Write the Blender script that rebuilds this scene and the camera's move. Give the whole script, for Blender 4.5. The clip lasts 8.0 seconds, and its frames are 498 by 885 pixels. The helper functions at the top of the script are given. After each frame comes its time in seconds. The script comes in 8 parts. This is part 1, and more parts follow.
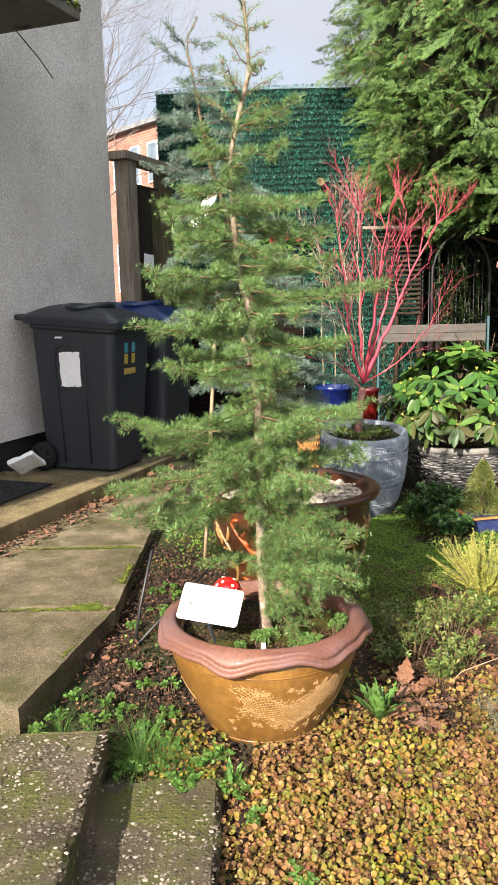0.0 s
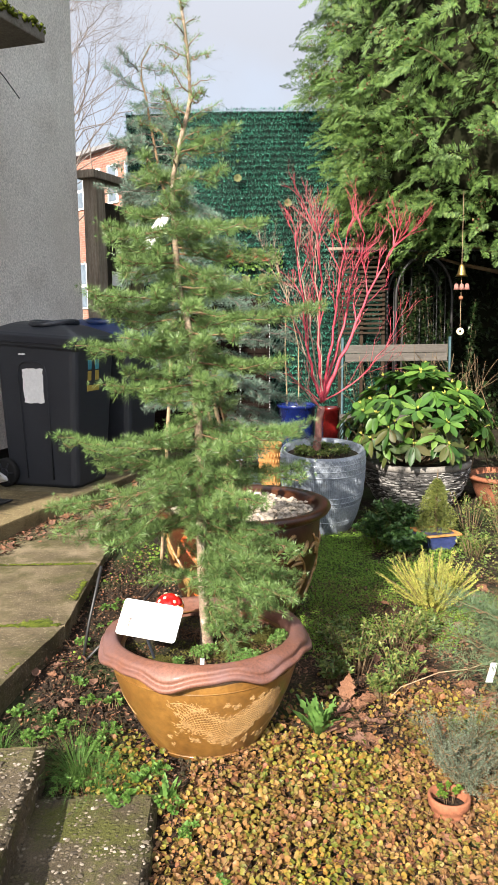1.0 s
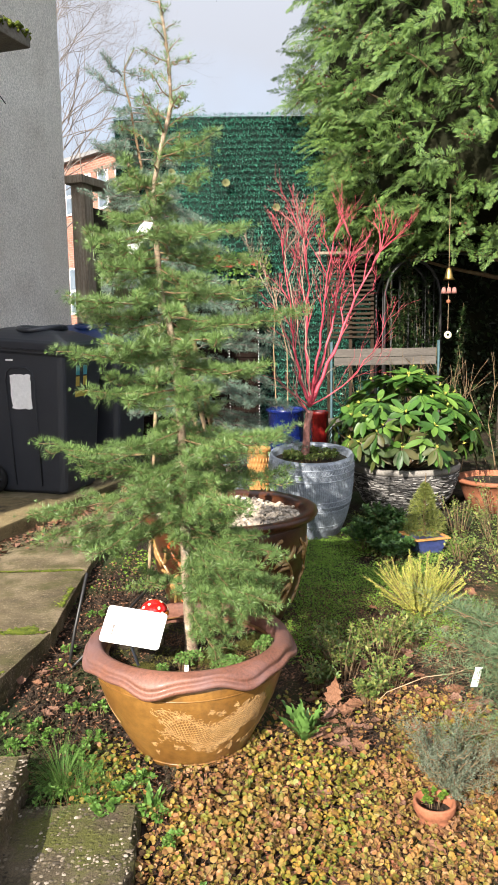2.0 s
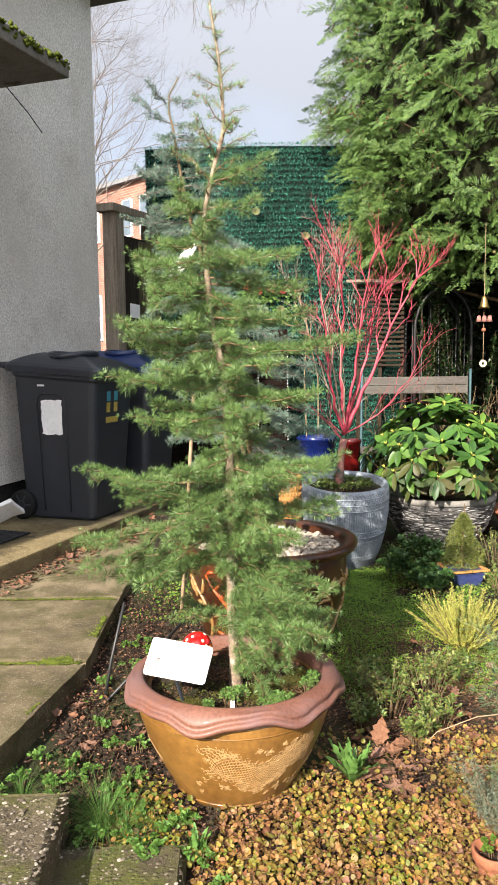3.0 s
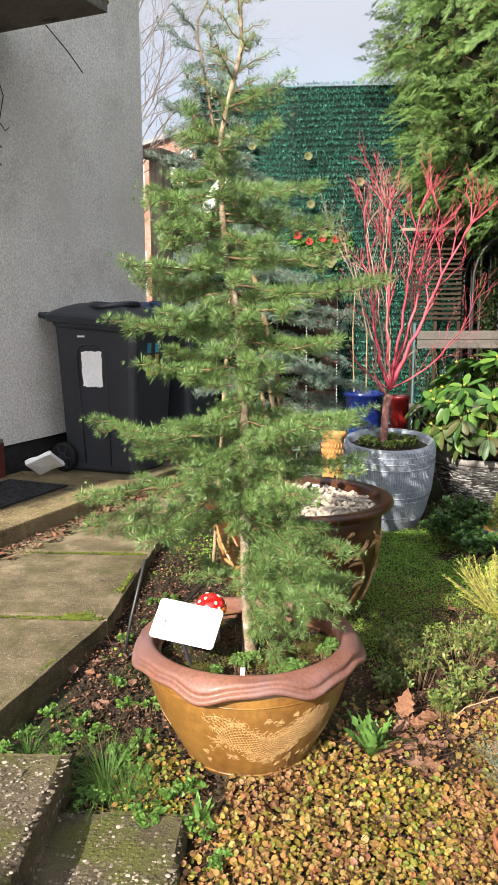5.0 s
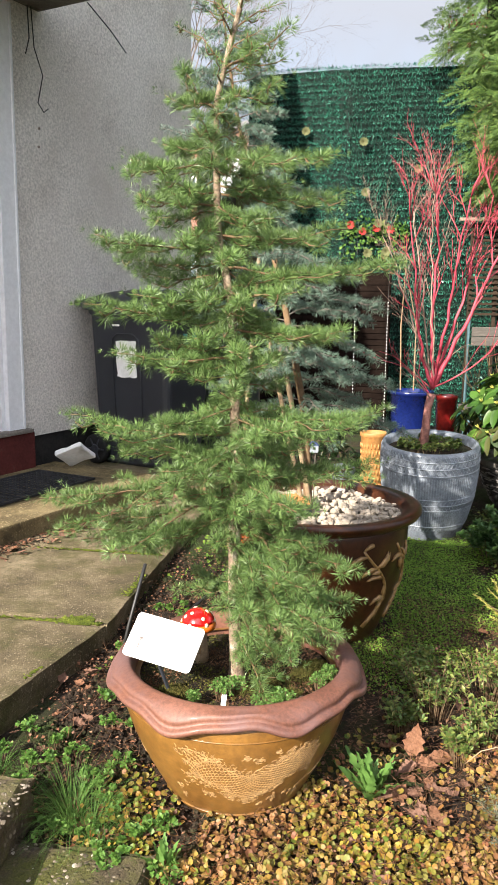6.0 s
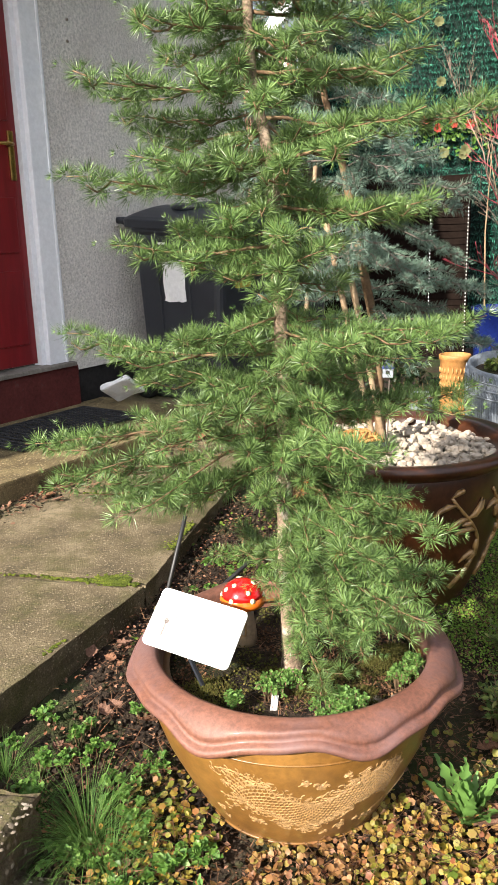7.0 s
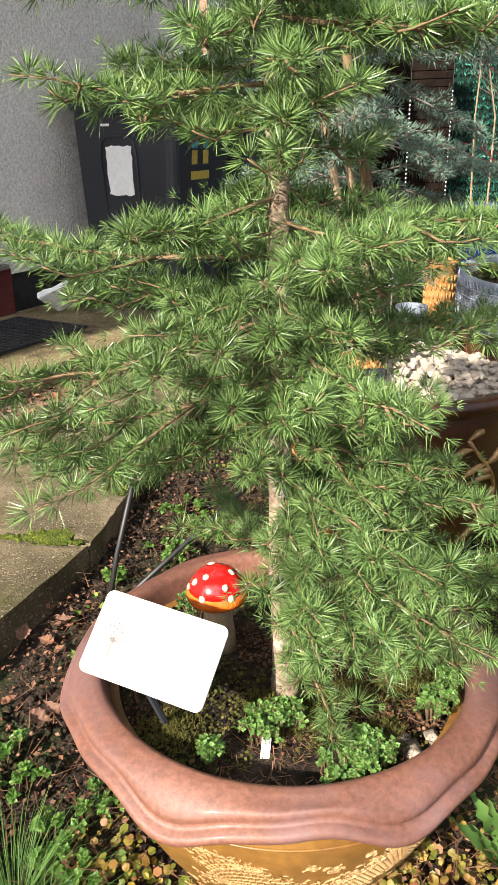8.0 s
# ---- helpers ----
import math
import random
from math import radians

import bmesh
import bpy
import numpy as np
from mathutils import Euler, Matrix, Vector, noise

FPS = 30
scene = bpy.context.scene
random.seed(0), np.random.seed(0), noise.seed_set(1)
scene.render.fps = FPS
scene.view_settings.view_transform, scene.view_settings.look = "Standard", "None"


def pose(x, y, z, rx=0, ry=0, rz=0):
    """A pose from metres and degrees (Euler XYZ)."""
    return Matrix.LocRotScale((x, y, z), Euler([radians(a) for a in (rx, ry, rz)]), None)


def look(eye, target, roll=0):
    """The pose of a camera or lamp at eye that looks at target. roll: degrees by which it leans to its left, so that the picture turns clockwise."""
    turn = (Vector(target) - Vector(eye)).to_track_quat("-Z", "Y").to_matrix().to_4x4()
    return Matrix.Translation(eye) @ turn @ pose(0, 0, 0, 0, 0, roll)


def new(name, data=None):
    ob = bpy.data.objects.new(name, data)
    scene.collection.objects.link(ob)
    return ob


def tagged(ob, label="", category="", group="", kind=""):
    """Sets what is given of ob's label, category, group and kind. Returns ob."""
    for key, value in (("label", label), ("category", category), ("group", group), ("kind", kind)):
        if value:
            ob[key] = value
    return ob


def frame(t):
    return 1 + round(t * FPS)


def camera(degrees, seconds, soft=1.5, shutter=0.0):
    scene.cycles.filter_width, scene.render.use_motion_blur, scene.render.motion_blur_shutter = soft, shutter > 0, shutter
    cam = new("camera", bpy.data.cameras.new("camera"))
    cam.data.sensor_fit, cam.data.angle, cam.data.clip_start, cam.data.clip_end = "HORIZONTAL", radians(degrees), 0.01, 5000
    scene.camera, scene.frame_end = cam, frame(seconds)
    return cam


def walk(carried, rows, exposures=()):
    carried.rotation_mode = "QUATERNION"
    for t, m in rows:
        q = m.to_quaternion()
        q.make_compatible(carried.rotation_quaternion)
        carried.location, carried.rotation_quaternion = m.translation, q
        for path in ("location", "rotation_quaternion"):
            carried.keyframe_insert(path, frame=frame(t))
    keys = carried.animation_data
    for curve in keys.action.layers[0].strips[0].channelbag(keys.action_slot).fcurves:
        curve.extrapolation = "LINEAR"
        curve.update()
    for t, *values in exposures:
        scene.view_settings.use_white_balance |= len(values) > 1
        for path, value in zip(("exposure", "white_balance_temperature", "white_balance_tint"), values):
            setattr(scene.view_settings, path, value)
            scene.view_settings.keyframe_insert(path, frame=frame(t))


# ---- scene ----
cam = camera(35.1, 8.0, soft=0.45)
PATH = [
    (0, (0.032, 0.029, 1.379), (0.011, 2.0, 1.036), -1.3),
    (0.5, (0.056, 0.022, 1.38), (0.07, 1.998, 1.076), -0.5),
    (1, (0.152, -0.013, 1.387), (0.185, 1.963, 1.086), -0.7),
    (1.2, (0.192, -0.028, 1.384), (0.236, 1.948, 1.08), -0.9),
    (2.3, (0.167, 0.009, 1.394), (0.218, 1.99, 1.125), -1.0),
    (2.5, (0.147, 0.018, 1.398), (0.188, 2.002, 1.153), -0.9),
    (3, (0.086, 0.053, 1.384), (0.094, 2.041, 1.163), -0.6),
    (3.5, (-0.007, 0.108, 1.312), (-0.021, 2.096, 1.099), 0.3),
    (4, (-0.056, 0.143, 1.335), (-0.045, 2.134, 1.147), 1.1),
    (4.5, (-0.006, 0.22, 1.328), (0.002, 2.198, 1.03), 0.8),
    (4.7, (0.08, 0.216, 1.335), (0.037, 2.189, 1.01), 0.1),
    (5.8, (0.393, 0.383, 1.367), (0.084, 2.331, 1.035), 0.8),
    (6, (0.38, 0.48, 1.328), (0.07, 2.426, 0.985), 0.7),
    (6.5, (0.301, 0.788, 1.244), (-0.025, 2.718, 0.833), -0.3),
    (7, (0.332, 0.981, 1.221), (-0.144, 2.856, 0.711), -1.7),
    (7.5, (0.307, 1.177, 1.207), (-0.214, 3.006, 0.586), -0.4),
    (8, (0.181, 1.432, 1.15), (-0.166, 3.258, 0.413), -0.8),
]
walk(cam, [(t, look(eye, target, roll)) for t, eye, target, roll in PATH])

# ---- sky, sun, exposure ----
SUN_H = Vector((-0.45, -0.893, 0)).normalized()
SUN_EL = radians(30)
world = bpy.data.worlds.new("sky")
scene.world = world
world.use_nodes = True
wn = world.node_tree
sky = wn.nodes.new("ShaderNodeTexSky")
sky.sky_type = 'NISHITA'
sky.sun_disc = False
sky.sun_elevation = SUN_EL
sky.sun_rotation = math.atan2(SUN_H.x, SUN_H.y)
sky.air_density, sky.dust_density, sky.ozone_density = 1.0, 2.0, 1.0
# thin bright winter cloud over most of the sky
cl = wn.nodes.new("ShaderNodeTexNoise")
cl.inputs["Scale"].default_value, cl.inputs["Detail"].default_value, cl.inputs["Roughness"].default_value = 1.6, 5.0, 0.55
cr = wn.nodes.new("ShaderNodeValToRGB")
cr.color_ramp.elements[0].position, cr.color_ramp.elements[0].color = 0.28, (0.55, 0.55, 0.55, 1)
cr.color_ramp.elements[1].position, cr.color_ramp.elements[1].color = 0.62, (0.95, 0.95, 0.95, 1)
wn.links.new(cl.outputs[0], cr.inputs[0])
cm = wn.nodes.new("ShaderNodeMix")
cm.data_type = 'RGBA'
# an overcast layer is brighter overhead than near the horizon
ct = wn.nodes.new("ShaderNodeTexCoord")
cs = wn.nodes.new("ShaderNodeSeparateXYZ")
ca = wn.nodes.new("ShaderNodeMath")
ca.operation = 'MULTIPLY_ADD'
ca.use_clamp = False
ca.inputs[1].default_value, ca.inputs[2].default_value = 1.3, 0.9
cv = wn.nodes.new("ShaderNodeVectorMath")
cv.operation = 'SCALE'
cv.inputs[0].default_value = (1.42, 1.45, 1.58)
wn.links.new(ct.outputs["Generated"], cs.inputs[0])
wn.links.new(cs.outputs[2], ca.inputs[0])
# thin cloud glows round the sun
cd = wn.nodes.new("ShaderNodeVectorMath")
cd.operation = 'DOT_PRODUCT'
cd.inputs[1].default_value = SUN_H * math.cos(SUN_EL) + Vector((0, 0, math.sin(SUN_EL)))
cx = wn.nodes.new("ShaderNodeMath")
cx.operation = 'MAXIMUM'
cx.inputs[1].default_value = 0.0
cp = wn.nodes.new("ShaderNodeMath")
cp.operation = 'POWER'
cp.inputs[1].default_value = 1.5
cg = wn.nodes.new("ShaderNodeMath")
cg.operation = 'MULTIPLY_ADD'
cg.inputs[1].default_value = 3.3
wn.links.new(ct.outputs["Generated"], cd.inputs[0])
wn.links.new(cd.outputs["Value"], cx.inputs[0])
wn.links.new(cx.outputs[0], cp.inputs[0])
wn.links.new(cp.outputs[0], cg.inputs[0])
wn.links.new(ca.outputs[0], cg.inputs[2])
wn.links.new(cg.outputs[0], cv.inputs["Scale"])
wn.links.new(cv.outputs[0], cm.inputs[7])
wn.links.new(cr.outputs[0], cm.inputs[0])
wn.links.new(sky.outputs[0], cm.inputs[6])
wn.links.new(cm.outputs[2], wn.nodes["Background"].inputs[0])
wn.nodes["Background"].inputs[1].default_value = 0.127
sun = new("sun", bpy.data.lights.new("sun", 'SUN'))
sun.data.energy, sun.data.angle, sun.data.color = 5.0, radians(0.6), (1.0, 0.915, 0.815)
sun.matrix_world = look((0, 0, 0), -(SUN_H * math.cos(SUN_EL) + Vector((0, 0, math.sin(SUN_EL)))))
scene.view_settings.exposure = 1.61


# ---- materials ----
def nodes_of(name):
    m = bpy.data.materials.new(name)
    m.use_nodes = True
    t = m.node_tree
    return m, t, t.nodes["Principled BSDF"]


def ramp(t, stops):
    r = t.nodes.new("ShaderNodeValToRGB")
    e = r.color_ramp.elements
    while len(e) < len(stops):
        e.new(0.5)
    for k, (p, c) in zip(e, stops):
        k.position, k.color = p, (*c, 1)
    return r


def tex(t, kind, scale, detail=6.0, rough=0.6, stretch=(1, 1, 1)):
    co = t.nodes.new("ShaderNodeTexCoord")
    mp = t.nodes.new("ShaderNodeMapping")
    mp.inputs["Scale"].default_value = stretch
    n = t.nodes.new(kind)
    n.inputs["Scale"].default_value = scale
    if kind == "ShaderNodeTexNoise":
        n.inputs["Detail"].default_value, n.inputs["Roughness"].default_value = detail, rough
    t.links.new(co.outputs["Object"], mp.inputs[0])
    t.links.new(mp.outputs[0], n.inputs["Vector"])
    return n


def mixc(t, f, a, b, mode='MIX'):
    m = t.nodes.new("ShaderNodeMix")
    m.data_type, m.blend_type = 'RGBA', mode
    for sock, v in ((m.inputs[0], f), (m.inputs[6], a), (m.inputs[7], b)):
        if isinstance(v, (int, float)):
            sock.default_value = v
        elif isinstance(v, tuple):
            sock.default_value = (*v, 1)
        else:
            t.links.new(v, sock)
    return m.outputs[2]


def bump(t, bs, height, strength, dist=0.01):
    b = t.nodes.new("ShaderNodeBump")
    b.inputs["Strength"].default_value, b.inputs["Distance"].default_value = strength, dist
    t.links.new(height, b.inputs["Height"])
    t.links.new(b.outputs[0], bs.inputs["Normal"])
    return b


def surface(name, cols, scale=8.0, fine=60.0, rough=0.7, bmp=0.4, dist=0.004, metal=0.0, stretch=(1, 1, 1), vary=0.25,
            patch=None, patch_scale=3.0, patch_at=(0.52, 0.62), coat=0.0, spec=0.5):
    """Two scales of colour change, a fine relief, and if wanted a patchy second colour (moss, stain)."""
    m, t, bs = nodes_of(name)
    a = tex(t, "ShaderNodeTexNoise", scale, 5, 0.6, stretch)
    r = ramp(t, [(0.3 + 0.4 * i / max(1, len(cols) - 1), c) for i, c in enumerate(cols)])
    t.links.new(a.outputs[0], r.inputs[0])
    f = tex(t, "ShaderNodeTexNoise", fine, 4, 0.7, stretch)
    g = ramp(t, [(0.36, (1 - vary,) * 3), (0.64, (1 + vary * 0.45,) * 3)])
    t.links.new(f.outputs[0], g.inputs[0])
    c = mixc(t, 1.0, r.outputs[0], g.outputs[0], 'MULTIPLY')
    if patch:
        p = tex(t, "ShaderNodeTexNoise", patch_scale, 7, 0.65)
        k = ramp(t, [(patch_at[0], (0, 0, 0)), (patch_at[1], (1, 1, 1))])
        t.links.new(p.outputs[0], k.inputs[0])
        c = mixc(t, k.outputs[0], c, patch)
    t.links.new(c, bs.inputs["Base Color"])
    bs.inputs["Roughness"].default_value, bs.inputs["Metallic"].default_value = rough, metal
    bs.inputs["Coat Weight"].default_value, bs.inputs["Specular IOR Level"].default_value = coat, spec if rough < 0.65 else spec * 0.45
    bs.inputs["Coat Roughness"].default_value = 0.12
    if bmp:
        bump(t, bs, f.outputs[0], bmp, dist)
    return m


def leafy(name, cols, rough=0.5, through_light=0.25, spec=0.4, patch=None, patch_scale=3.0, patch_at=(0.45, 0.65)):
    """Leaves: a colour for every piece, and some light let through."""
    m, t, bs = nodes_of(name)
    geo = t.nodes.new("ShaderNodeNewGeometry")
    r = ramp(t, [(i / max(1, len(cols) - 1), c) for i, c in enumerate(cols)])
    t.links.new(geo.outputs["Random Per Island"], r.inputs[0])
    n = tex(t, "ShaderNodeTexNoise", 5.0, 3, 0.6)
    g = ramp(t, [(0.3, (0.7, 0.7, 0.7)), (0.7, (1.2, 1.2, 1.2))])
    t.links.new(n.outputs[0], g.inputs[0])
    c = r.outputs[0]
    if patch:
        p = tex(t, "ShaderNodeTexNoise", patch_scale, 5, 0.7)
        k = ramp(t, [(patch_at[0], (0, 0, 0)), (patch_at[1], (0.85, 0.85, 0.85))])
        t.links.new(p.outputs[0], k.inputs[0])
        r2 = ramp(t, [(i / max(1, len(patch) - 1), q) for i, q in enumerate(patch)])
        t.links.new(geo.outputs["Random Per Island"], r2.inputs[0])
        c = mixc(t, k.outputs[0], c, r2.outputs[0])
    c = mixc(t, 1.0, c, g.outputs[0], 'MULTIPLY')
    t.links.new(c, bs.inputs["Base Color"])
    bs.inputs["Roughness"].default_value, bs.inputs["Specular IOR Level"].default_value = rough, spec
    tr = t.nodes.new("ShaderNodeBsdfTranslucent")
    t.links.new(c, tr.inputs[0])
    mx = t.nodes.new("ShaderNodeMixShader")
    mx.inputs[0].default_value = through_light
    t.links.new(bs.outputs[0], mx.inputs[1])
    t.links.new(tr.outputs[0], mx.inputs[2])
    t.links.new(mx.outputs[0], t.nodes["Material Output"].inputs[0])
    return m


def pebbly(name, ground, stones, scale, moss, moss_at, relief=0.01):
    """Concrete with small stones showing in it, a colour for each stone, and moss in patches."""
    m, t, bs = nodes_of(name)
    v = tex(t, "ShaderNodeTexVoronoi", scale)
    v.inputs["Randomness"].default_value = 1.0
    big = tex(t, "ShaderNodeTexNoise", 3.0, 6, 0.65)
    gr = ramp(t, [(0.35 + 0.3 * i / (len(ground) - 1), c) for i, c in enumerate(ground)])
    t.links.new(big.outputs[0], gr.inputs[0])
    fine = tex(t, "ShaderNodeTexNoise", 260, 4, 0.75)
    fr = ramp(t, [(0.36, (0.5, 0.5, 0.5)), (0.64, (1.3, 1.3, 1.3))])
    t.links.new(fine.outputs[0], fr.inputs[0])
    base = mixc(t, 1.0, gr.outputs[0], fr.outputs[0], 'MULTIPLY')
    sp = t.nodes.new("ShaderNodeSeparateColor")
    t.links.new(v.outputs["Color"], sp.inputs[0])
    sr = ramp(t, [(i / (len(stones) - 1), c) for i, c in enumerate(stones)])
    t.links.new(sp.outputs[0], sr.inputs[0])
    edge = ramp(t, [(0.28, (1, 1, 1)), (0.5, (0, 0, 0))])
    t.links.new(v.outputs["Distance"], edge.inputs[0])
    some = ramp(t, [(0.4, (0, 0, 0)), (0.45, (1, 1, 1))])
    t.links.new(sp.outputs[1], some.inputs[0])
    k = mixc(t, 1.0, edge.outputs[0], some.outputs[0], 'MULTIPLY')
    c = mixc(t, k, base, sr.outputs[0])
    p = tex(t, "ShaderNodeTexNoise", 5.0, 8, 0.72)
    mk = ramp(t, [(moss_at[0], (0, 0, 0)), (moss_at[1], (0.9, 0.9, 0.9))])
    t.links.new(p.outputs[0], mk.inputs[0])
    c = mixc(t, mk.outputs[0], c, mixc(t, 1.0, moss, fr.outputs[0], 'MULTIPLY'))
    t.links.new(c, bs.inputs["Base Color"])
    bs.inputs["Roughness"].default_value, bs.inputs["Specular IOR Level"].default_value = 0.9, 0.3
    h = mixc(t, 0.5, k, fine.outputs[0])
    bump(t, bs, h, 0.8, relief * 0.6)
    return m


M = {}
M["soil"] = surface("dark_soil", [(0.012, 0.0085, 0.006), (0.03, 0.02, 0.013), (0.06, 0.042, 0.027)], 14, 90, 0.95, 0.9, 0.015, vary=0.5,
                    patch=(0.0296, 0.0444, 0.0111), patch_scale=2.2, patch_at=(0.5, 0.62))
M["render"] = surface("rough_grey_render", [(0.66, 0.615, 0.56), (0.78, 0.74, 0.685), (0.85, 0.815, 0.765)], 2.2, 62, 0.95, 0.9, 0.02, vary=0.3,
                      patch=(0.56, 0.51, 0.45), patch_scale=1.1, patch_at=(0.5, 0.74))
M["slab"] = pebbly("weathered_paving", [(0.05, 0.039, 0.02), (0.135, 0.106, 0.06), (0.24, 0.19, 0.118)], [(0.05, 0.038, 0.02), (0.12, 0.094, 0.055), (0.21, 0.168, 0.104), (0.31, 0.255, 0.17)], 150, (0.062, 0.06, 0.016), (0.47, 0.64), 0.01)
M["step"] = pebbly("pebbly_concrete", [(0.1, 0.074, 0.034), (0.17, 0.13, 0.062), (0.23, 0.178, 0.09)], [(0.07, 0.05, 0.025), (0.16, 0.12, 0.06), (0.29, 0.225, 0.12), (0.42, 0.34, 0.2)], 95, (0.045, 0.033, 0.016), (0.5, 0.66), 0.01)
M["aggregate"] = pebbly("exposed_aggregate", [(0.036, 0.027, 0.015), (0.07, 0.054, 0.032), (0.115, 0.09, 0.056)], [(0.032, 0.025, 0.015), (0.066, 0.051, 0.031), (0.118, 0.094, 0.061), (0.26, 0.22, 0.165)], 75, (0.068, 0.072, 0.013), (0.46, 0.6), 0.012)
M["plinth"] = surface("black_bitumen_paint", [(0.01, 0.01, 0.01), (0.03, 0.028, 0.026)], 6, 40, 0.75, 0.6, 0.006)
M["redpaint"] = surface("dark_red_door_paint", [(0.153, 0.0072, 0.0108), (0.198, 0.0108, 0.0144)], 2, 30, 0.35, 0.15, 0.002, stretch=(1, 1, 0.12), vary=0.2)
M["sillred"] = surface("worn_red_sill_paint", [(0.0666, 0.0148, 0.0133), (0.111, 0.0259, 0.0222)], 5, 50, 0.7, 0.4, 0.004, patch=(0.0888, 0.074, 0.0629), patch_scale=5, patch_at=(0.58, 0.7))
M["white"] = surface("white_painted_frame", [(0.72, 0.74, 0.77), (0.8, 0.8, 0.82)], 3, 30, 0.4, 0.1, 0.002, vary=0.08)
M["brass"] = surface("worn_brass", [(0.4, 0.24, 0.07), (0.55, 0.36, 0.12)], 20, 90, 0.3, 0.2, 0.001, metal=1.0)
M["concrete"] = surface("stained_concrete", [(0.1406, 0.1258, 0.1073), (0.222, 0.2035, 0.1776)], 4, 60, 0.9, 0.5, 0.005, patch=(0.0666, 0.0518, 0.037), patch_scale=5, patch_at=(0.6, 0.68))
M["moss"] = surface("moss", [(0.06, 0.085, 0.01), (0.14, 0.18, 0.02), (0.22, 0.26, 0.03)], 30, 200, 1.0, 1.0, 0.02, vary=0.5)
M["bin"] = surface("charcoal_plastic", [(0.0163, 0.0189, 0.0252), (0.0226, 0.0258, 0.0333)], 4, 220, 0.55, 0.25, 0.0015, vary=0.15)
M["binlid"] = surface("charcoal_lid_plastic", [(0.0207, 0.0237, 0.0311), (0.0266, 0.0303, 0.0385)], 4, 220, 0.36, 0.2, 0.0015, vary=0.15)
M["bluelid"] = surface("navy_lid_plastic", [(0.0089, 0.0222, 0.0814), (0.0118, 0.0281, 0.1036)], 4, 220, 0.33, 0.15, 0.001, vary=0.15)
M["rubber"] = surface("black_rubber", [(0.0089, 0.0089, 0.0089), (0.0148, 0.0148, 0.0148)], 8, 80, 0.7, 0.3, 0.002)
M["paper"] = surface("white_paper", [(0.74, 0.74, 0.74), (0.82, 0.82, 0.82)], 5, 40, 0.6, 0.1, 0.002, vary=0.08)
M["wood"] = surface("weathered_wood", [(0.1258, 0.0999, 0.074), (0.222, 0.185, 0.1406), (0.296, 0.2516, 0.1998)], 6, 70, 0.85, 0.5, 0.004, stretch=(6, 6, 0.5), vary=0.4)
M["shadewood"] = surface("shade_dark_gate_wood", [(0.0148, 0.0118, 0.0089), (0.037, 0.0296, 0.0207)], 6, 60, 0.8, 0.5, 0.004, stretch=(6, 6, 0.4), vary=0.4)
M["mosswood"] = surface("mossy_timber", [(0.045, 0.036, 0.022), (0.09, 0.075, 0.045), (0.15, 0.125, 0.08)], 6, 60, 0.85, 0.5, 0.004, stretch=(6, 6, 0.4), vary=0.4, patch=(0.06, 0.07, 0.02), patch_scale=3, patch_at=(0.5, 0.65))
M["cane"] = surface("bamboo_cane", [(0.222, 0.148, 0.0814), (0.3108, 0.2294, 0.1406)], 12, 60, 0.6, 0.2, 0.002, vary=0.3)
M["ochre"] = surface("ochre_glazed_clay", [(0.1258, 0.0555, 0.0118), (0.1776, 0.0851, 0.0192), (0.222, 0.111, 0.0266)], 5, 45, 0.38, 0.2, 0.002, vary=0.25, coat=0.25,
                     patch=(0.111, 0.0555, 0.0185), patch_scale=4, patch_at=(0.55, 0.75))
M["ochreline"] = surface("scratched_pale_clay", [(0.296, 0.1702, 0.0592), (0.37, 0.2294, 0.0962)], 30, 90, 0.6, 0.2, 0.001, vary=0.3)
M["rim"] = surface("red_brown_clay_rim", [(0.1, 0.04, 0.027), (0.145, 0.06, 0.038), (0.185, 0.078, 0.048)], 5, 110, 0.58, 0.4, 0.002, vary=0.3, coat=0.04, patch=(0.13, 0.075, 0.072), patch_scale=3.2, patch_at=(0.46, 0.66))
M["brownglaze"] = surface("dark_brown_glaze", [(0.0185, 0.0059, 0.003), (0.0444, 0.0148, 0.0059), (0.074, 0.0259, 0.0089)], 4, 50, 0.3, 0.15, 0.002, vary=0.3, coat=0.22, spec=0.3)
M["gold"] = surface("tan_relief_glaze", [(0.222, 0.1184, 0.037), (0.3108, 0.185, 0.0666)], 12, 60, 0.4, 0.3, 0.002, vary=0.3, coat=0.3)
M["orangeglaze"] = surface("orange_red_glaze", [(0.296, 0.0444, 0.0111), (0.37, 0.0888, 0.0148)], 12, 60, 0.4, 0.3, 0.002, vary=0.3, coat=0.3)
M["palegrey"] = surface("pale_blue_grey_ridges", [(0.2, 0.225, 0.255), (0.28, 0.31, 0.345)], 6, 60, 0.4, 0.2, 0.002, vary=0.25, coat=0.15)
M["bluegrey"] = surface("blue_grey_glaze", [(0.12, 0.14, 0.17), (0.18, 0.205, 0.24), (0.25, 0.275, 0.305)], 6, 60, 0.4, 0.2, 0.002, vary=0.3, coat=0.2)
M["slate"] = surface("layered_grey_stone", [(0.0259, 0.0244, 0.0237), (0.074, 0.0703, 0.0666), (0.1628, 0.1554, 0.148)], 9, 50, 0.85, 0.8, 0.008, stretch=(1, 1, 5), vary=0.5)
M["slaterim"] = surface("pale_stone_rim", [(0.148, 0.1369, 0.1221), (0.222, 0.2072, 0.185)], 9, 70, 0.8, 0.4, 0.003)
M["blueglaze"] = surface("cobalt_glaze", [(0.0044, 0.0089, 0.0666), (0.0089, 0.0207, 0.1184)], 5, 50, 0.2, 0.1, 0.001, coat=0.6)
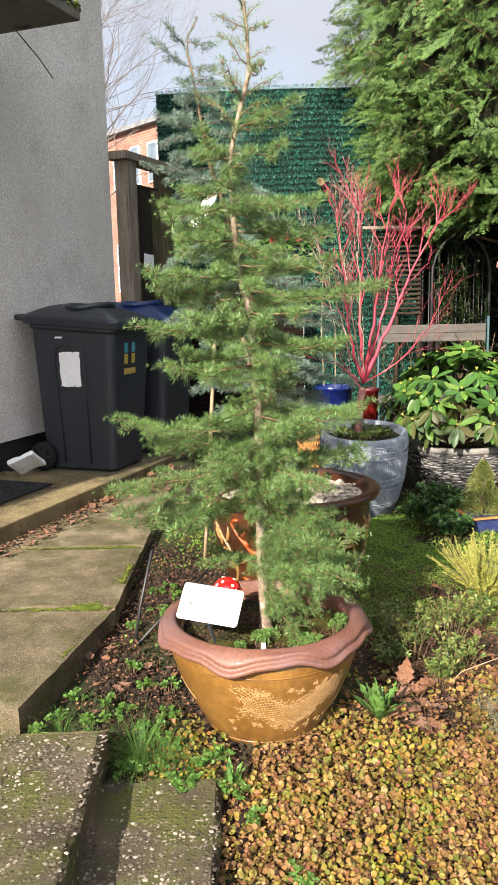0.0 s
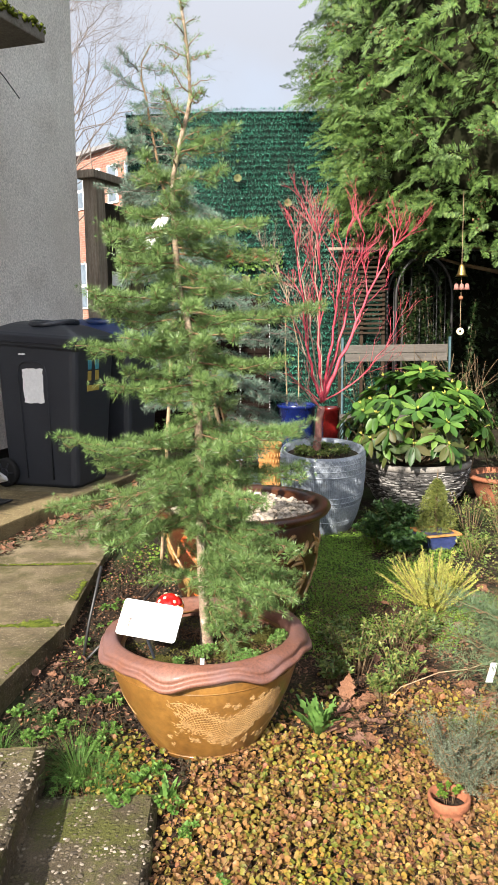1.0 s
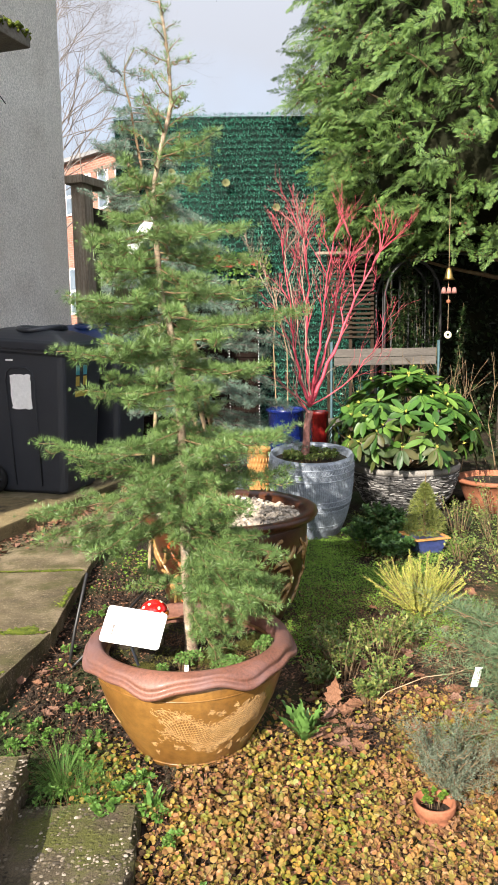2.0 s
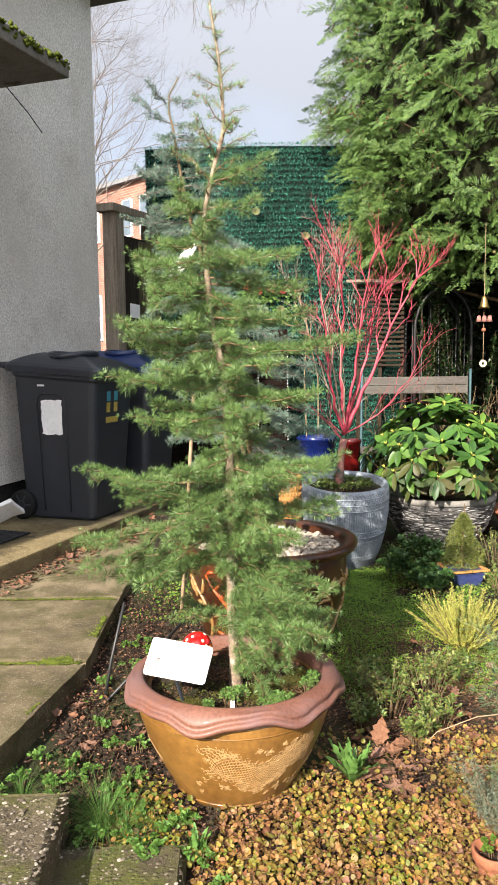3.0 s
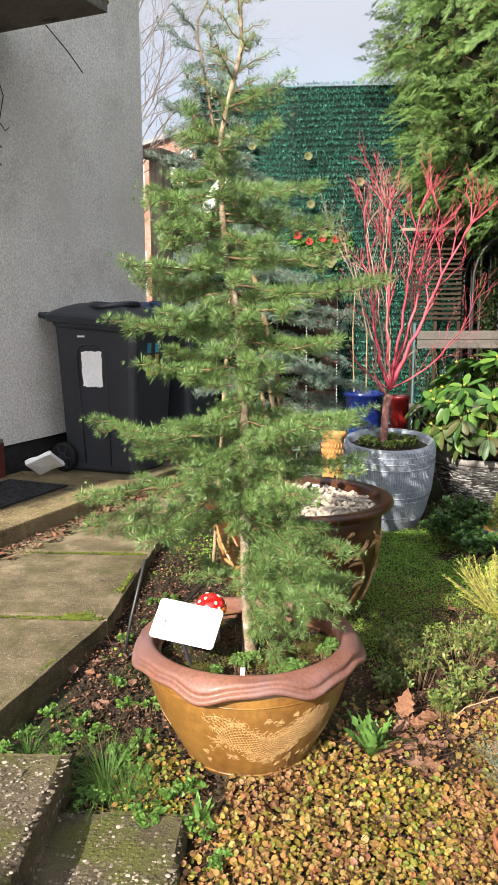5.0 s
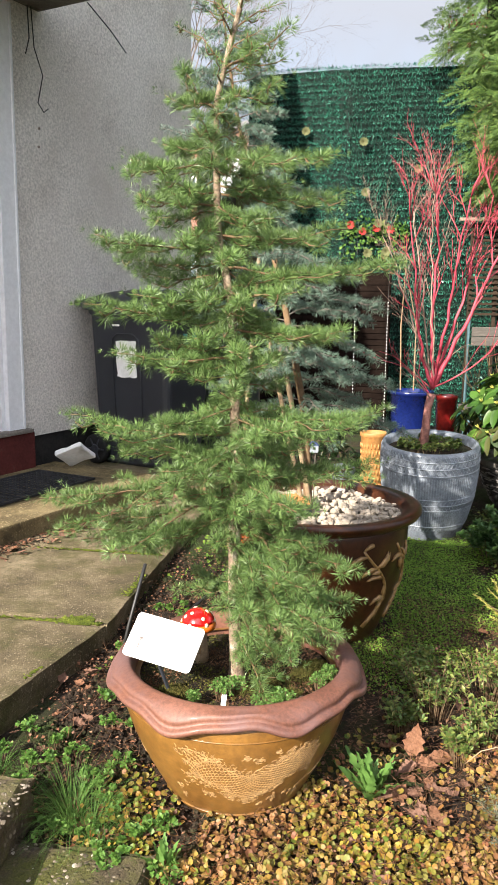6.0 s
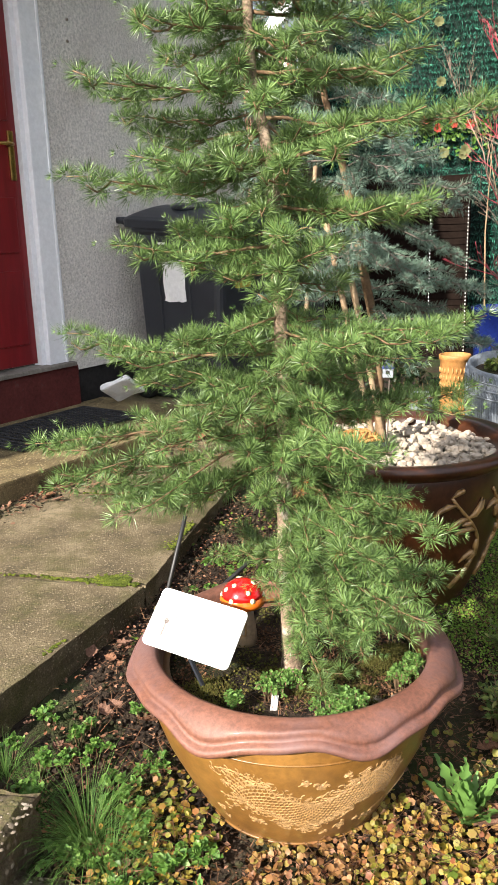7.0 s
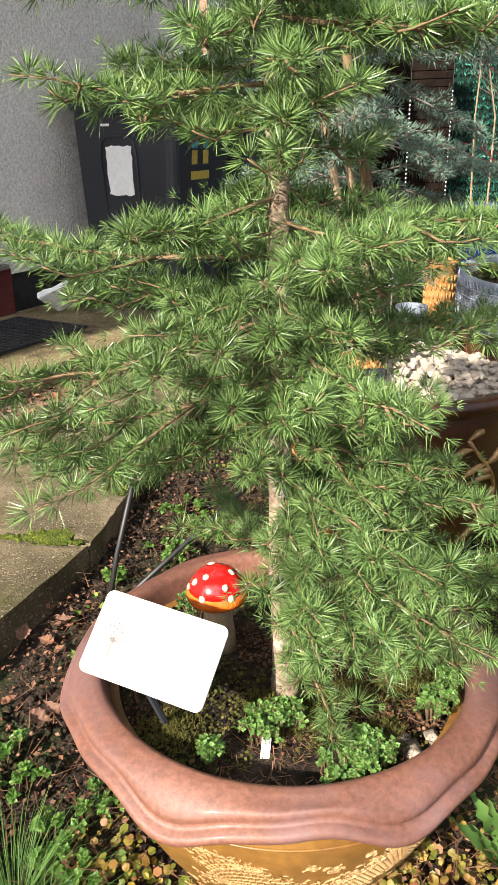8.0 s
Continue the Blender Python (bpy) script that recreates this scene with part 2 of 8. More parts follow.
M["paleblue"] = surface("violet_blue_glaze", [(0.0222, 0.0333, 0.111), (0.0444, 0.0592, 0.1628)], 6, 50, 0.35, 0.1, 0.001, coat=0.3)
M["redglaze"] = surface("red_glaze", [(0.111, 0.0059, 0.0059), (0.1628, 0.0104, 0.0089)], 5, 50, 0.25, 0.1, 0.001, coat=0.6)
M["terracotta"] = surface("terracotta", [(0.2072, 0.074, 0.037), (0.2812, 0.111, 0.0592)], 6, 70, 0.8, 0.3, 0.002)
M["orange"] = surface("orange_clay", [(0.3108, 0.1406, 0.037), (0.407, 0.2072, 0.0666)], 6, 70, 0.6, 0.3, 0.002)
M["stone"] = leafy("pale_gravel", [(0.22, 0.18, 0.14), (0.33, 0.28, 0.22), (0.43, 0.375, 0.305)], 0.85, 0.0, 0.3)
M["bark"] = surface("grey_brown_bark", [(0.1332, 0.1036, 0.074), (0.2368, 0.1924, 0.148), (0.3552, 0.3108, 0.259)], 16, 90, 0.9, 0.8, 0.006, stretch=(1, 1, 0.4), vary=0.45)
M["twig"] = surface("brown_twig", [(0.1036, 0.0666, 0.037), (0.185, 0.1332, 0.074)], 20, 90, 0.85, 0.4, 0.002)
M["greytwig"] = surface("grey_twig", [(0.1184, 0.0962, 0.0814), (0.1998, 0.1702, 0.148)], 20, 90, 0.85, 0.3, 0.002)
M["redstem"] = surface("coral_red_bark", [(0.26, 0.018, 0.035), (0.37, 0.04, 0.065), (0.4, 0.085, 0.1)], 5, 60, 0.6, 0.2, 0.001, vary=0.3)
M["redbase"] = surface("pinkish_bark", [(0.17, 0.085, 0.07), (0.27, 0.12, 0.1), (0.3, 0.17, 0.14)], 12, 60, 0.7, 0.4, 0.002, vary=0.35)
M["palestem"] = surface("faded_red_bark", [(0.23, 0.13, 0.1), (0.36, 0.26, 0.2)], 8, 60, 0.6, 0.3, 0.002, vary=0.3)
M["needle"] = leafy("fresh_green_needles", [(0.056, 0.106, 0.03), (0.079, 0.141, 0.038), (0.108, 0.178, 0.048), (0.152, 0.228, 0.067)], 0.42, 0.06, 0.38)
M["cedarbark"] = surface("tan_cedar_bark", [(0.13, 0.09, 0.06), (0.25, 0.185, 0.13), (0.37, 0.3, 0.22)], 22, 120, 0.9, 0.9, 0.004, stretch=(1, 1, 1.8), vary=0.5, patch=(0.43, 0.385, 0.31), patch_scale=16, patch_at=(0.56, 0.68))
M["tantwig"] = surface("tan_young_bark", [(0.12, 0.075, 0.04), (0.23, 0.15, 0.085)], 20, 90, 0.8, 0.4, 0.002)
M["blueneedle"] = leafy("blue_grey_needles", [(0.075, 0.125, 0.088), (0.115, 0.178, 0.132), (0.175, 0.245, 0.19)], 0.5, 0.15, 0.35)
M["cypress"] = leafy("cypress_scale_leaves", [(0.04, 0.085, 0.024), (0.064, 0.122, 0.03), (0.094, 0.16, 0.037), (0.145, 0.212, 0.05)], 0.5, 0.15, 0.25)
# near black, painted in for the unlit inside of crown and hedge
M["cypdark"] = surface("shade_dark_core", [(0.007, 0.009, 0.004), (0.018, 0.018, 0.009)], 6, 30, 1.0, 0.5, 0.02, spec=0.2)
M["screen"] = leafy("plastic_hedge_green", [(0.0035, 0.041, 0.0281), (0.0117, 0.0994, 0.0632), (0.0351, 0.2106, 0.1346), (0.117, 0.3978, 0.2925)], 0.3, 0.15, 0.5)
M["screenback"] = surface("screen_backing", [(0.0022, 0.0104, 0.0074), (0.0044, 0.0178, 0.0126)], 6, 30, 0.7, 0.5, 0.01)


def brickwork():
    m, t, bs = nodes_of("red_brick")
    b = tex(t, "ShaderNodeTexBrick", 1.0)
    b.inputs["Color1"].default_value, b.inputs["Color2"].default_value, b.inputs["Mortar"].default_value = (0.24, 0.085, 0.055, 1), (0.33, 0.13, 0.085, 1), (0.26, 0.22, 0.18, 1)
    b.inputs["Brick Width"].default_value, b.inputs["Row Height"].default_value, b.inputs["Mortar Size"].default_value = 0.225, 0.075, 0.008
    mp = b.inputs["Vector"].links[0].from_node
    mp.inputs["Rotation"].default_value = (radians(90), 0, 0)
    n = tex(t, "ShaderNodeTexNoise", 1.2, 5, 0.6)
    g = ramp(t, [(0.3, (0.592, 0.592, 0.592)), (0.7, (1.1, 1.1, 1.1))])
    t.links.new(n.outputs[0], g.inputs[0])
    t.links.new(mixc(t, 1.0, b.outputs[0], g.outputs[0], 'MULTIPLY'), bs.inputs["Base Color"])
    bs.inputs["Roughness"].default_value = 0.9
    return m


M["brick"] = brickwork()
M["roofmat"] = surface("grey_roof_edge", [(0.148, 0.148, 0.148), (0.222, 0.222, 0.222)], 3, 30, 0.8, 0.2, 0.01)
M["glass"] = surface("dim_window_glass", [(0.1, 0.13, 0.16), (0.14, 0.17, 0.2)], 1, 5, 0.08, 0.0, 0.01)
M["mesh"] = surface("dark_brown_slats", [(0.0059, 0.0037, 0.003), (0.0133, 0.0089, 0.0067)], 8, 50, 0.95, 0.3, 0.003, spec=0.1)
M["rhodo"] = leafy("rhododendron_leaves", [(0.022, 0.062, 0.012), (0.04, 0.1, 0.018), (0.075, 0.16, 0.026), (0.13, 0.22, 0.04)], 0.4, 0.25, 0.3)
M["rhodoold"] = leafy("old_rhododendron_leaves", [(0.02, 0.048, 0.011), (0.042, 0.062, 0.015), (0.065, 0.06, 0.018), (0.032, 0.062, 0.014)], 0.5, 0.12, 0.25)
M["jenny"] = leafy("yellow_round_leaves", [(0.1, 0.14, 0.017), (0.28, 0.22, 0.028), (0.3, 0.15, 0.03), (0.19, 0.19, 0.027), (0.22, 0.065, 0.032), (0.31, 0.24, 0.042), (0.08, 0.13, 0.018), (0.18, 0.18, 0.026)], 0.5, 0.28, 0.3,
                   patch=[(0.1924, 0.074, 0.0333), (0.3108, 0.1554, 0.074), (0.1332, 0.0555, 0.0296), (0.296, 0.222, 0.0518)], patch_scale=3.6, patch_at=(0.42, 0.58))
M["weed"] = leafy("bright_weed_leaves", [(0.06, 0.145, 0.024), (0.105, 0.215, 0.038), (0.165, 0.275, 0.06)], 0.45, 0.3, 0.35)
M["shrub"] = leafy("small_shrub_leaves", [(0.05, 0.09, 0.02), (0.085, 0.14, 0.03), (0.15, 0.19, 0.045), (0.23, 0.23, 0.065)], 0.45, 0.22, 0.35)
M["heather"] = leafy("yellow_heather", [(0.3, 0.33, 0.06), (0.44, 0.44, 0.1), (0.42, 0.37, 0.08), (0.2, 0.28, 0.05)], 0.6, 0.3, 0.3)
M["grass"] = leafy("grass_blades", [(0.04, 0.1, 0.02), (0.075, 0.15, 0.032), (0.12, 0.2, 0.05)], 0.6, 0.3, 0.15)
M["mossleaf"] = leafy("mossy_ground_leaves", [(0.0518, 0.111, 0.0111), (0.1036, 0.1924, 0.0207), (0.185, 0.2664, 0.037)], 0.7, 0.3, 0.3)
M["deadleaf"] = leafy("dead_leaves", [(0.075, 0.034, 0.018), (0.16, 0.08, 0.042), (0.25, 0.14, 0.088), (0.2, 0.075, 0.036)], 0.7, 0.15, 0.3)
M["litter"] = leafy("brown_litter", [(0.0481, 0.024, 0.0116), (0.1058, 0.0529, 0.0269), (0.1924, 0.1058, 0.0577)], 0.85, 0.05, 0.2)
# near-black greens: the deep shade round these plants is in the colour
M["ivy"] = leafy("shade_dark_leaves", [(0.0059, 0.0148, 0.0044), (0.0148, 0.0333, 0.0089), (0.0296, 0.0592, 0.0148)], 0.4, 0.2, 0.4)
M["signwhite"] = surface("white_sign_plastic", [(0.68, 0.68, 0.67), (0.72, 0.72, 0.71)], 3, 40, 0.3, 0.03, 0.001, vary=0.03)
M["greyink"] = surface("grey_ink", [(0.16, 0.13, 0.12), (0.22, 0.19, 0.17)], 20, 90, 0.6, 0.0)
M["faintink"] = surface("faint_ink", [(0.52, 0.52, 0.52), (0.56, 0.56, 0.56)], 20, 90, 0.6, 0.0)
M["capred"] = surface("red_gloss_paint", [(0.5, 0.006, 0.006), (0.6, 0.015, 0.012)], 8, 60, 0.15, 0.05, 0.001, coat=0.8)
M["capedge"] = surface("orange_gloss_paint", [(0.6, 0.1, 0.01), (0.7, 0.2, 0.02)], 12, 60, 0.2, 0.05, 0.001, coat=0.6)
M["cream"] = surface("cream_paint", [(0.7, 0.62, 0.4), (0.78, 0.7, 0.5)], 20, 60, 0.3, 0.0)
M["blueink"] = surface("turquoise_paint", [(0.037, 0.222, 0.3108), (0.0592, 0.2812, 0.37)], 20, 60, 0.5, 0.0)
M["yellowink"] = surface("yellow_paint", [(0.37, 0.2664, 0.0444), (0.444, 0.333, 0.074)], 20, 60, 0.5, 0.0)
M["blackmetal"] = surface("black_painted_metal", [(0.0089, 0.0089, 0.0089), (0.0185, 0.0178, 0.017)], 10, 60, 0.5, 0.2, 0.002)
M["teal"] = surface("faded_teal_paint", [(0.025, 0.06, 0.07), (0.045, 0.09, 0.1)], 6, 40, 0.6, 0.2, 0.002)
M["palewood"] = surface("silvered_bench_wood", [(0.0666, 0.0592, 0.0518), (0.111, 0.0999, 0.0851)], 6, 60, 0.8, 0.3, 0.003, stretch=(0.5, 6, 6), vary=0.3)
M["mat"] = surface("black_rubber_mat", [(0.0148, 0.0148, 0.0163), (0.0333, 0.0333, 0.0355)], 9, 90, 0.7, 0.5, 0.004)
M["rose"] = leafy("red_cloth_petals", [(0.296, 0.0074, 0.0111), (0.407, 0.0222, 0.0222), (0.37, 0.148, 0.1184)], 0.6, 0.2, 0.3)
M["paleflower"] = leafy("faded_yellow_petals", [(0.1, 0.12, 0.05), (0.17, 0.18, 0.08), (0.14, 0.12, 0.06)], 0.6, 0.2, 0.3)
M["pebble"] = leafy("embedded_pebbles", [(0.04, 0.032, 0.022), (0.075, 0.06, 0.042), (0.12, 0.098, 0.07), (0.2, 0.165, 0.125), (0.32, 0.28, 0.23)], 0.8, 0.0, 0.3)
M["slateleaf"] = leafy("slate_slivers", [(0.037, 0.0355, 0.034), (0.1184, 0.111, 0.1036), (0.222, 0.2146, 0.1998), (0.333, 0.3182, 0.296)], 0.8, 0.0, 0.3)
M["dwarf"] = leafy("dwarf_conifer_needles", [(0.08, 0.11, 0.025), (0.14, 0.165, 0.035), (0.23, 0.24, 0.06)], 0.5, 0.25, 0.4)
M["deadleaf1"] = surface("brown_dead_leaf", [(0.1184, 0.0518, 0.0259), (0.2072, 0.1036, 0.0592)], 12, 60, 0.75, 0.3, 0.002, vary=0.35)
M["deadleaf2"] = surface("pinkish_dead_leaf", [(0.12, 0.058, 0.037), (0.185, 0.105, 0.072)], 12, 60, 0.75, 0.3, 0.002, vary=0.35)
M["potmoss"] = leafy("olive_moss", [(0.037, 0.0444, 0.0089), (0.074, 0.074, 0.0148), (0.1184, 0.0962, 0.0296)], 0.9, 0.1, 0.2)
M["juniper"] = leafy("juniper_needles", [(0.045, 0.065, 0.034), (0.09, 0.115, 0.07), (0.16, 0.19, 0.135), (0.1, 0.075, 0.045)], 0.5, 0.15, 0.4)
M["pine"] = leafy("soft_pine_needles", [(0.0444, 0.0888, 0.037), (0.0888, 0.1406, 0.0666), (0.148, 0.1998, 0.1036)], 0.5, 0.2, 0.4)
M["darkshrub"] = leafy("dark_glossy_leaves", [(0.02, 0.055, 0.015), (0.04, 0.09, 0.023), (0.075, 0.135, 0.036)], 0.4, 0.22, 0.35)
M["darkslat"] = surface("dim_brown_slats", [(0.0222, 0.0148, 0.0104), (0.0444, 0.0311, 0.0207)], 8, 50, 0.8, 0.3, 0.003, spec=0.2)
M["dandelion"] = leafy("pale_toothed_leaves", [(0.07, 0.155, 0.032), (0.105, 0.21, 0.046), (0.145, 0.26, 0.066)], 0.5, 0.28, 0.35)
M["mossgreen"] = leafy("close_green_moss", [(0.075, 0.15, 0.02), (0.13, 0.23, 0.03), (0.2, 0.31, 0.045)], 0.8, 0.25, 0.2)
M["seedling"] = leafy("tiny_seedling_leaves", [(0.075, 0.16, 0.034), (0.13, 0.25, 0.055), (0.2, 0.33, 0.085)], 0.5, 0.35, 0.35)


# ---- mesh helpers ----
rng = np.random.default_rng(7)
rnd = random.Random(11)


class Geo:
    """Vertices and faces gathered for one mesh."""

    def __init__(self):
        self.v, self.f, self.n = [], [], 0

    def add(self, verts, faces):
        verts = np.asarray(verts, dtype=float).reshape(-1, 3)
        self.v.append(verts)
        k = self.n
        self.f.extend([tuple(int(i) + k for i in f) for f in faces])
        self.n += len(verts)
        return self

    def tube(self, pts, radii, sides=6, cap=True):
        pts = [Vector(p) for p in pts]
        vs, up = [], Vector((0.31, 0.17, 0.94))
        for i, p in enumerate(pts):
            d = (pts[min(i + 1, len(pts) - 1)] - pts[max(i - 1, 0)]).normalized()
            a = d.cross(up)
            if a.length < 0.05:
                a = d.cross(Vector((1, 0, 0)))
            a.normalize()
            b = d.cross(a)
            r = radii[i] if isinstance(radii, (list, tuple)) else radii
            vs += [p + (a * math.cos(2 * math.pi * k / sides) + b * math.sin(2 * math.pi * k / sides)) * r for k in range(sides)]
        fs = [(i * sides + k, i * sides + (k + 1) % sides, (i + 1) * sides + (k + 1) % sides, (i + 1) * sides + k)
              for i in range(len(pts) - 1) for k in range(sides)]
        if cap:
            fs += [tuple(range(sides - 1, -1, -1)), tuple((len(pts) - 1) * sides + k for k in range(sides))]
        return self.add([tuple(v) for v in vs], fs)

    def box(self, lo, hi, m=None):
        c = [Vector((x, y, z)) for x in (lo[0], hi[0]) for y in (lo[1], hi[1]) for z in (lo[2], hi[2])]
        if m is not None:
            c = [m @ p for p in c]
        return self.add([tuple(p) for p in c], [(0, 1, 3, 2), (4, 6, 7, 5), (0, 4, 5, 1), (2, 3, 7, 6), (0, 2, 6, 4), (1, 5, 7, 3)])

    def tris(self, arr):
        """arr: (n, 3, 3) loose triangles."""
        k = len(arr)
        idx = np.arange(k * 3).reshape(k, 3) + self.n
        self.v.append(arr.reshape(-1, 3))
        self.f.extend(map(tuple, idx.tolist()))
        self.n += k * 3
        return self

    def cards(self, arr):
        """arr: (n, 4, 3) loose four-cornered blades."""
        k = len(arr)
        idx = np.arange(k * 4).reshape(k, 4) + self.n
        self.v.append(arr.reshape(-1, 3))
        self.f.extend(map(tuple, idx.tolist()))
        self.n += k * 4
        return self

    def mesh(self, name, smooth=False):
        me = bpy.data.meshes.new(name)
        me.from_pydata(np.concatenate(self.v) if self.v else [], [], self.f)
        me.update()
        if smooth:
            me.polygons.foreach_set("use_smooth", [True] * len(me.polygons))
        return me


def part(name, g, material, parent=None, label="", smooth=False, bevel=0.0, m=None):
    """One mesh object from a Geo, a bmesh or a mesh, under a thing or a part."""
    if isinstance(g, Geo):
        me = g.mesh(name, smooth)
    elif isinstance(g, bmesh.types.BMesh):
        me = bpy.data.meshes.new(name)
        g.to_mesh(me)
        g.free()
        if smooth:
            me.polygons.foreach_set("use_smooth", [True] * len(me.polygons))
    else:
        me = g
    if material is not None and not me.materials:
        me.materials.append(material)
    ob = new(name, me)
    if m is not None:
        ob.matrix_world = m
    if parent is not None:
        ob.parent = parent
    if label:
        ob["label"] = label
    if bevel:
        b = ob.modifiers.new("edges", 'BEVEL')
        b.width, b.segments, b.limit_method = bevel, 2, 'ANGLE'
    return ob


def thing(name, m, label, category, group="", kind=""):
    ob = new(name)
    ob.empty_display_size = 0.1
    ob.matrix_world = m
    return tagged(ob, label, category, group, kind)


def lathe(profile, segs=64, shape=None, closed=True):
    """Turned form. shape(angle, r, z, i) may move a point of the profile."""
    g, vs = Geo(), []
    for i, (r, z) in enumerate(profile):
        for k in range(segs):
            a = 2 * math.pi * k / segs
            rr, zz = shape(a, r, z, i) if shape else (r, z)
            vs.append((rr * math.cos(a), rr * math.sin(a), zz))
    n = len(profile)
    fs = [(i * segs + k, i * segs + (k + 1) % segs, (i + 1) * segs + (k + 1) % segs, (i + 1) * segs + k) for i in range(n - 1) for k in range(segs)]
    if closed:
        fs.append(tuple(range(segs - 1, -1, -1)))
    return g.add(vs, fs)


def box_bm(w, d, h, bev=0.0, segs=2):
    bm = bmesh.new()
    bmesh.ops.create_cube(bm, size=1.0, matrix=Matrix.Diagonal((w, d, h, 1)))
    if bev:
        bmesh.ops.bevel(bm, geom=bm.edges[:], offset=bev, segments=segs, affect='EDGES', profile=0.6)
    return bm


def moved(bm, m):
    bmesh.ops.transform(bm, matrix=m, verts=bm.verts)
    return bm


def unit(a):
    return a / np.maximum(np.linalg.norm(a, axis=-1, keepdims=True), 1e-9)


def rand_dirs(n):
    return unit(rng.normal(size=(n, 3)))


def ground_z(x, y):
    ys = np.array([-50, 0, 1.7, 2.05, 2.4, 3.4, 4.6, 6.0, 9.0, 60])
    zs = np.array([-0.06, -0.06, -0.04, 0.0, 0.03, 0.06, 0.085, 0.16, 0.22, 0.22])
    z = np.interp(y, ys, zs)
    z = z + 0.05 * np.clip((np.asarray(x) - 0.7) / 0.6, 0, 1) * np.clip((np.asarray(y) - 2.5) / 1.5, 0, 1)
    return z


def leaves(p, d, up, length, width, fold=0.15):
    """Pointed leaves as two-winged blades: p base, d way, up about the face's normal. Returns cards, two to a leaf."""
    d = unit(d)
    s = unit(np.cross(d, up))
    nrm = np.cross(s, d)
    L = np.asarray(length)[:, None] * np.ones((len(p), 1))
    W = np.asarray(width)[:, None] * np.ones((len(p), 1))
    tip = p + d * L
    mid = p + d * L * 0.5 - nrm * W * fold
    a = mid + s * W * 0.5 + nrm * W * fold * 1.6
    b = mid - s * W * 0.5 + nrm * W * fold * 1.6
    return np.stack([p, a, tip, b], axis=1)


def discs(p, nrm, r, k=6):
    """Small round leaves: fans of k corners as one polygon each."""
    a = unit(np.cross(nrm, rand_dirs(len(p))))
    b = np.cross(nrm, a)
    ang = np.arange(k) * 2 * math.pi / k
    return p[:, None, :] + (a[:, None, :] * np.cos(ang)[None, :, None] + b[:, None, :] * np.sin(ang)[None, :, None]) * np.asarray(r)[:, None, None]


def add_polys(g, arr):
    n, k = arr.shape[:2]
    idx = np.arange(n * k).reshape(n, k) + g.n
    g.v.append(arr.reshape(-1, 3))
    g.f.extend(map(tuple, idx.tolist()))
    g.n += n * k


ICO_V = [(0, 0, 1), (0.894, 0, 0.447), (0.276, 0.851, 0.447), (-0.724, 0.526, 0.447), (-0.724, -0.526, 0.447), (0.276, -0.851, 0.447),
         (0.724, 0.526, -0.447), (-0.276, 0.851, -0.447), (-0.894, 0, -0.447), (-0.276, -0.851, -0.447), (0.724, -0.526, -0.447), (0, 0, -1)]
ICO_F = [(0, 1, 2), (0, 2, 3), (0, 3, 4), (0, 4, 5), (0, 5, 1), (1, 6, 2), (2, 7, 3), (3, 8, 4), (4, 9, 5), (5, 10, 1), (6, 7, 2), (7, 8, 3), (8, 9, 4), (9, 10, 5), (10, 6, 1),
         (11, 7, 6), (11, 8, 7), (11, 9, 8), (11, 10, 9), (11, 6, 10)]


def blob(g, c, r, jit=0.18):
    """A pebble or clump: a rough twenty-faced body."""
    v = np.array(ICO_V) * (1 + rng.uniform(-jit, jit, (12, 1)))
    a = rng.uniform(0, 6.28)
    v = v * np.asarray(r)
    ca, sa = math.cos(a), math.sin(a)
    v = np.stack([v[:, 0] * ca - v[:, 1] * sa, v[:, 0] * sa + v[:, 1] * ca, v[:, 2]], -1)
    g.add(v + np.asarray(c), ICO_F)


# the house stands at an angle: n away from its wall, u along it
HN, HU = Vector((0.941, -0.339, 0)), Vector((0.339, 0.941, 0))
HOUSE = Matrix(((HN.x, HU.x, 0, 0), (HN.y, HU.y, 0, 0), (0, 0, 1, 0), (0, 0, 0, 1)))
WALL_N = -3.6


# ---- ground ----
def make_ground():
    g = Geo()
    xs = np.concatenate([[-60, -30, -15, -8, -4], np.arange(-2.6, 3.2, 0.06), [4, 6, 10, 20, 40, 60]])
    ys = np.concatenate([[-40, -15, -6, -2], np.arange(0.4, 6.5, 0.06), [7, 8, 9, 11, 15, 25, 45, 80]])
    X, Y = np.meshgrid(xs, ys)
    Z = ground_z(X, Y)
    rough = np.array([[noise.noise((x * 3, y * 3, 0)) * 0.012 + noise.noise((x * 14, y * 14, 4)) * 0.007 for x in xs] for y in ys])
    Z = Z + rough * (np.abs(X) < 3.3)
    k = len(xs)
    g.add(np.stack([X, Y, Z], -1).reshape(-1, 3), [(j * k + i, j * k + i + 1, (j + 1) * k + i + 1, (j + 1) * k + i) for j in range(len(ys) - 1) for i in range(k - 1)])
    return tagged(part("ground", g, M["soil"], smooth=True), "dark garden soil with patches of moss", "ground", kind="structure")


make_ground()


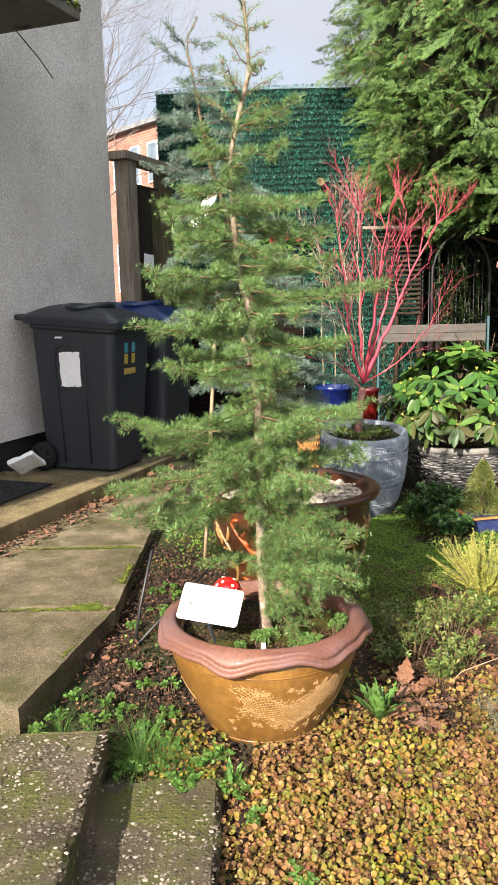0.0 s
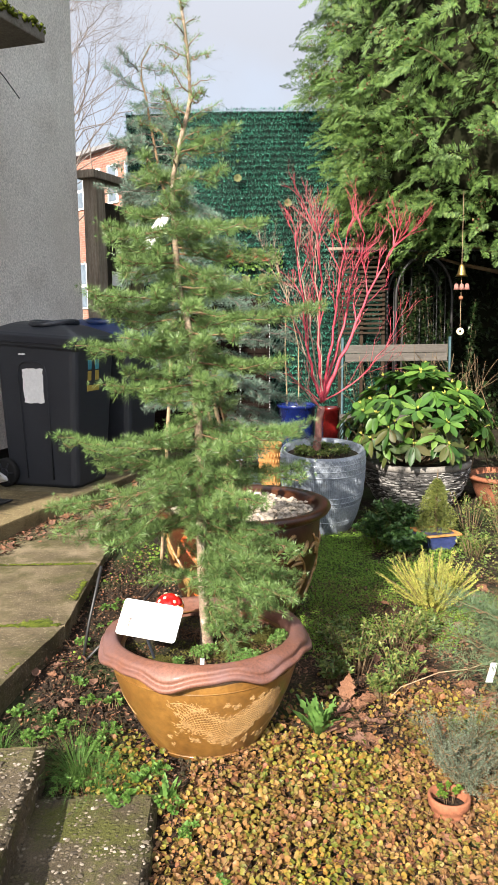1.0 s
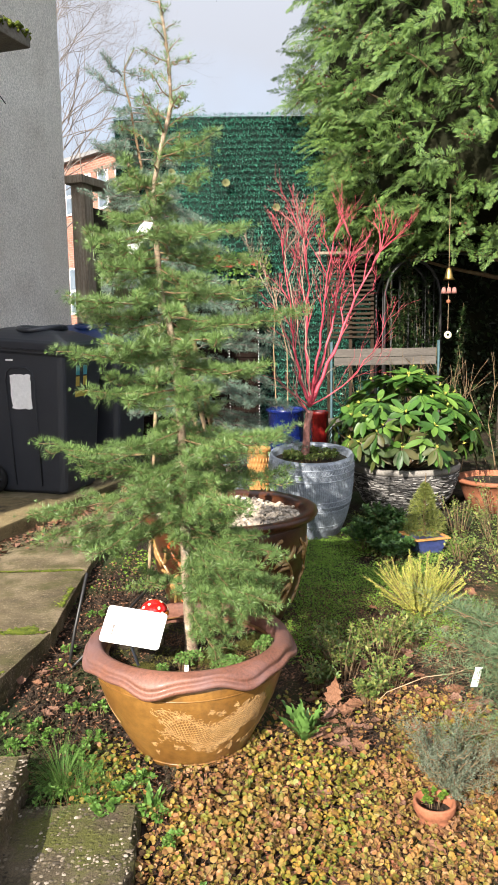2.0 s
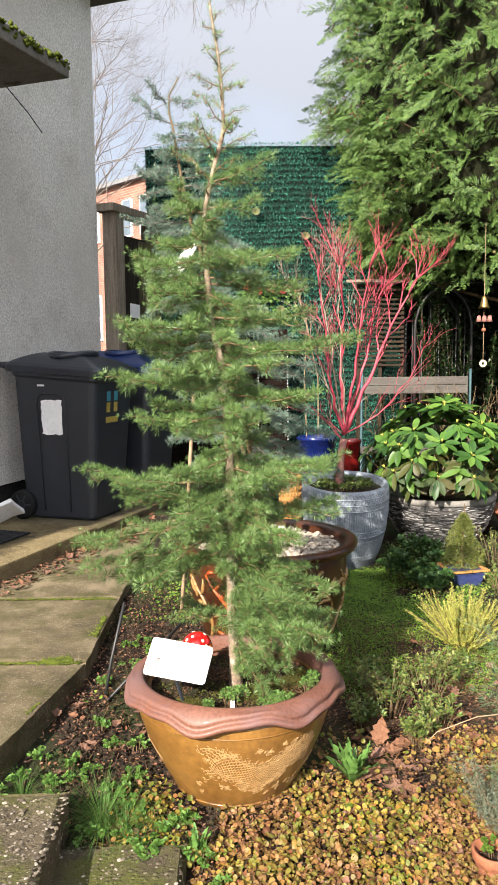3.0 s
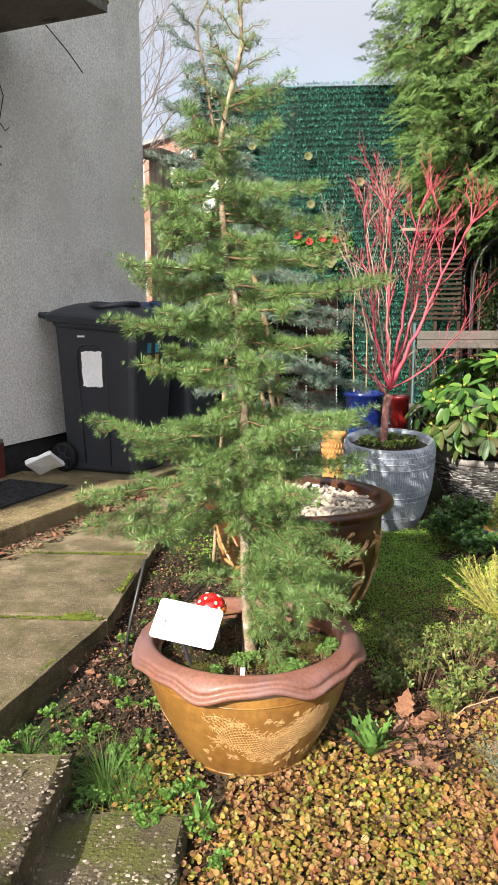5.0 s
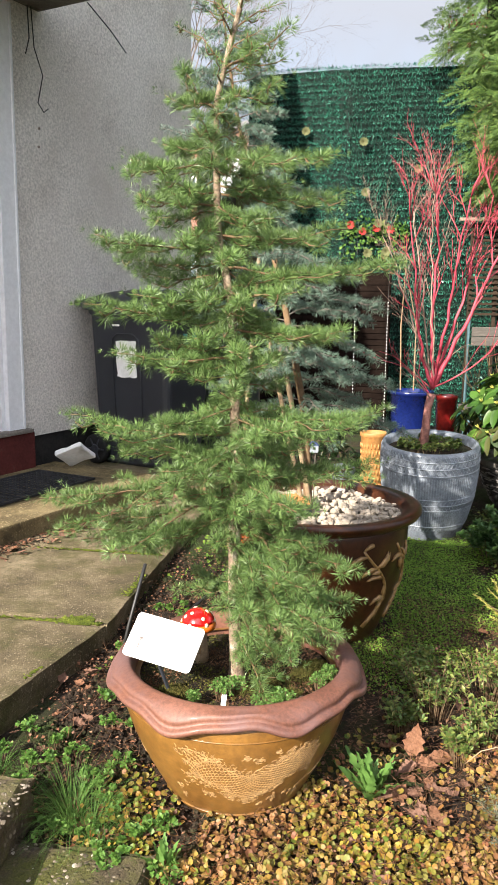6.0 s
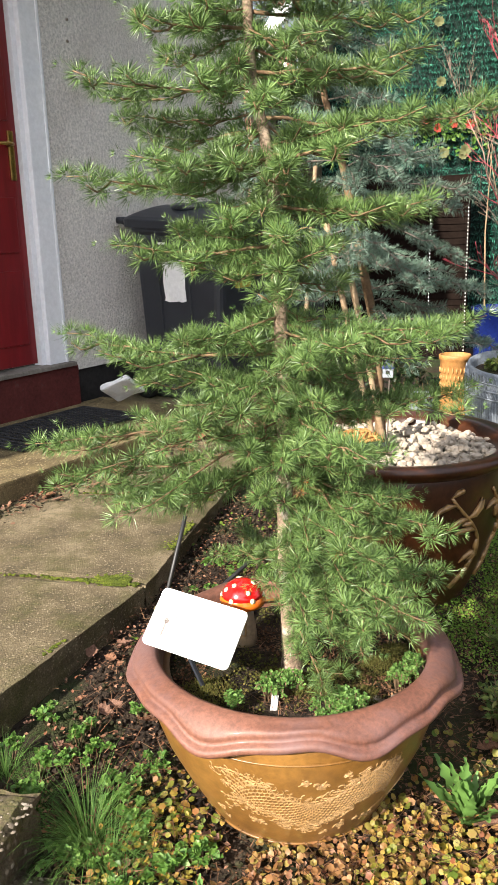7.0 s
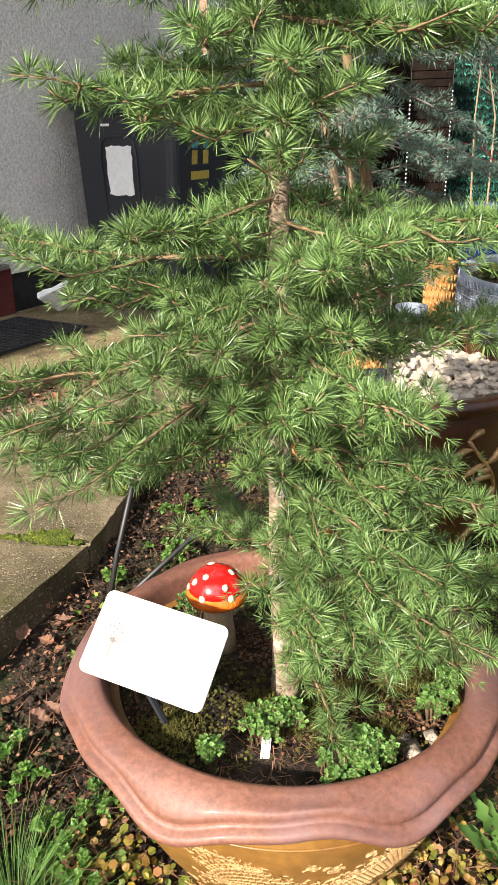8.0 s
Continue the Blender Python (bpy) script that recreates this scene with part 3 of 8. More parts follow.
# ---- house ----
def make_house():
    wall = thing("wall_house", HOUSE, "grey roughcast rendered house wall", "wall", kind="structure")
    # u0: unseen end and return wall, placed to set the platform's shadow edge
    u0, u1, top, th = -1.9, 6.4, 4.53, 0.3
    d0, d1, dz = 3.44, 4.385, 3.12
    n0, n1 = WALL_N - th, WALL_N
    for lo, hi in (((n0, d1, 0.443), (n1, u1, top)), ((n0, u0, 0.443), (n1, d0, top)), ((n0, d0, dz), (n1, d1, top)), ((n0 - 4, u1 - th, 0.443), (n0, u1, top)), ((n0 - 4, u0, 0.443), (n0, u0 + th, top))):
        part("wall_section", Geo().box(lo, hi), M["render"], wall)
    p = Geo()
    p.box((n0, d1, -0.1), (n1 - 0.02, u1 - 0.01, 0.443))
    p.box((n0, u0, -0.1), (n1 - 0.02, d0, 0.443))
    part("plinth", p, M["plinth"], wall, "black painted plinth", bevel=0.008)
    r = Geo()
    r.box((n0 - 4, u0, top), (n1 + 0.22, u1 + 0.3, top + 0.14))
    part("eaves", r, M["concrete"], wall)
    # door with its frame and sill
    door = thing("door_1", HOUSE, "dark red panelled front door with brass handle in white frame", "door", kind="structure")
    f = Geo()
    fw = 0.15
    f.box((n1 - 0.1, d1 - fw, 0.49), (n1 + 0.012, d1, dz))
    f.box((n1 - 0.1, d0, 0.49), (n1 + 0.012, d0 + fw, dz))
    f.box((n1 - 0.1, d0 + fw, dz - fw), (n1 + 0.012, d1 - fw, dz))
    fr = part("door_frame", f, M["white"], door, "white painted frame", bevel=0.006)
    t = Geo()
    t.box((n1 - 0.085, d1 - fw - 0.035, 0.5), (n1 - 0.02, d1 - fw, dz - fw))
    t.box((n1 + 0.012, d1 - 0.03, 0.49), (n1 + 0.02, d1 - 0.01, dz))
    part("inner_stop", t, M["white"], fr, bevel=0.004)
    leaf = Geo()
    a, b = d0 + fw, d1 - fw - 0.035
    leaf.box((n1 - 0.1, a, 0.52), (n1 - 0.055, b, 2.66))
    part("transom", Geo().box((n1 - 0.1, a, 2.665), (n1 - 0.05, b, dz - fw)), M["white"], door, "white panel over the door", bevel=0.004)
    lf = part("door_leaf", leaf, M["redpaint"], door, "dark red woodgrain door leaf", bevel=0.003)
    for lo, hi in ((0.64, 1.06), (1.16, 1.46), (1.86, 2.54)):
        for c in (0.27, 0.73):
            w = (b - a) * 0.36
            m = a + (b - a) * c
            q = moved(box_bm(0.012, w, hi - lo, 0.005), Matrix.Translation((n1 - 0.052, m, (lo + hi) / 2)))
            part("door_panel", q, M["redpaint"], lf)
    part("door_handle", moved(box_bm(0.012, 0.038, 0.26, 0.005), Matrix.Translation((n1 - 0.048, b - 0.05, 1.68))), M["brass"], lf, "worn brass lever handle")
    h = Geo()
    h.tube([(n1 - 0.045, b - 0.075, 1.735), (n1 + 0.0, b - 0.075, 1.735), (n1 + 0.004, b - 0.1, 1.737), (n1 + 0.004, b - 0.2, 1.733)], [0.011, 0.01, 0.011, 0.008], 10)
    part("door_lever", h, M["brass"], lf, "brass lever", smooth=True)
    s = moved(box_bm(0.16, d1 - d0 + 0.04, 0.025, 0.006), Matrix.Translation((n1 - 0.02, (d0 + d1) / 2, 0.495)))
    part("threshold", s, M["concrete"], door, "worn pale threshold strip")
    s = moved(box_bm(0.2, d1 - d0 + 0.1, 0.27, 0.012), Matrix.Translation((n1 - 0.06, (d0 + d1) / 2, 0.35)))
    part("door_sill", s, M["sillred"], door, "worn red painted sill")
    # canopy slab over the door
    c = thing("canopy", HOUSE, "flat concrete door canopy with mossy edge", "canopy", kind="structure")
    cz, c1, cn = 3.14, 4.63, WALL_N + 0.86
    part("canopy_slab", moved(box_bm(0.86, 1.75, 0.1, 0.012), Matrix.Translation((WALL_N + 0.43, c1 - 0.875, cz + 0.05))), M["concrete"], c)
    mg = Geo()
    k = 700
    uu = rng.uniform(c1 - 1.72, c1, k)
    pos = np.stack([np.full(k, cn) + rng.uniform(-0.09, 0.012, k), uu, cz + 0.1 + rng.uniform(-0.05, 0.008, k)], -1)
    side = rng.random(k) < 0.3
    pos[side, 0] = rng.uniform(WALL_N, cn, side.sum())
    pos[side, 1] = c1 + rng.uniform(-0.05, 0.012, side.sum())
    for q in pos:
        s = rnd.uniform(0.012, 0.03)
        mg.add([tuple(q + np.array(o) * s * np.array([rnd.uniform(.7, 1.3) for _ in range(3)])) for o in ((1, 0, 0), (-1, 0, 0), (0, 1, 0), (0, -1, 0), (0, 0, .8), (0, 0, -.8))],
               [(0, 2, 4), (2, 1, 4), (1, 3, 4), (3, 0, 4), (2, 0, 5), (1, 2, 5), (3, 1, 5), (0, 3, 5)])
    part("moss_edge", mg, M["moss"], c, "clumps of green moss", smooth=True)


make_house()


# ---- platform before the door, path, steps ----
def make_platform():
    p = thing("door_platform", HOUSE, "pebbly concrete platform before the door", "step", kind="structure")
    g = moved(box_bm(0.94, 6.5, 0.32, 0.012), Matrix.Translation((WALL_N + 0.47, 4.66 - 3.25, 0.08)))
    part("platform_slab", g, M["step"], p)
    g = moved(box_bm(0.92, 1.95, 0.3, 0.012), Matrix.Translation((WALL_N + 0.45, 4.66 + 0.978, 0.065)))
    part("bin_slab", g, M["slab"], p)


make_platform()


def slab_form(x0, x1, y0, y1, top, th, material, parent, name="paving_slab", turn=0.0, wear=0.004, cuts=22, lean=0.0):
    """A paving slab with worn, chipped edges and an uneven face."""
    bm = box_bm(x1 - x0, y1 - y0, th)
    bmesh.ops.subdivide_edges(bm, edges=bm.edges[:], cuts=cuts, use_grid_fill=True)
    hx, hy, hz = (x1 - x0) / 2, (y1 - y0) / 2, th / 2
    seed = rnd.uniform(0, 50)
    for v in bm.verts:
        p = v.co.copy()
        edge = min(hx - abs(p.x), hy - abs(p.y))
        n1, n2 = noise.noise((p.x * 9 + seed, p.y * 9, p.z * 9)), noise.noise((p.x * 34, p.y * 34 + seed, p.z * 34))
        if p.z > hz - 0.001:
            v.co.z += wear * (0.6 * n1 + 0.5 * n2) - (wear * 2.2 * (1 + n1) if edge < 0.004 else 0)
        if edge < 0.004:
            k = 1 - wear * (1.0 + 0.7 * n1 + 1.2 * n2) / max(hx, hy)
            v.co.x *= k
            v.co.y *= k
    m = Matrix.Translation(((x0 + x1) / 2, (y0 + y1) / 2, top - th / 2)) @ pose(0, 0, 0, rnd.uniform(-0.25, 0.25), rnd.uniform(-0.25, 0.25), rnd.uniform(-0.2, 0.2) + turn)
    if lean:
        m = Matrix(((1, lean, 0, -lean * y1), (0, 1, 0, 0), (0, 0, 1, 0), (0, 0, 0, 1))) @ m
    return part(name, moved(bm, m), material, parent, smooth=False)


path = thing("garden_path", Matrix(), "weathered buff paving slabs with mossy joints", "path", kind="structure")
for y0, y1 in ((2.33, 3.15), (3.16, 4.0), (4.01, 4.87), (4.88, 5.74), (5.75, 6.6), (6.61, 7.5), (7.51, 8.4), (8.41, 9.3)):
    for x0, x1 in ((-1.5, -0.575), (-2.41, -1.51)) if y0 < 4 else ((-1.5, -0.575),):
        slab_form(x0, x1, y0, y1, 0.145, 0.16, M["slab"], path, lean=0.2 if y0 < 3 else 0.0)
steps = thing("garden_steps", Matrix(), "mossy exposed aggregate step slabs", "steps", kind="structure")
slab_form(-1.5, -0.41, 1.2, 2.17, 0.15, 0.13, M["aggregate"], steps, "upper_step", 2, 0.009, 40)
slab_form(-1.0, -0.075, 1.0, 2.1, 0.04, 0.13, M["aggregate"], steps, "lower_step", 1, 0.009, 40)


# ---- garden boundary behind ----
def make_screen():
    s = thing("hedge_screen", Matrix(), "dark green artificial hedge screening panels", "screen", kind="structure")
    for (xa, ya), (xb, yb), zb, ta, tb in (((-0.895, 8.25), (0.06, 7.75), 1.2, 3.445, 3.345), ((0.06, 7.75), (1.7, 8.0), 0.25, 3.345, 3.4)):
        a, b = Vector((xa, ya, 0)), Vector((xb, yb, 0))
        L = (b - a).length
        d = (b - a).normalized()
        nrm = Vector((d.y, -d.x, 0))
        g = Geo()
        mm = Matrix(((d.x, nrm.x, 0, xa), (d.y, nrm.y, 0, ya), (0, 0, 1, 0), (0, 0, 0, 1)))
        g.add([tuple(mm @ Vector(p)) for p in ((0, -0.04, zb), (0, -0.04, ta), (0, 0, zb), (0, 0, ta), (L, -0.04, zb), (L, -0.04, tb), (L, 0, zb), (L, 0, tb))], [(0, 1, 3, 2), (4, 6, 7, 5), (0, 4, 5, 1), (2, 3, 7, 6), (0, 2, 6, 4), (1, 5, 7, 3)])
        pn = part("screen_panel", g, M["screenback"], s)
        rows = np.linspace(0, 1, int((ta - zb) / 0.055))
        k = int(L / 0.0022)
        u = np.tile(np.linspace(0, L, k), len(rows)) + rng.normal(0, 0.004, k * len(rows))
        N = len(u)
        z = zb + 0.02 + (ta - zb - 0.02 + (tb - ta) * u / L) * np.repeat(rows, k) + 0.012 * np.sin(u * 3) + rng.normal(0, 0.003, N)
        an = rng.uniform(-1.35, 1.35, N)
        dd, nn, uz = np.array(d)[None], np.array(nrm)[None], np.array([0, 0, 1.0])[None]
        way = nn * np.cos(an * 0.8)[:, None] + uz * np.sin(an)[:, None] + dd * rng.normal(0, 0.35, (N, 1))
        p = np.array(a)[None] + u[:, None] * dd + uz * z[:, None] + nn * 0.012
        q = leaves(p, way, rand_dirs(N), rng.uniform(0.025, 0.046, N), rng.uniform(0.004, 0.0075, N), 0.0)
        tagged(part("plastic_leaves", Geo().cards(q), M["screen"], pn), kind="stuff")


make_screen()


def make_gate():
    gt = thing("garden_gate", Matrix(), "tall weathered timber gate frame with dark gate", "gate", kind="structure")
    a, b = Vector((-1.092, 7.35, 0)), Vector((-0.79, 8.06, 0))
    ang = math.degrees(math.atan2(b.y - a.y, b.x - a.x))
    mm = Matrix.Translation(a) @ pose(0, 0, 0, 0, 0, ang)
    L = (b - a).length
    part("gate_post", moved(box_bm(0.14, 0.14, 2.55, 0.008), mm @ Matrix.Translation((0, 0, 1.42))), M["wood"], gt)
    part("gate_post", moved(box_bm(0.14, 0.14, 2.55, 0.008), mm @ Matrix.Translation((L - 0.1, 0, 1.42))), M["mosswood"], gt, "mossy green-brown post")
    part("header_beam", moved(box_bm(L + 0.3, 0.2, 0.07, 0.008), mm @ Matrix.Translation((L / 2, 0, 2.7))), M["wood"], gt)
    leaf = part("gate_leaf", moved(box_bm(L - 0.26, 0.03, 2.2, 0.004), mm @ Matrix.Translation((L / 2 - 0.05, 0.03, 1.4))), M["shadewood"], gt, "gate leaf coloured near black for the shaded opening")
    n = 6
    for i in range(n):
        w = (L - 0.28) / n
        # boards across the opening carry its shade as colour; the rest are mossy
        part("gate_board", moved(box_bm(w - 0.006, 0.02, 2.15, 0.003), mm @ Matrix.Translation((0.09 + w * (i + 0.5), 0.0, 1.4))), M["mosswood"] if i > 3 else M["shadewood"], leaf)
    part("notice", moved(box_bm(0.17, 0.004, 0.13, 0.001), mm @ Matrix.Translation((0.32, -0.015, 1.81)) @ pose(0, 0, 0, 0, 3)), M["paper"], leaf, "small pale paper notice")
    h = Geo().tube([(0.5, -0.012, 1.7), (0.5, -0.03, 1.7), (0.5, -0.03, 1.58), (0.5, -0.012, 1.58)], 0.006, 8).tube([(0.5, -0.03, 1.63), (0.57, -0.035, 1.645)], 0.006, 8)
    part("gate_handle", h, M["palegrey"], leaf, "pale metal gate latch", m=mm)


make_gate()


def make_building():
    b = thing("brick_building", pose(-2.743, 24.5, 0, 0, 0, -48), "distant red brick building with white windows", "building", kind="structure")
    g = Geo().box((-14, 0, 0), (0.8, 6, 6.75))
    part("brick_wall", g, M["brick"], b)
    part("roof_edge", Geo().box((-14.2, -0.2, 6.75), (0.9, 6.2, 6.87)), M["roofmat"], b)
    for z, h in ((1.9, 1.5), (5.1, 1.15)):
        for k in range(-12, 2):
            x = -1.17 + 0.96 * k
            w = part("window", Geo().box((x - 0.26, -0.05, z), (x + 0.26, 0.02, z + h)), M["white"], b)
            for q in (0, 1):
                part("pane", Geo().box((x - 0.2, -0.065, z + 0.06 + q * h / 2), (x + 0.2, -0.045, z + h / 2 - 0.04 + q * h / 2)), M["glass"], w)


make_building()


# ---- main pot ----
POT = (0.04, 2.452)


def make_main_pot():
    pot = thing("planter_pot", Matrix.Translation((*POT, 0.022)), "ochre glazed clay planter with wavy red-brown rim", "planter")
    body = [(0.15, 0.0), (0.174, 0.004), (0.183, 0.015), (0.21, 0.062), (0.245, 0.128), (0.277, 0.198), (0.298, 0.262), (0.307, 0.316), (0.302, 0.336), (0.26, 0.336)]
    part("pot_body", lathe(body, 96), M["ochre"], pot, smooth=True)

    def wave(a, r, z, i):
        w = 0.8 * math.cos(7 * a + 0.4) + 0.35 * math.cos(4 * a + 2.0) + 0.3 * math.cos(14 * a + 1.4)
        out = min(1.0, max(0.0, (r - 0.313) / 0.018))
        return r + 0.007 * w * out, z - 0.0125 * w * out
    rim = [(0.299, 0.34), (0.312, 0.334), (0.326, 0.326), (0.336, 0.325), (0.343, 0.331), (0.3445, 0.338), (0.3405, 0.3435), (0.333, 0.345), (0.3275, 0.3485), (0.3305, 0.3555), (0.3295, 0.363), (0.324, 0.3695), (0.314, 0.374),
           (0.302, 0.379), (0.292, 0.381), (0.284, 0.378), (0.279, 0.369), (0.275, 0.345), (0.27, 0.3)]
    r = part("pot_rim", lathe(rim, 140, wave, False), M["rim"], pot, "red-brown wavy clay rim", smooth=True)
    soil = [(0.274, 0.315), (0.19, 0.322), (0.095, 0.328), (0.002, 0.332)]
    part("potting_soil", lathe(soil[::-1], 40, lambda a, r, z, i: (r, z + 0.006 * noise.noise((r * 30 * math.cos(a), r * 30 * math.sin(a), 1)))), M["soil"], pot, "dark potting soil", smooth=True)
    return pot


make_main_pot()


def make_brown_pot():
    x, y = 0.175, 3.5
    z0 = float(ground_z(x, y)) - 0.01
    pot = thing("glazed_pot", Matrix.Translation((x, y, z0)), "large dark brown glazed pot with tan relief, filled with pale stones", "planter")
    h = 0.58 - z0
    body = [(0.2, 0), (0.235, 0.005), (0.25, 0.03), (0.29, 0.12), (0.33, 0.24), (0.352, 0.36), (0.355, h - 0.07), (0.35, h - 0.05)]
    part("pot_body", lathe(body, 80), M["brownglaze"], pot, smooth=True)
    rim = [(0.35, h - 0.055), (0.37, h - 0.05), (0.395, h - 0.035), (0.405, h - 0.018), (0.4, h - 0.004), (0.385, h), (0.355, h - 0.003), (0.335, h - 0.015), (0.325, h - 0.04), (0.32, h - 0.1)]
    part("pot_rim", lathe(rim, 80), M["brownglaze"], pot, "glossy brown rim", smooth=True)
    part("inner_soil", lathe([(0.002, h - 0.05), (0.2, h - 0.05), (0.33, h - 0.055)], 40), M["soil"], pot)
    return pot, x, y, z0, h


BROWN = make_brown_pot()


def make_patterned_pot():
    x, y = 0.69, 4.85
    z0 = float(ground_z(x, y)) - 0.01
    h = 0.605 - z0
    pot = thing("patterned_pot", Matrix.Translation((x, y, z0 + 0.012)) @ pose(0, 0, 0, 6.5), "tall blue-grey ceramic pot with incised line bands", "planter")
    body = [(0.15, 0), (0.18, 0.005), (0.19, 0.02), (0.223, 0.12), (0.25, 0.24), (0.263, 0.36), (0.263, h - 0.06), (0.259, h - 0.02), (0.254, h), (0.241, h), (0.235, h - 0.02), (0.23, h - 0.08)]
    part("pot_body", lathe(body, 72), M["bluegrey"], pot, smooth=True)
    part("potting_soil", lathe([(0.002, h - 0.03), (0.15, h - 0.035), (0.235, h - 0.05)], 40), M["soil"], pot)
    return pot, x, y, z0, h


PATT = make_patterned_pot()


def make_stone_bowl():
    x, y = 1.36, 5.18
    z0 = float(ground_z(x, y)) - 0.02
    h = 0.474 - z0
    pot = thing("stone_bowl_planter", Matrix.Translation((x, y, z0)), "round grey layered-stone effect bowl planter", "planter")
    body = [(0.2, 0), (0.23, 0.01), (0.28, 0.08), (0.325, 0.17), (0.348, 0.25), (0.352, h - 0.04)]
    part("pot_body", lathe(body, 72), M["slate"], pot, smooth=True)
    rim = [(0.352, h - 0.04), (0.362, h - 0.03), (0.363, h - 0.008), (0.355, h), (0.335, h), (0.328, h - 0.01), (0.32, h - 0.06)]
    part("pot_rim", lathe(rim, 72), M["slaterim"], pot, "pale stone rim", smooth=True)
    part("potting_soil", lathe([(0.002, h - 0.03), (0.15, h - 0.035), (0.325, h - 0.045)], 40), M["soil"], pot)
    return pot, x, y, z0, h


BOWL = make_stone_bowl()


# ---- wheeled bins ----
def make_bin(m, lid_mat, label):
    b = thing("wheelie_bin", m, label, "bin", "wheeled bins by the wall")
    # own axes: x out from the wall (front), y along it; hinge and wheels at the low x end
    H = 1.0

    def ring(z, x0, x1, hw, r=0.05):
        pts = []
        for cx, cy, a0 in ((x1 - r, hw - r, 0), (x0 + r, hw - r, 90), (x0 + r, -hw + r, 180), (x1 - r, -hw + r, 270)):
            for k in range(5):
                a = radians(a0 + 22.5 * k)
                pts.append((cx + r * math.cos(a), cy + r * math.sin(a), z))
        return pts
    g = Geo()
    rings = [ring(0.02, 0.19, 0.77, 0.225), ring(0.0, 0.21, 0.75, 0.21), ring(0.02, 0.19, 0.77, 0.225), ring(0.3, 0.182, 0.79, 0.245), ring(0.93, 0.165, 0.835, 0.283), ring(0.945, 0.15, 0.85, 0.297), ring(H, 0.15, 0.855, 0.3)]
    n = len(rings[0])
    vs = [(a, b, c + 0.07 * (0.88 - a) * (c > 0.9)) for r in rings for a, b, c in r]
    fs = [(i * n + k, i * n + (k + 1) % n, (i + 1) * n + (k + 1) % n, (i + 1) * n + k) for i in range(1, len(rings) - 1) for k in range(n)]
    fs.append(tuple(range(2 * n - 1, n - 1, -1)))
    fs.append(tuple((len(rings) - 1) * n + k for k in range(n)))
    g.add(vs, fs)
    body = part("bin_body", g, M["bin"], b, smooth=False, bevel=0.004)
    # pressed panel on each side, drawn as a raised arch
    for s in (-1, 1):
        arch = [(0.37, 0.06), (0.36, 0.5), (0.355, 0.78), (0.37, 0.84), (0.405, 0.865), (0.53, 0.865), (0.575, 0.84), (0.59, 0.78), (0.59, 0.5), (0.585, 0.06)]
        pts = [(x, s * (0.235 + (z - 0.02) * 0.0555 + 0.001), z) for x, z in arch]
        part("side_rib", Geo().tube(pts, 0.006, 6), M["bin"], body, smooth=True)
    lid = Geo()
    lr = [ring(H - 0.035, 0.1, 0.88, 0.313, 0.06), ring(H + 0.012, 0.1, 0.885, 0.318, 0.06), ring(H + 0.03, 0.12, 0.86, 0.295, 0.06)]
    vs = [p for r in lr for p in r]
    fs = [(i * n + k, i * n + (k + 1) % n, (i + 1) * n + (k + 1) % n, (i + 1) * n + k) for i in range(2) for k in range(n)]
    fs.append(tuple(range(n - 1, -1, -1)))
    # domed top, higher towards the front third
    dome = []
    for j in range(1, 6):
        f = j / 6
        r = ring(H + 0.03 + 0.075 * math.sin(f * 1.5), 0.12 + 0.22 * f, 0.86 - 0.3 * f, 0.295 * (1 - 0.75 * f), 0.05 * (1 - 0.7 * f))
        dome.append(r)
    base = len(vs)
    vs += [p for r in dome for p in r]
    fs += [(2 * n + k, 2 * n + (k + 1) % n, base + (k + 1) % n, base + k) for k in range(n)]
    fs += [(base + i * n + k, base + i * n + (k + 1) % n, base + (i + 1) * n + (k + 1) % n, base + (i + 1) * n + k) for i in range(4) for k in range(n)]
    fs.append(tuple(base + 4 * n + k for k in range(n)))
    # the lid and its rim fall gently towards the front
    lid.add([(a, b, c + 0.07 * (0.88 - a)) for a, b, c in vs], fs)
    lb = part("lid", lid, lid_mat, b, "bin lid", bevel=0.006)
    hp = [(0.5 + 0.15 * math.cos(a), 0.2 * math.sin(a), H + 0.122 + 0.008 * math.cos(2 * a)) for a in np.linspace(0, 2 * math.pi, 25)]
    part("lid_handle", Geo().tube(hp, 0.021, 10, False), lid_mat, lb, smooth=True)
    bar = Geo().tube([(0.045, -0.27, H + 0.06), (0.045, 0.27, H + 0.06)], 0.02, 10)
    for y in (-0.26, -0.09, 0.09, 0.26):
        bar.tube([(0.045, y, H + 0.06), (0.15, y, H + 0.03)], 0.016, 8)
    part("pull_bar", bar, M["bin"], b, smooth=True)
    for y in (-0.27, 0.27):
        w = part("wheel", lathe([(0.02, -0.025), (0.085, -0.027), (0.1, -0.02), (0.1, 0.02), (0.085, 0.027), (0.02, 0.025)], 32), M["rubber"], b, m=Matrix(), smooth=True)
        w.matrix_local = Matrix.Translation((0.205, y, 0.1)) @ pose(0, 0, 0, 90)
        hub = lathe([(0.004, -0.032), (0.03, -0.034), (0.034, -0.026), (0.034, 0.026), (0.03, 0.034), (0.004, 0.032)], 20)
        for k in range(6):
            a = k * math.pi / 3
            part("spoke", Geo().box((0.03, -0.006, -0.03), (0.078, 0.006, 0.03), pose(0, 0, 0, 0, 0, math.degrees(a))), M["bin"], w)
        part("hub", hub, M["bin"], w)
    return b


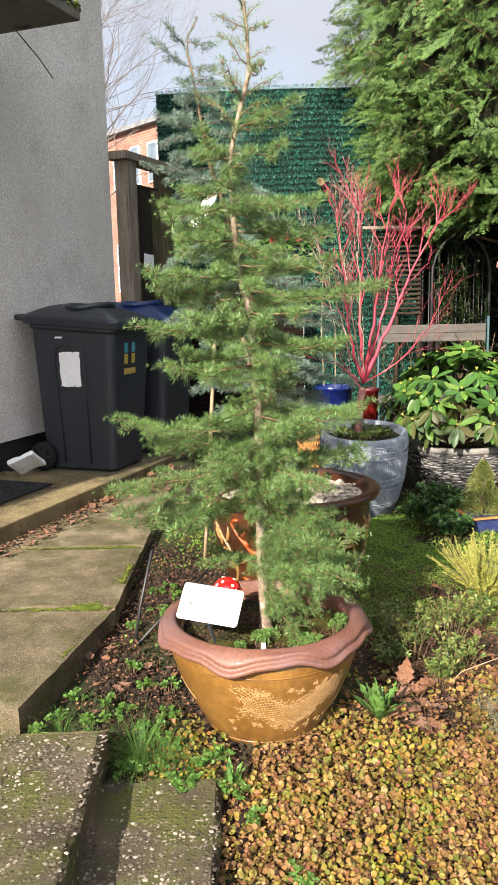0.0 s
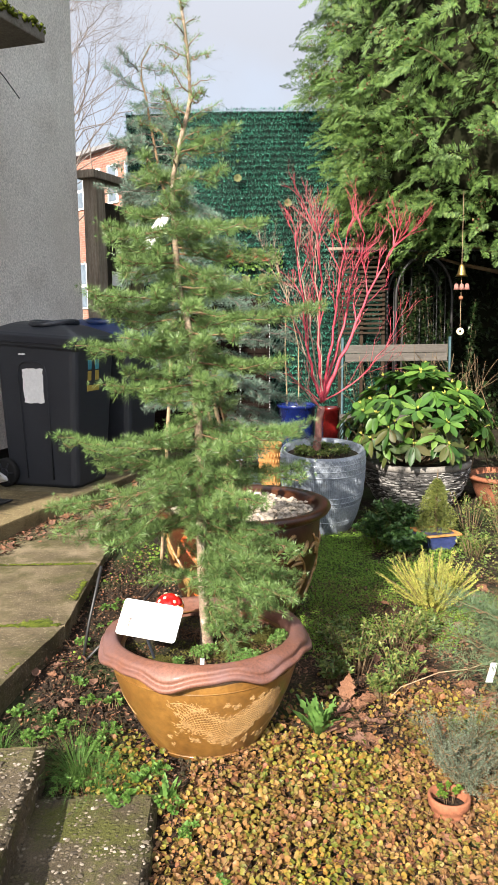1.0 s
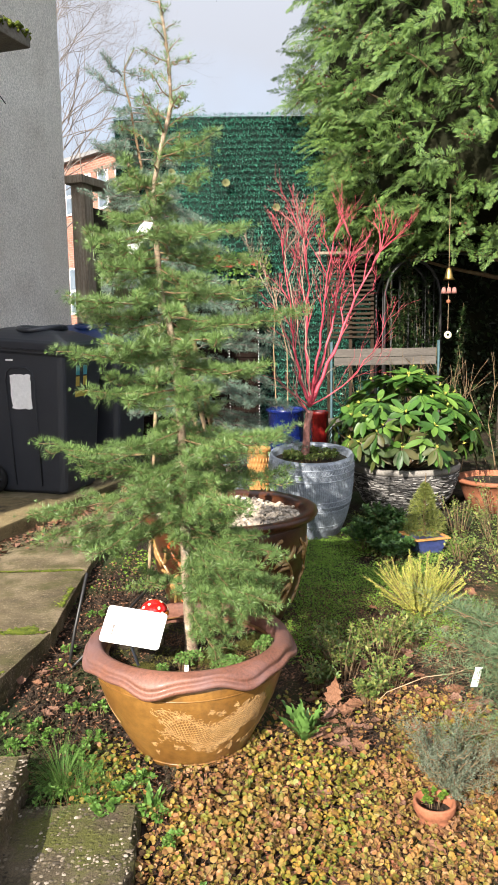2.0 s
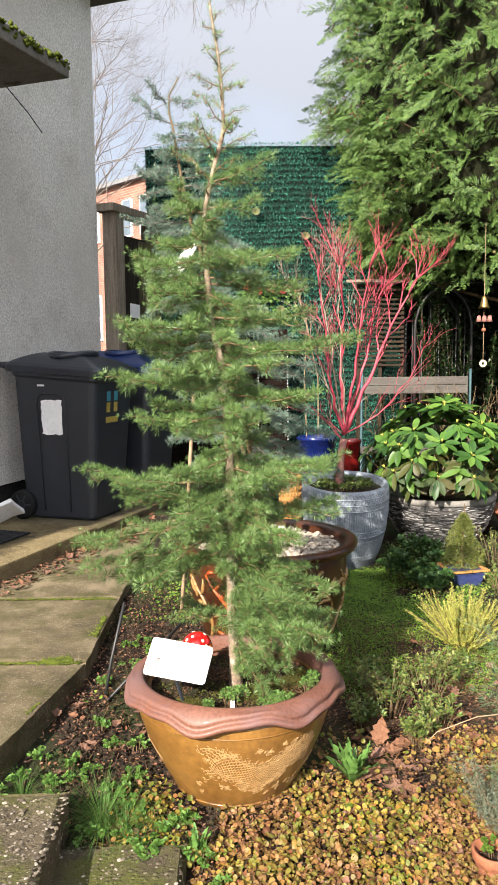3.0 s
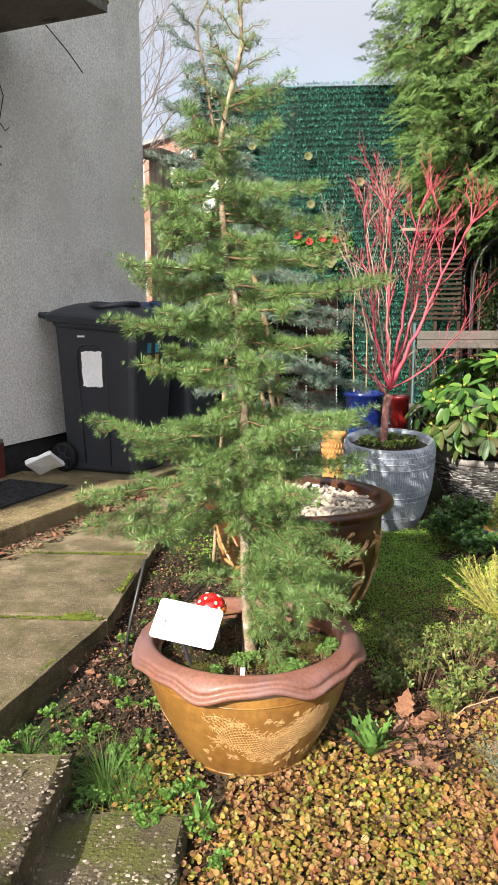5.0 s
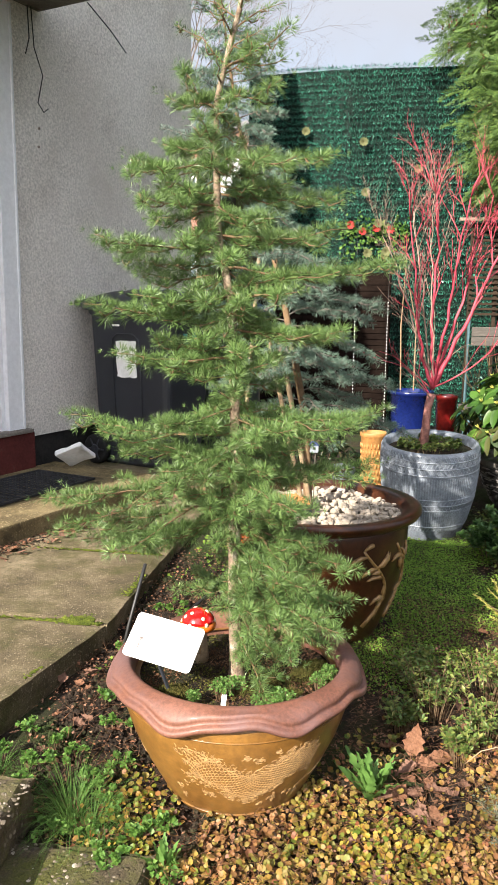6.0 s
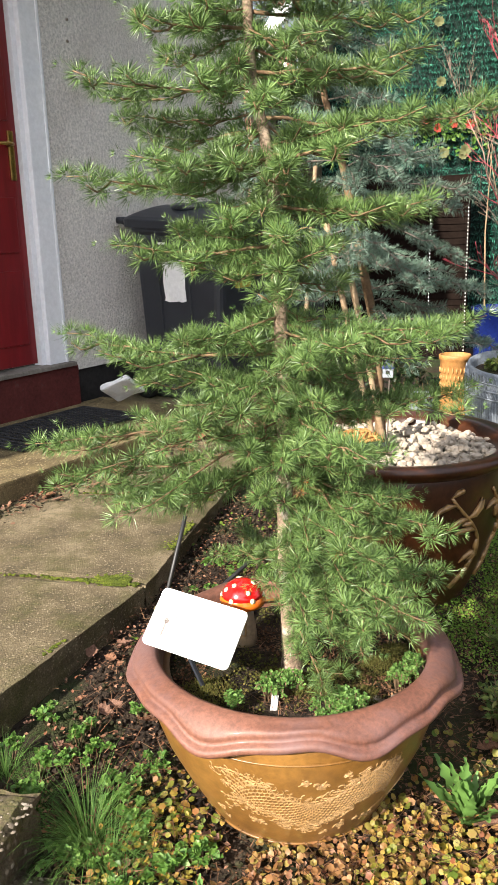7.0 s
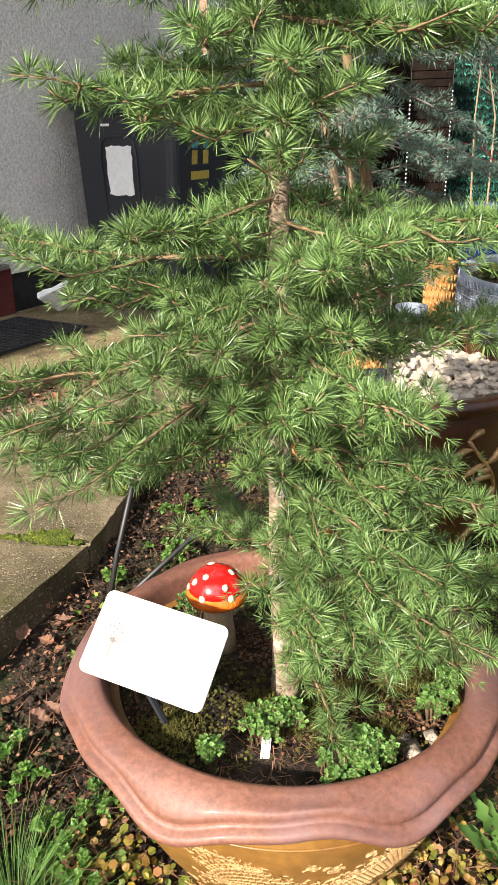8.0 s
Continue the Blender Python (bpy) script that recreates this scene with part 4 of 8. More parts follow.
B1 = HOUSE @ Matrix.Translation((WALL_N + 0.01, 5.125, 0.215)) @ Matrix.Diagonal((1.0, 1.0, 1.055, 1.0))
bin1 = make_bin(B1, M["binlid"], "charcoal plastic wheelie bin with white sticker on its side")
bin2 = make_bin(HOUSE @ Matrix.Translation((WALL_N + 0.05, 5.86, 0.215)) @ Matrix.Diagonal((1.0, 1.0, 1.065, 1.0)), M["bluelid"], "charcoal wheelie bin with navy blue lid")


def torn_sheet(w, h, d):
    """A thin paper rectangle with a torn, uneven edge."""
    r = random.Random(8)
    rim = []
    for (xa, za), (xb, zb) in (((-w, -h), (w, -h)), ((w, -h), (w, h)), ((w, h), (-w, h)), ((-w, h), (-w, -h))):
        for k in range(9):
            f = k / 9
            rim.append(((xa + (xb - xa) * f) / 2 + r.uniform(-0.006, 0.005), (za + (zb - za) * f) / 2 + r.uniform(-0.006, 0.005)))
    n = len(rim)
    vs = [(x, -d, z) for x, z in rim] + [(x, 0, z) for x, z in rim]
    return vs, [tuple(range(n)), tuple(range(2 * n - 1, n - 1, -1))] + [(k, n + k, n + (k + 1) % n, (k + 1) % n) for k in range(n)]


tv, tf = torn_sheet(0.165, 0.232, 0.002)
st_m = Matrix.Translation((0.476, -0.2705, 0.705)) @ pose(0, 0, 0, 3.0)
part("sticker", Geo().add([tuple(st_m @ Vector(p)) for p in tv], tf), M["paper"], bin1, "torn white paper sticker")


# ---- conifers with needles in tufts ----
def blades(p, d, L, w):
    """Needles as slim blades, narrower at the tip."""
    s = unit(np.cross(d, rand_dirs(len(p)))) * w * 0.5
    e = p + d * L
    return np.stack([p - s * 0.8, p + s * 0.8, e + s * 0.3, e - s * 0.3], 1)


def spikes(p, d, L, w):
    """Needles as slim pointed three-cornered blades."""
    s = unit(np.cross(d, rand_dirs(len(p)))) * w * 0.5
    m = p + d * L * 0.35
    return np.stack([m - s, m + s, p + d * L], 1)


def tufts(pos, axis, count, length, width, spread=0.95):
    """Loose bunches of pointed blades round each axis."""
    n = len(pos)
    d = np.repeat(unit(axis), count, 0)
    d = unit(d * rng.uniform(0.3, 1.0, (n * count, 1)) + rand_dirs(n * count) * spread)
    L = rng.uniform(0.65, 1.1, (n * count, 1)) * np.repeat(length, count)[:, None]
    s = unit(np.cross(d, rand_dirs(n * count))) * width * 0.5
    p = np.repeat(pos, count, 0)
    return np.stack([p - s, p + s, p + d * L], 1)


def rosettes(pos, axis, count, length, width, lo=0.35, hi=1.6):
    """Tufts: needles spread evenly round each axis like the spokes of an open umbrella."""
    n = len(pos)
    axis = unit(axis)
    a = unit(np.cross(axis, rand_dirs(n)))
    b = np.cross(axis, a)
    az = np.tile(np.arange(count) * 2.39996, n) + np.repeat(rng.uniform(0, 6.28, n), count) + rng.normal(0, 0.12, n * count)
    th = lo + (hi - lo) * np.tile(((np.arange(count) + 0.5) / count) ** 0.75, n) + rng.normal(0, 0.1, n * count)
    A, X, Y = (np.repeat(q, count, 0) for q in (axis, a, b))
    d = unit(A * np.cos(th)[:, None] + (X * np.cos(az)[:, None] + Y * np.sin(az)[:, None]) * np.sin(th)[:, None])
    L = rng.uniform(0.78, 1.08, (n * count, 1)) * np.repeat(length, count)[:, None]
    return spikes(np.repeat(pos, count, 0), d, L, width)


def curve_points(a, b, sag, k, wob=0.0):
    t = np.linspace(0, 1, k)[:, None]
    p = a[None] * (1 - t) + b[None] * t
    p[:, 2] += (-4 * sag * t * (1 - t))[:, 0]
    if wob:
        p[1:-1] += rng.normal(0, wob, (k - 2, 3))
    return p


def along(q, step, f0=0.0):
    """Places and ways at even steps along a drawn line."""
    seg = np.linalg.norm(np.diff(q, axis=0), axis=1)
    tot = seg.sum()
    cum = np.concatenate([[0], np.cumsum(seg)])
    s = np.arange(f0 * tot, tot, step)
    s = s + rng.uniform(-0.3, 0.3, len(s)) * step
    P = np.stack([np.interp(s, cum, q[:, i]) for i in range(3)], -1)
    D = unit(np.stack([np.interp(s + 0.01, cum, q[:, i]) - np.interp(s - 0.01, cum, q[:, i]) for i in range(3)], -1))
    return P, D


def conifer_branch(parent, base, tip, r0, needle_mat, bark_mat, nlen=0.033, count=70, step=0.025, sag=0.02, twig=0.43, nwidth=0.0018, gap=0.047, bare=0.1, comb=False):
    """A limb with side twigs in a flat spray. Tufts sit on the older wood; the young ends carry single needles.
    comb: needles stand singly all along, as on a fir."""
    L = float(np.linalg.norm(tip - base))
    k = max(5, int(L / 0.04))
    ax = curve_points(base, tip, sag * L / 0.4, k, 0.004)
    g = Geo().tube(ax, [0.58 * r0 * (1 - 0.75 * i / (k - 1)) for i in range(k)], 6)
    lines = [(ax, bare)]
    d = (tip - base) / L
    s = unit(np.cross(d, np.array([0, 0, 1.0])))
    f, flip = 0.24, rnd.choice((-1, 1))
    while f < 0.9 and L > 0.1:
        i = f * (k - 1)
        p = ax[int(i)] * (1 - i % 1) + ax[min(k - 1, int(i) + 1)] * (i % 1)
        tl = L * twig * (1.15 - f) * rnd.uniform(0.6, 1.25)
        e = p + (d * rnd.uniform(0.55, 0.95) + s * flip * rnd.uniform(0.5, 0.95) + np.array([0, 0, rnd.uniform(-0.22, 0.16)])) * tl
        q = curve_points(p, e, 0.012, 5, 0.003)
        lines.append((q, 0.15))
        flip = -flip
        f += gap / L * rnd.uniform(0.7, 1.3)
    br = part("branch", g, bark_mat, parent, smooth=True)
    for q, _ in lines[1:]:
        part("twig", Geo().tube(q, [0.0026, 0.0023, 0.0019, 0.0015, 0.001], 4), bark_mat, br, smooth=True)
    out = []
    for q, f0 in lines:
        if comb:
            P, D = along(q, step, f0)
            P, D = np.repeat(P, count, 0), np.repeat(D, count, 0)
            side = unit(np.cross(D, rand_dirs(len(P)))) + np.array([0, 0, 0.35])
            out.append(spikes(P, unit(D * 0.55 + unit(side)), rng.uniform(0.7, 1.1, (len(P), 1)) * nlen, nwidth))
            continue
        P, D = along(q, step, f0)
        side = unit(np.cross(D, rand_dirs(len(P)))) * 0.55
        out.append(rosettes(P + side * 0.005, side + D * 0.45 + np.array([0, -0.2, 0.6]), count, rng.uniform(0.85, 1.12, len(P)) * nlen, nwidth))
        # the growing end: short needles set singly, then a small brush
        end = q[-1] + unit(q[-1] - q[-2]) * 0.022
        P, D = along(np.array([q[-2], q[-1], end]), 0.0042)
        side = unit(np.cross(D, rand_dirs(len(P))))
        out.append(spikes(P, unit(D * 0.75 + side), rng.uniform(0.55, 0.8, (len(P), 1)) * nlen, nwidth * 0.9))
        out.append(rosettes(end[None], unit(q[-1] - q[-2])[None], 12, np.array([nlen * 0.5]), nwidth * 0.85, 0.1, 0.8))
    part("needles", Geo().tris(np.concatenate(out)), needle_mat, br)
    return br


def trunk_at(pts, z):
    pts = np.asarray(pts)
    return np.array([np.interp(z, pts[:, 2], pts[:, 0]), np.interp(z, pts[:, 2], pts[:, 1]), z])


TRUNK = [(0.048, 2.412, 0.33), (0.046, 2.412, 0.5), (0.04, 2.41, 0.656), (0.034, 2.41, 0.8), (0.037, 2.41, 1.1), (0.031, 2.42, 1.2), (0.024, 2.43, 1.33), (-0.019, 2.45, 1.49), (-0.026, 2.46, 1.58), (-0.03, 2.48, 1.81),
         (0.001, 2.49, 1.94), (0.031, 2.49, 2.045), (0.025, 2.495, 2.165), (0.014, 2.5, 2.261), (-0.002, 2.5, 2.366), (-0.008, 2.5, 2.42)]
# ends of the chief limbs: x, y, z and the height at which each leaves the trunk
BOUGHS = [(-0.41, 2.44, 1.04, 1.01), (-0.266, 2.255, 1.485, 1.47), (-0.31, 2.29, 1.327, 1.33), (-0.255, 2.33, 1.211, 1.2), (-0.22, 2.455, 1.41, 1.4), (-0.18, 2.31, 1.58, 1.57),
          (0.411, 2.64, 1.051, 1.04), (0.355, 2.42, 0.67, 0.78), (-0.222, 2.42, 0.69, 0.83), (0.4, 2.64, 0.91, 0.93), (-0.25, 2.5, 1.69, 1.66), (0.264, 2.58, 1.708, 1.69), (0.304, 2.42, 1.51, 1.5),
          (-0.414, 2.243, 0.86, 0.93), (0.43, 2.52, 1.44, 1.42), (0.16, 2.35, 1.94, 1.9), (-0.12, 2.5, 1.9, 1.8), (0.25, 2.25, 0.55, 0.68), (0.22, 2.34, 0.46, 0.6), (0.08, 2.37, 0.41, 0.52),
          (-0.36, 2.38, 0.72, 0.8), (-0.24, 2.34, 0.73, 0.8), (-0.4, 2.32, 0.78, 0.85), (0.27, 2.39, 0.74, 0.78), (0.21, 2.32, 0.63, 0.7), (0.2, 2.43, 0.4, 0.5),
          (-0.1, 2.2, 0.92, 0.95), (0.22, 2.16, 0.88, 0.92), (-0.33, 2.62, 0.94, 0.98), (0.31, 2.48, 1.05, 1.06), (0.3, 2.4, 1.27, 1.27), (0.28, 2.62, 1.62, 1.6), (0.2, 2.3, 1.36, 1.36), (-0.17, 2.24, 1.35, 1.35),
          (0.29, 2.3, 0.5, 0.66), (0.3, 2.36, 0.6, 0.72), (0.14, 2.27, 0.39, 0.5)]


def make_main_tree():
    t = thing("conifer_tree", Matrix(), "young green cedar tree with tufted needles in a pot", "tree")
    g = Geo()
    k = 64
    zz = np.linspace(TRUNK[0][2], TRUNK[-1][2], k)
    pts = [trunk_at(TRUNK, z) + np.array([math.sin(z * 9) * 0.003, math.cos(z * 7) * 0.003, 0]) for z in zz]
    rr = [0.0195 * (1 - 0.88 * (i / (k - 1)) ** 0.85) + 0.0016 * rnd.random() for i in range(k)]
    rr[0], rr[1] = 0.027, 0.023
    g.tube(pts, rr, 14)
    part("trunk", g, M["cedarbark"], t, "tan-brown ringed trunk", smooth=True)
    for x, y, z, z0 in BOUGHS:
        conifer_branch(t, trunk_at(TRUNK, z0), np.array([x, y, z]), 0.0065, M["needle"], M["tantwig"])
    rnd.seed(5)
    z, i = 0.58, 0
    while z < 1.84:
        a = i * 2.4 + rnd.uniform(-0.5, 0.5)
        reach = (0.38 * (1 - 0.3 * (z - 0.6) / 1.2) if z < 1.74 else 0.2) * rnd.uniform(0.4, 0.95)
        if z < 0.74 and math.cos(a) < 0.25 and math.sin(a) < 0.5:
            a += 2.2
        if math.sin(a) < -0.75:
            reach *= 0.62
        b = trunk_at(TRUNK, z)
        e = b + np.array([math.cos(a) * reach, math.sin(a) * reach, rnd.uniform(-0.05, 0.04) - 0.1 * max(0, 0.85 - z)])
        conifer_branch(t, b, e, 0.0045, M["needle"], M["tantwig"])
        z += 0.012 if z < 1.05 else 0.0155
        i += 1
    # the open leader, with short rising shoots
    z = 1.86
    while z < 2.38:
        a = i * 2.4
        reach = (0.15 if z < 2.22 else 0.07) * rnd.uniform(0.55, 1.15) * (1 - 0.45 * (z - 1.86) / 0.5)
        b = trunk_at(TRUNK, z)
        conifer_branch(t, b, b + np.array([math.cos(a) * reach, math.sin(a) * reach, reach * rnd.uniform(0.25, 0.75)]), 0.004, M["needle"], M["tantwig"], nlen=0.02, count=6, step=0.006, nwidth=0.0019,
                       sag=-0.02, twig=0.3, gap=0.04, bare=0.05, comb=True)
        z += 0.021
        i += 1
    zz = np.arange(1.84, 2.42, 0.0042)
    P = np.array([trunk_at(TRUNK, q) for q in zz])
    P, D = np.repeat(P, 3, 0), unit(np.cross(rand_dirs(len(P) * 3), np.array([0, 0, 1.0]))) * 0.8 + np.array([0, 0, 0.75])
    part("leader_needles", Geo().cards(blades(P, unit(D), rng.uniform(0.016, 0.026, (len(P), 1)), 0.0017)), M["needle"], t)


make_main_tree()

BLUE_TRUNK = [(0.14, 3.5, 0.52), (0.12, 3.49, 0.9), (0.02, 3.46, 1.4), (-0.09, 3.45, 1.8), (-0.147, 3.45, 1.98), (-0.189, 3.45, 2.227), (-0.203, 3.45, 2.333), (-0.232, 3.45, 2.43), (-0.2, 3.45, 2.48), (-0.176, 3.45, 2.525)]
# longer limbs of its upper half: end and height of leaving
BLUE_LIMBS = [(-0.427, 3.42, 1.965, 1.95), (-0.36, 3.4, 2.16, 2.1), (-0.36, 3.38, 2.44, 2.34), (-0.08, 3.4, 2.33, 2.34), (-0.03, 3.42, 2.28, 2.28), (-0.3, 3.4, 2.5, 2.42), (-0.09, 3.4, 2.41, 2.44), (-0.02, 3.5, 2.2, 2.12)]


def make_blue_tree():
    t = thing("blue_conifer", Matrix(), "slender blue-grey conifer tied to canes in a glazed pot", "tree")
    k = 30
    zz = np.linspace(0.52, 2.525, k)
    part("trunk", Geo().tube([trunk_at(BLUE_TRUNK, z) for z in zz], [0.018 * (1 - 0.85 * i / (k - 1)) for i in range(k)], 10), M["tantwig"], t, smooth=True)
    P = np.repeat(np.array([trunk_at(BLUE_TRUNK, q) for q in np.arange(1.9, 2.525, 0.004)]), 4, 0)
    D = unit(np.cross(rand_dirs(len(P)), np.array([0, 0, 1.0]))) * 0.8 + np.array([0, 0, 0.6])
    part("leader_needles", Geo().cards(blades(P, unit(D), rng.uniform(0.014, 0.024, (len(P), 1)), 0.0024)), M["blueneedle"], t)
    rnd.seed(9)
    for x, y, z, z0 in BLUE_LIMBS:
        conifer_branch(t, trunk_at(BLUE_TRUNK, z0), np.array([x, y, z]), 0.005, M["blueneedle"], M["greytwig"], nlen=0.022, count=8, step=0.0045, nwidth=0.0024, gap=0.035, bare=0.1, sag=0.03, comb=True)
    z, i = 0.95, 0
    while z < 2.3:
        a = i * 2.4 + rnd.uniform(-0.4, 0.4)
        reach = 0.46 * (1 - (z - 0.95) / 1.75) * rnd.uniform(0.5, 1.0) + 0.05
        b = trunk_at(BLUE_TRUNK, z)
        conifer_branch(t, b, b + np.array([math.cos(a) * reach, math.sin(a) * reach, rnd.uniform(-0.16, 0.02) * (1 if z < 1.7 else 0.3)]), 0.0045, M["blueneedle"], M["greytwig"], nlen=0.026, count=9, step=0.0055, nwidth=0.0027, gap=0.03, sag=-0.04,
                       bare=0.1, comb=True)
        z += 0.019
        i += 1


make_blue_tree()


# ---- coral-bark maple ----
def fork(g, p, d, L, r, depth, spread, taper=0.72, up=0.25):
    q = [np.array(p)]
    d = np.array(d)
    k = 4 if r > 0.004 else 2
    for i in range(k):
        d = unit(d + rng.normal(0, 0.09, 3) + np.array([0, 0, up * 0.1]))
        q.append(q[-1] + d * L / k)
    g.tube(q, [r * (1 - 0.3 * i / k) for i in range(k + 1)], 6 if k == 4 else 3)
    if depth == 0:
        return
    m = 2 if rng.random() < 0.6 else 3
    for j in range(m):
        e = unit(d + rand_dirs(1)[0] * spread + np.array([0, 0, up * 0.4]))
        fork(g, q[-1 - (j % 2)] if j else q[-1], e, L * rng.uniform(0.55, 0.85), r * taper * rng.uniform(0.75, 1), depth - 1, spread, taper, up)


def forked_part(name, material, parent, p, d, L, r, depth, spread):
    """A forked shoot: its first length is the part, and each twig beyond is a piece under it."""
    host, todo = None, [(np.array(p), np.array(d), L, r, depth)]
    while todo:
        p, d, L, r, k = todo.pop(0)
        q = [p]
        for i in range(4):
            d = unit(d + rng.normal(0, 0.09, 3) + np.array([0, 0, 0.025]))
            q.append(q[-1] + d * L / 4)
        g = Geo().tube(q, [r * (1 - 0.3 * i / 4) for i in range(5)], 6 if r > 0.004 else 4)
        if host is None:
            host = part(name, g, material, parent, smooth=True)
        else:
            part("twig", g, material, host, smooth=True)
        if k:
            for j in range(2 if rng.random() < 0.6 else 3):
                e = unit(d + rand_dirs(1)[0] * spread + np.array([0, 0, 0.1]))
                todo.append((q[-1 - (j % 2)], e, L * rng.uniform(0.55, 0.85), r * 0.72 * rng.uniform(0.75, 1), k - 1))
    return host


def make_maple():
    pot, x, y, z0, h = PATT
    t = thing("coral_bark_maple", Matrix(), "bare coral-red stemmed maple shrub in patterned pot", "shrub")
    zb = z0 + h - 0.04
    b = np.array([x - 0.04, y - 0.03, zb])
    f = np.array([0.685, 4.82, 0.9])
    part("trunk", Geo().tube([b, b + (f - b) * 0.35, b + (f - b) * 0.7 + np.array([-0.006, 0, 0]), f - np.array([0, 0, 0.03])], [0.03, 0.023, 0.021, 0.024], 12), M["redbase"], t, "pinkish brown base of the stems", smooth=True)
    # stems: (across, up) along each, depth at the end, thickness; the last are thin and faded
    for way, dy, r, mt in ((((-0.04, 0.12), (-0.1, 0.32), (-0.13, 0.55), (-0.18, 0.95)), -0.08, 0.011, 0), (((-0.005, 0.2), (-0.02, 0.5), (0.0, 0.8), (-0.02, 1.12)), 0.08, 0.0125, 0),
                           (((0.03, 0.2), (0.07, 0.5), (0.1, 0.75), (0.16, 1.1)), -0.08, 0.0105, 0), (((0.07, 0.22), (0.16, 0.5), (0.22, 0.75), (0.32, 1.12)), 0.1, 0.0115, 0),
                           (((0.1, 0.2), (0.21, 0.45), (0.32, 0.72), (0.5, 1.02)), 0.0, 0.0145, 0), (((0.12, 0.06), (0.28, 0.18), (0.42, 0.36), (0.52, 0.56)), -0.12, 0.0055, 0),
                           (((-0.05, 0.15), (-0.13, 0.4), (-0.22, 0.62), (-0.33, 0.9)), 0.1, 0.006, 1), (((-0.03, 0.2), (-0.08, 0.5), (-0.12, 0.8), (-0.16, 1.05)), 0.16, 0.006, 1), (((0.0, 0.2), (-0.03, 0.5), (-0.06, 0.8), (-0.05, 1.1)), -0.14, 0.005, 1)):
        g = Geo()
        ctl = np.array([(0.0, 0.0)] + list(way)) * np.array([0.86, 0.9])
        k = 13
        q = np.array([f + np.array([np.interp(u, np.linspace(0, 1, 5), ctl[:, 0]), dy * u, np.interp(u, np.linspace(0, 1, 5), ctl[:, 1])]) for u in np.linspace(0, 1, k)])
        q[1:] += rng.normal(0, 0.006, (k - 1, 3))
        g.tube(q, [r * (1 - 0.72 * i / (k - 1)) for i in range(k)], 8)
        for j in range(4 if r < 0.007 else 6, k):
            w = unit(q[j] - q[j - 1])
            for _ in range(3 if j == k - 1 else 1):
                dd = unit(w * 0.9 + np.array([way[-1][0] * 0.2, 0, 0.28]) + rand_dirs(1)[0] * 0.62)
                fork(g, q[j], dd, rng.uniform(0.1, 0.17), r * (0.34 if j < k - 1 else 0.3), (1 if r < 0.0058 and not mt else 3) if j > 7 else 2, 0.5)
        part("stem", g, M["palestem"] if mt else M["redstem"], t, smooth=True)
    for a in range(5):
        an = rng.uniform(0, 6.28)
        forked_part("side_shoot", M["redstem"] if a % 3 else M["palestem"], t, f - np.array([0, 0, rng.uniform(0, 0.06)]), np.array([math.cos(an), math.sin(an) * 0.7, rng.uniform(0.3, 0.9)]), 0.2, 0.0035, 2, 0.5)


make_maple()


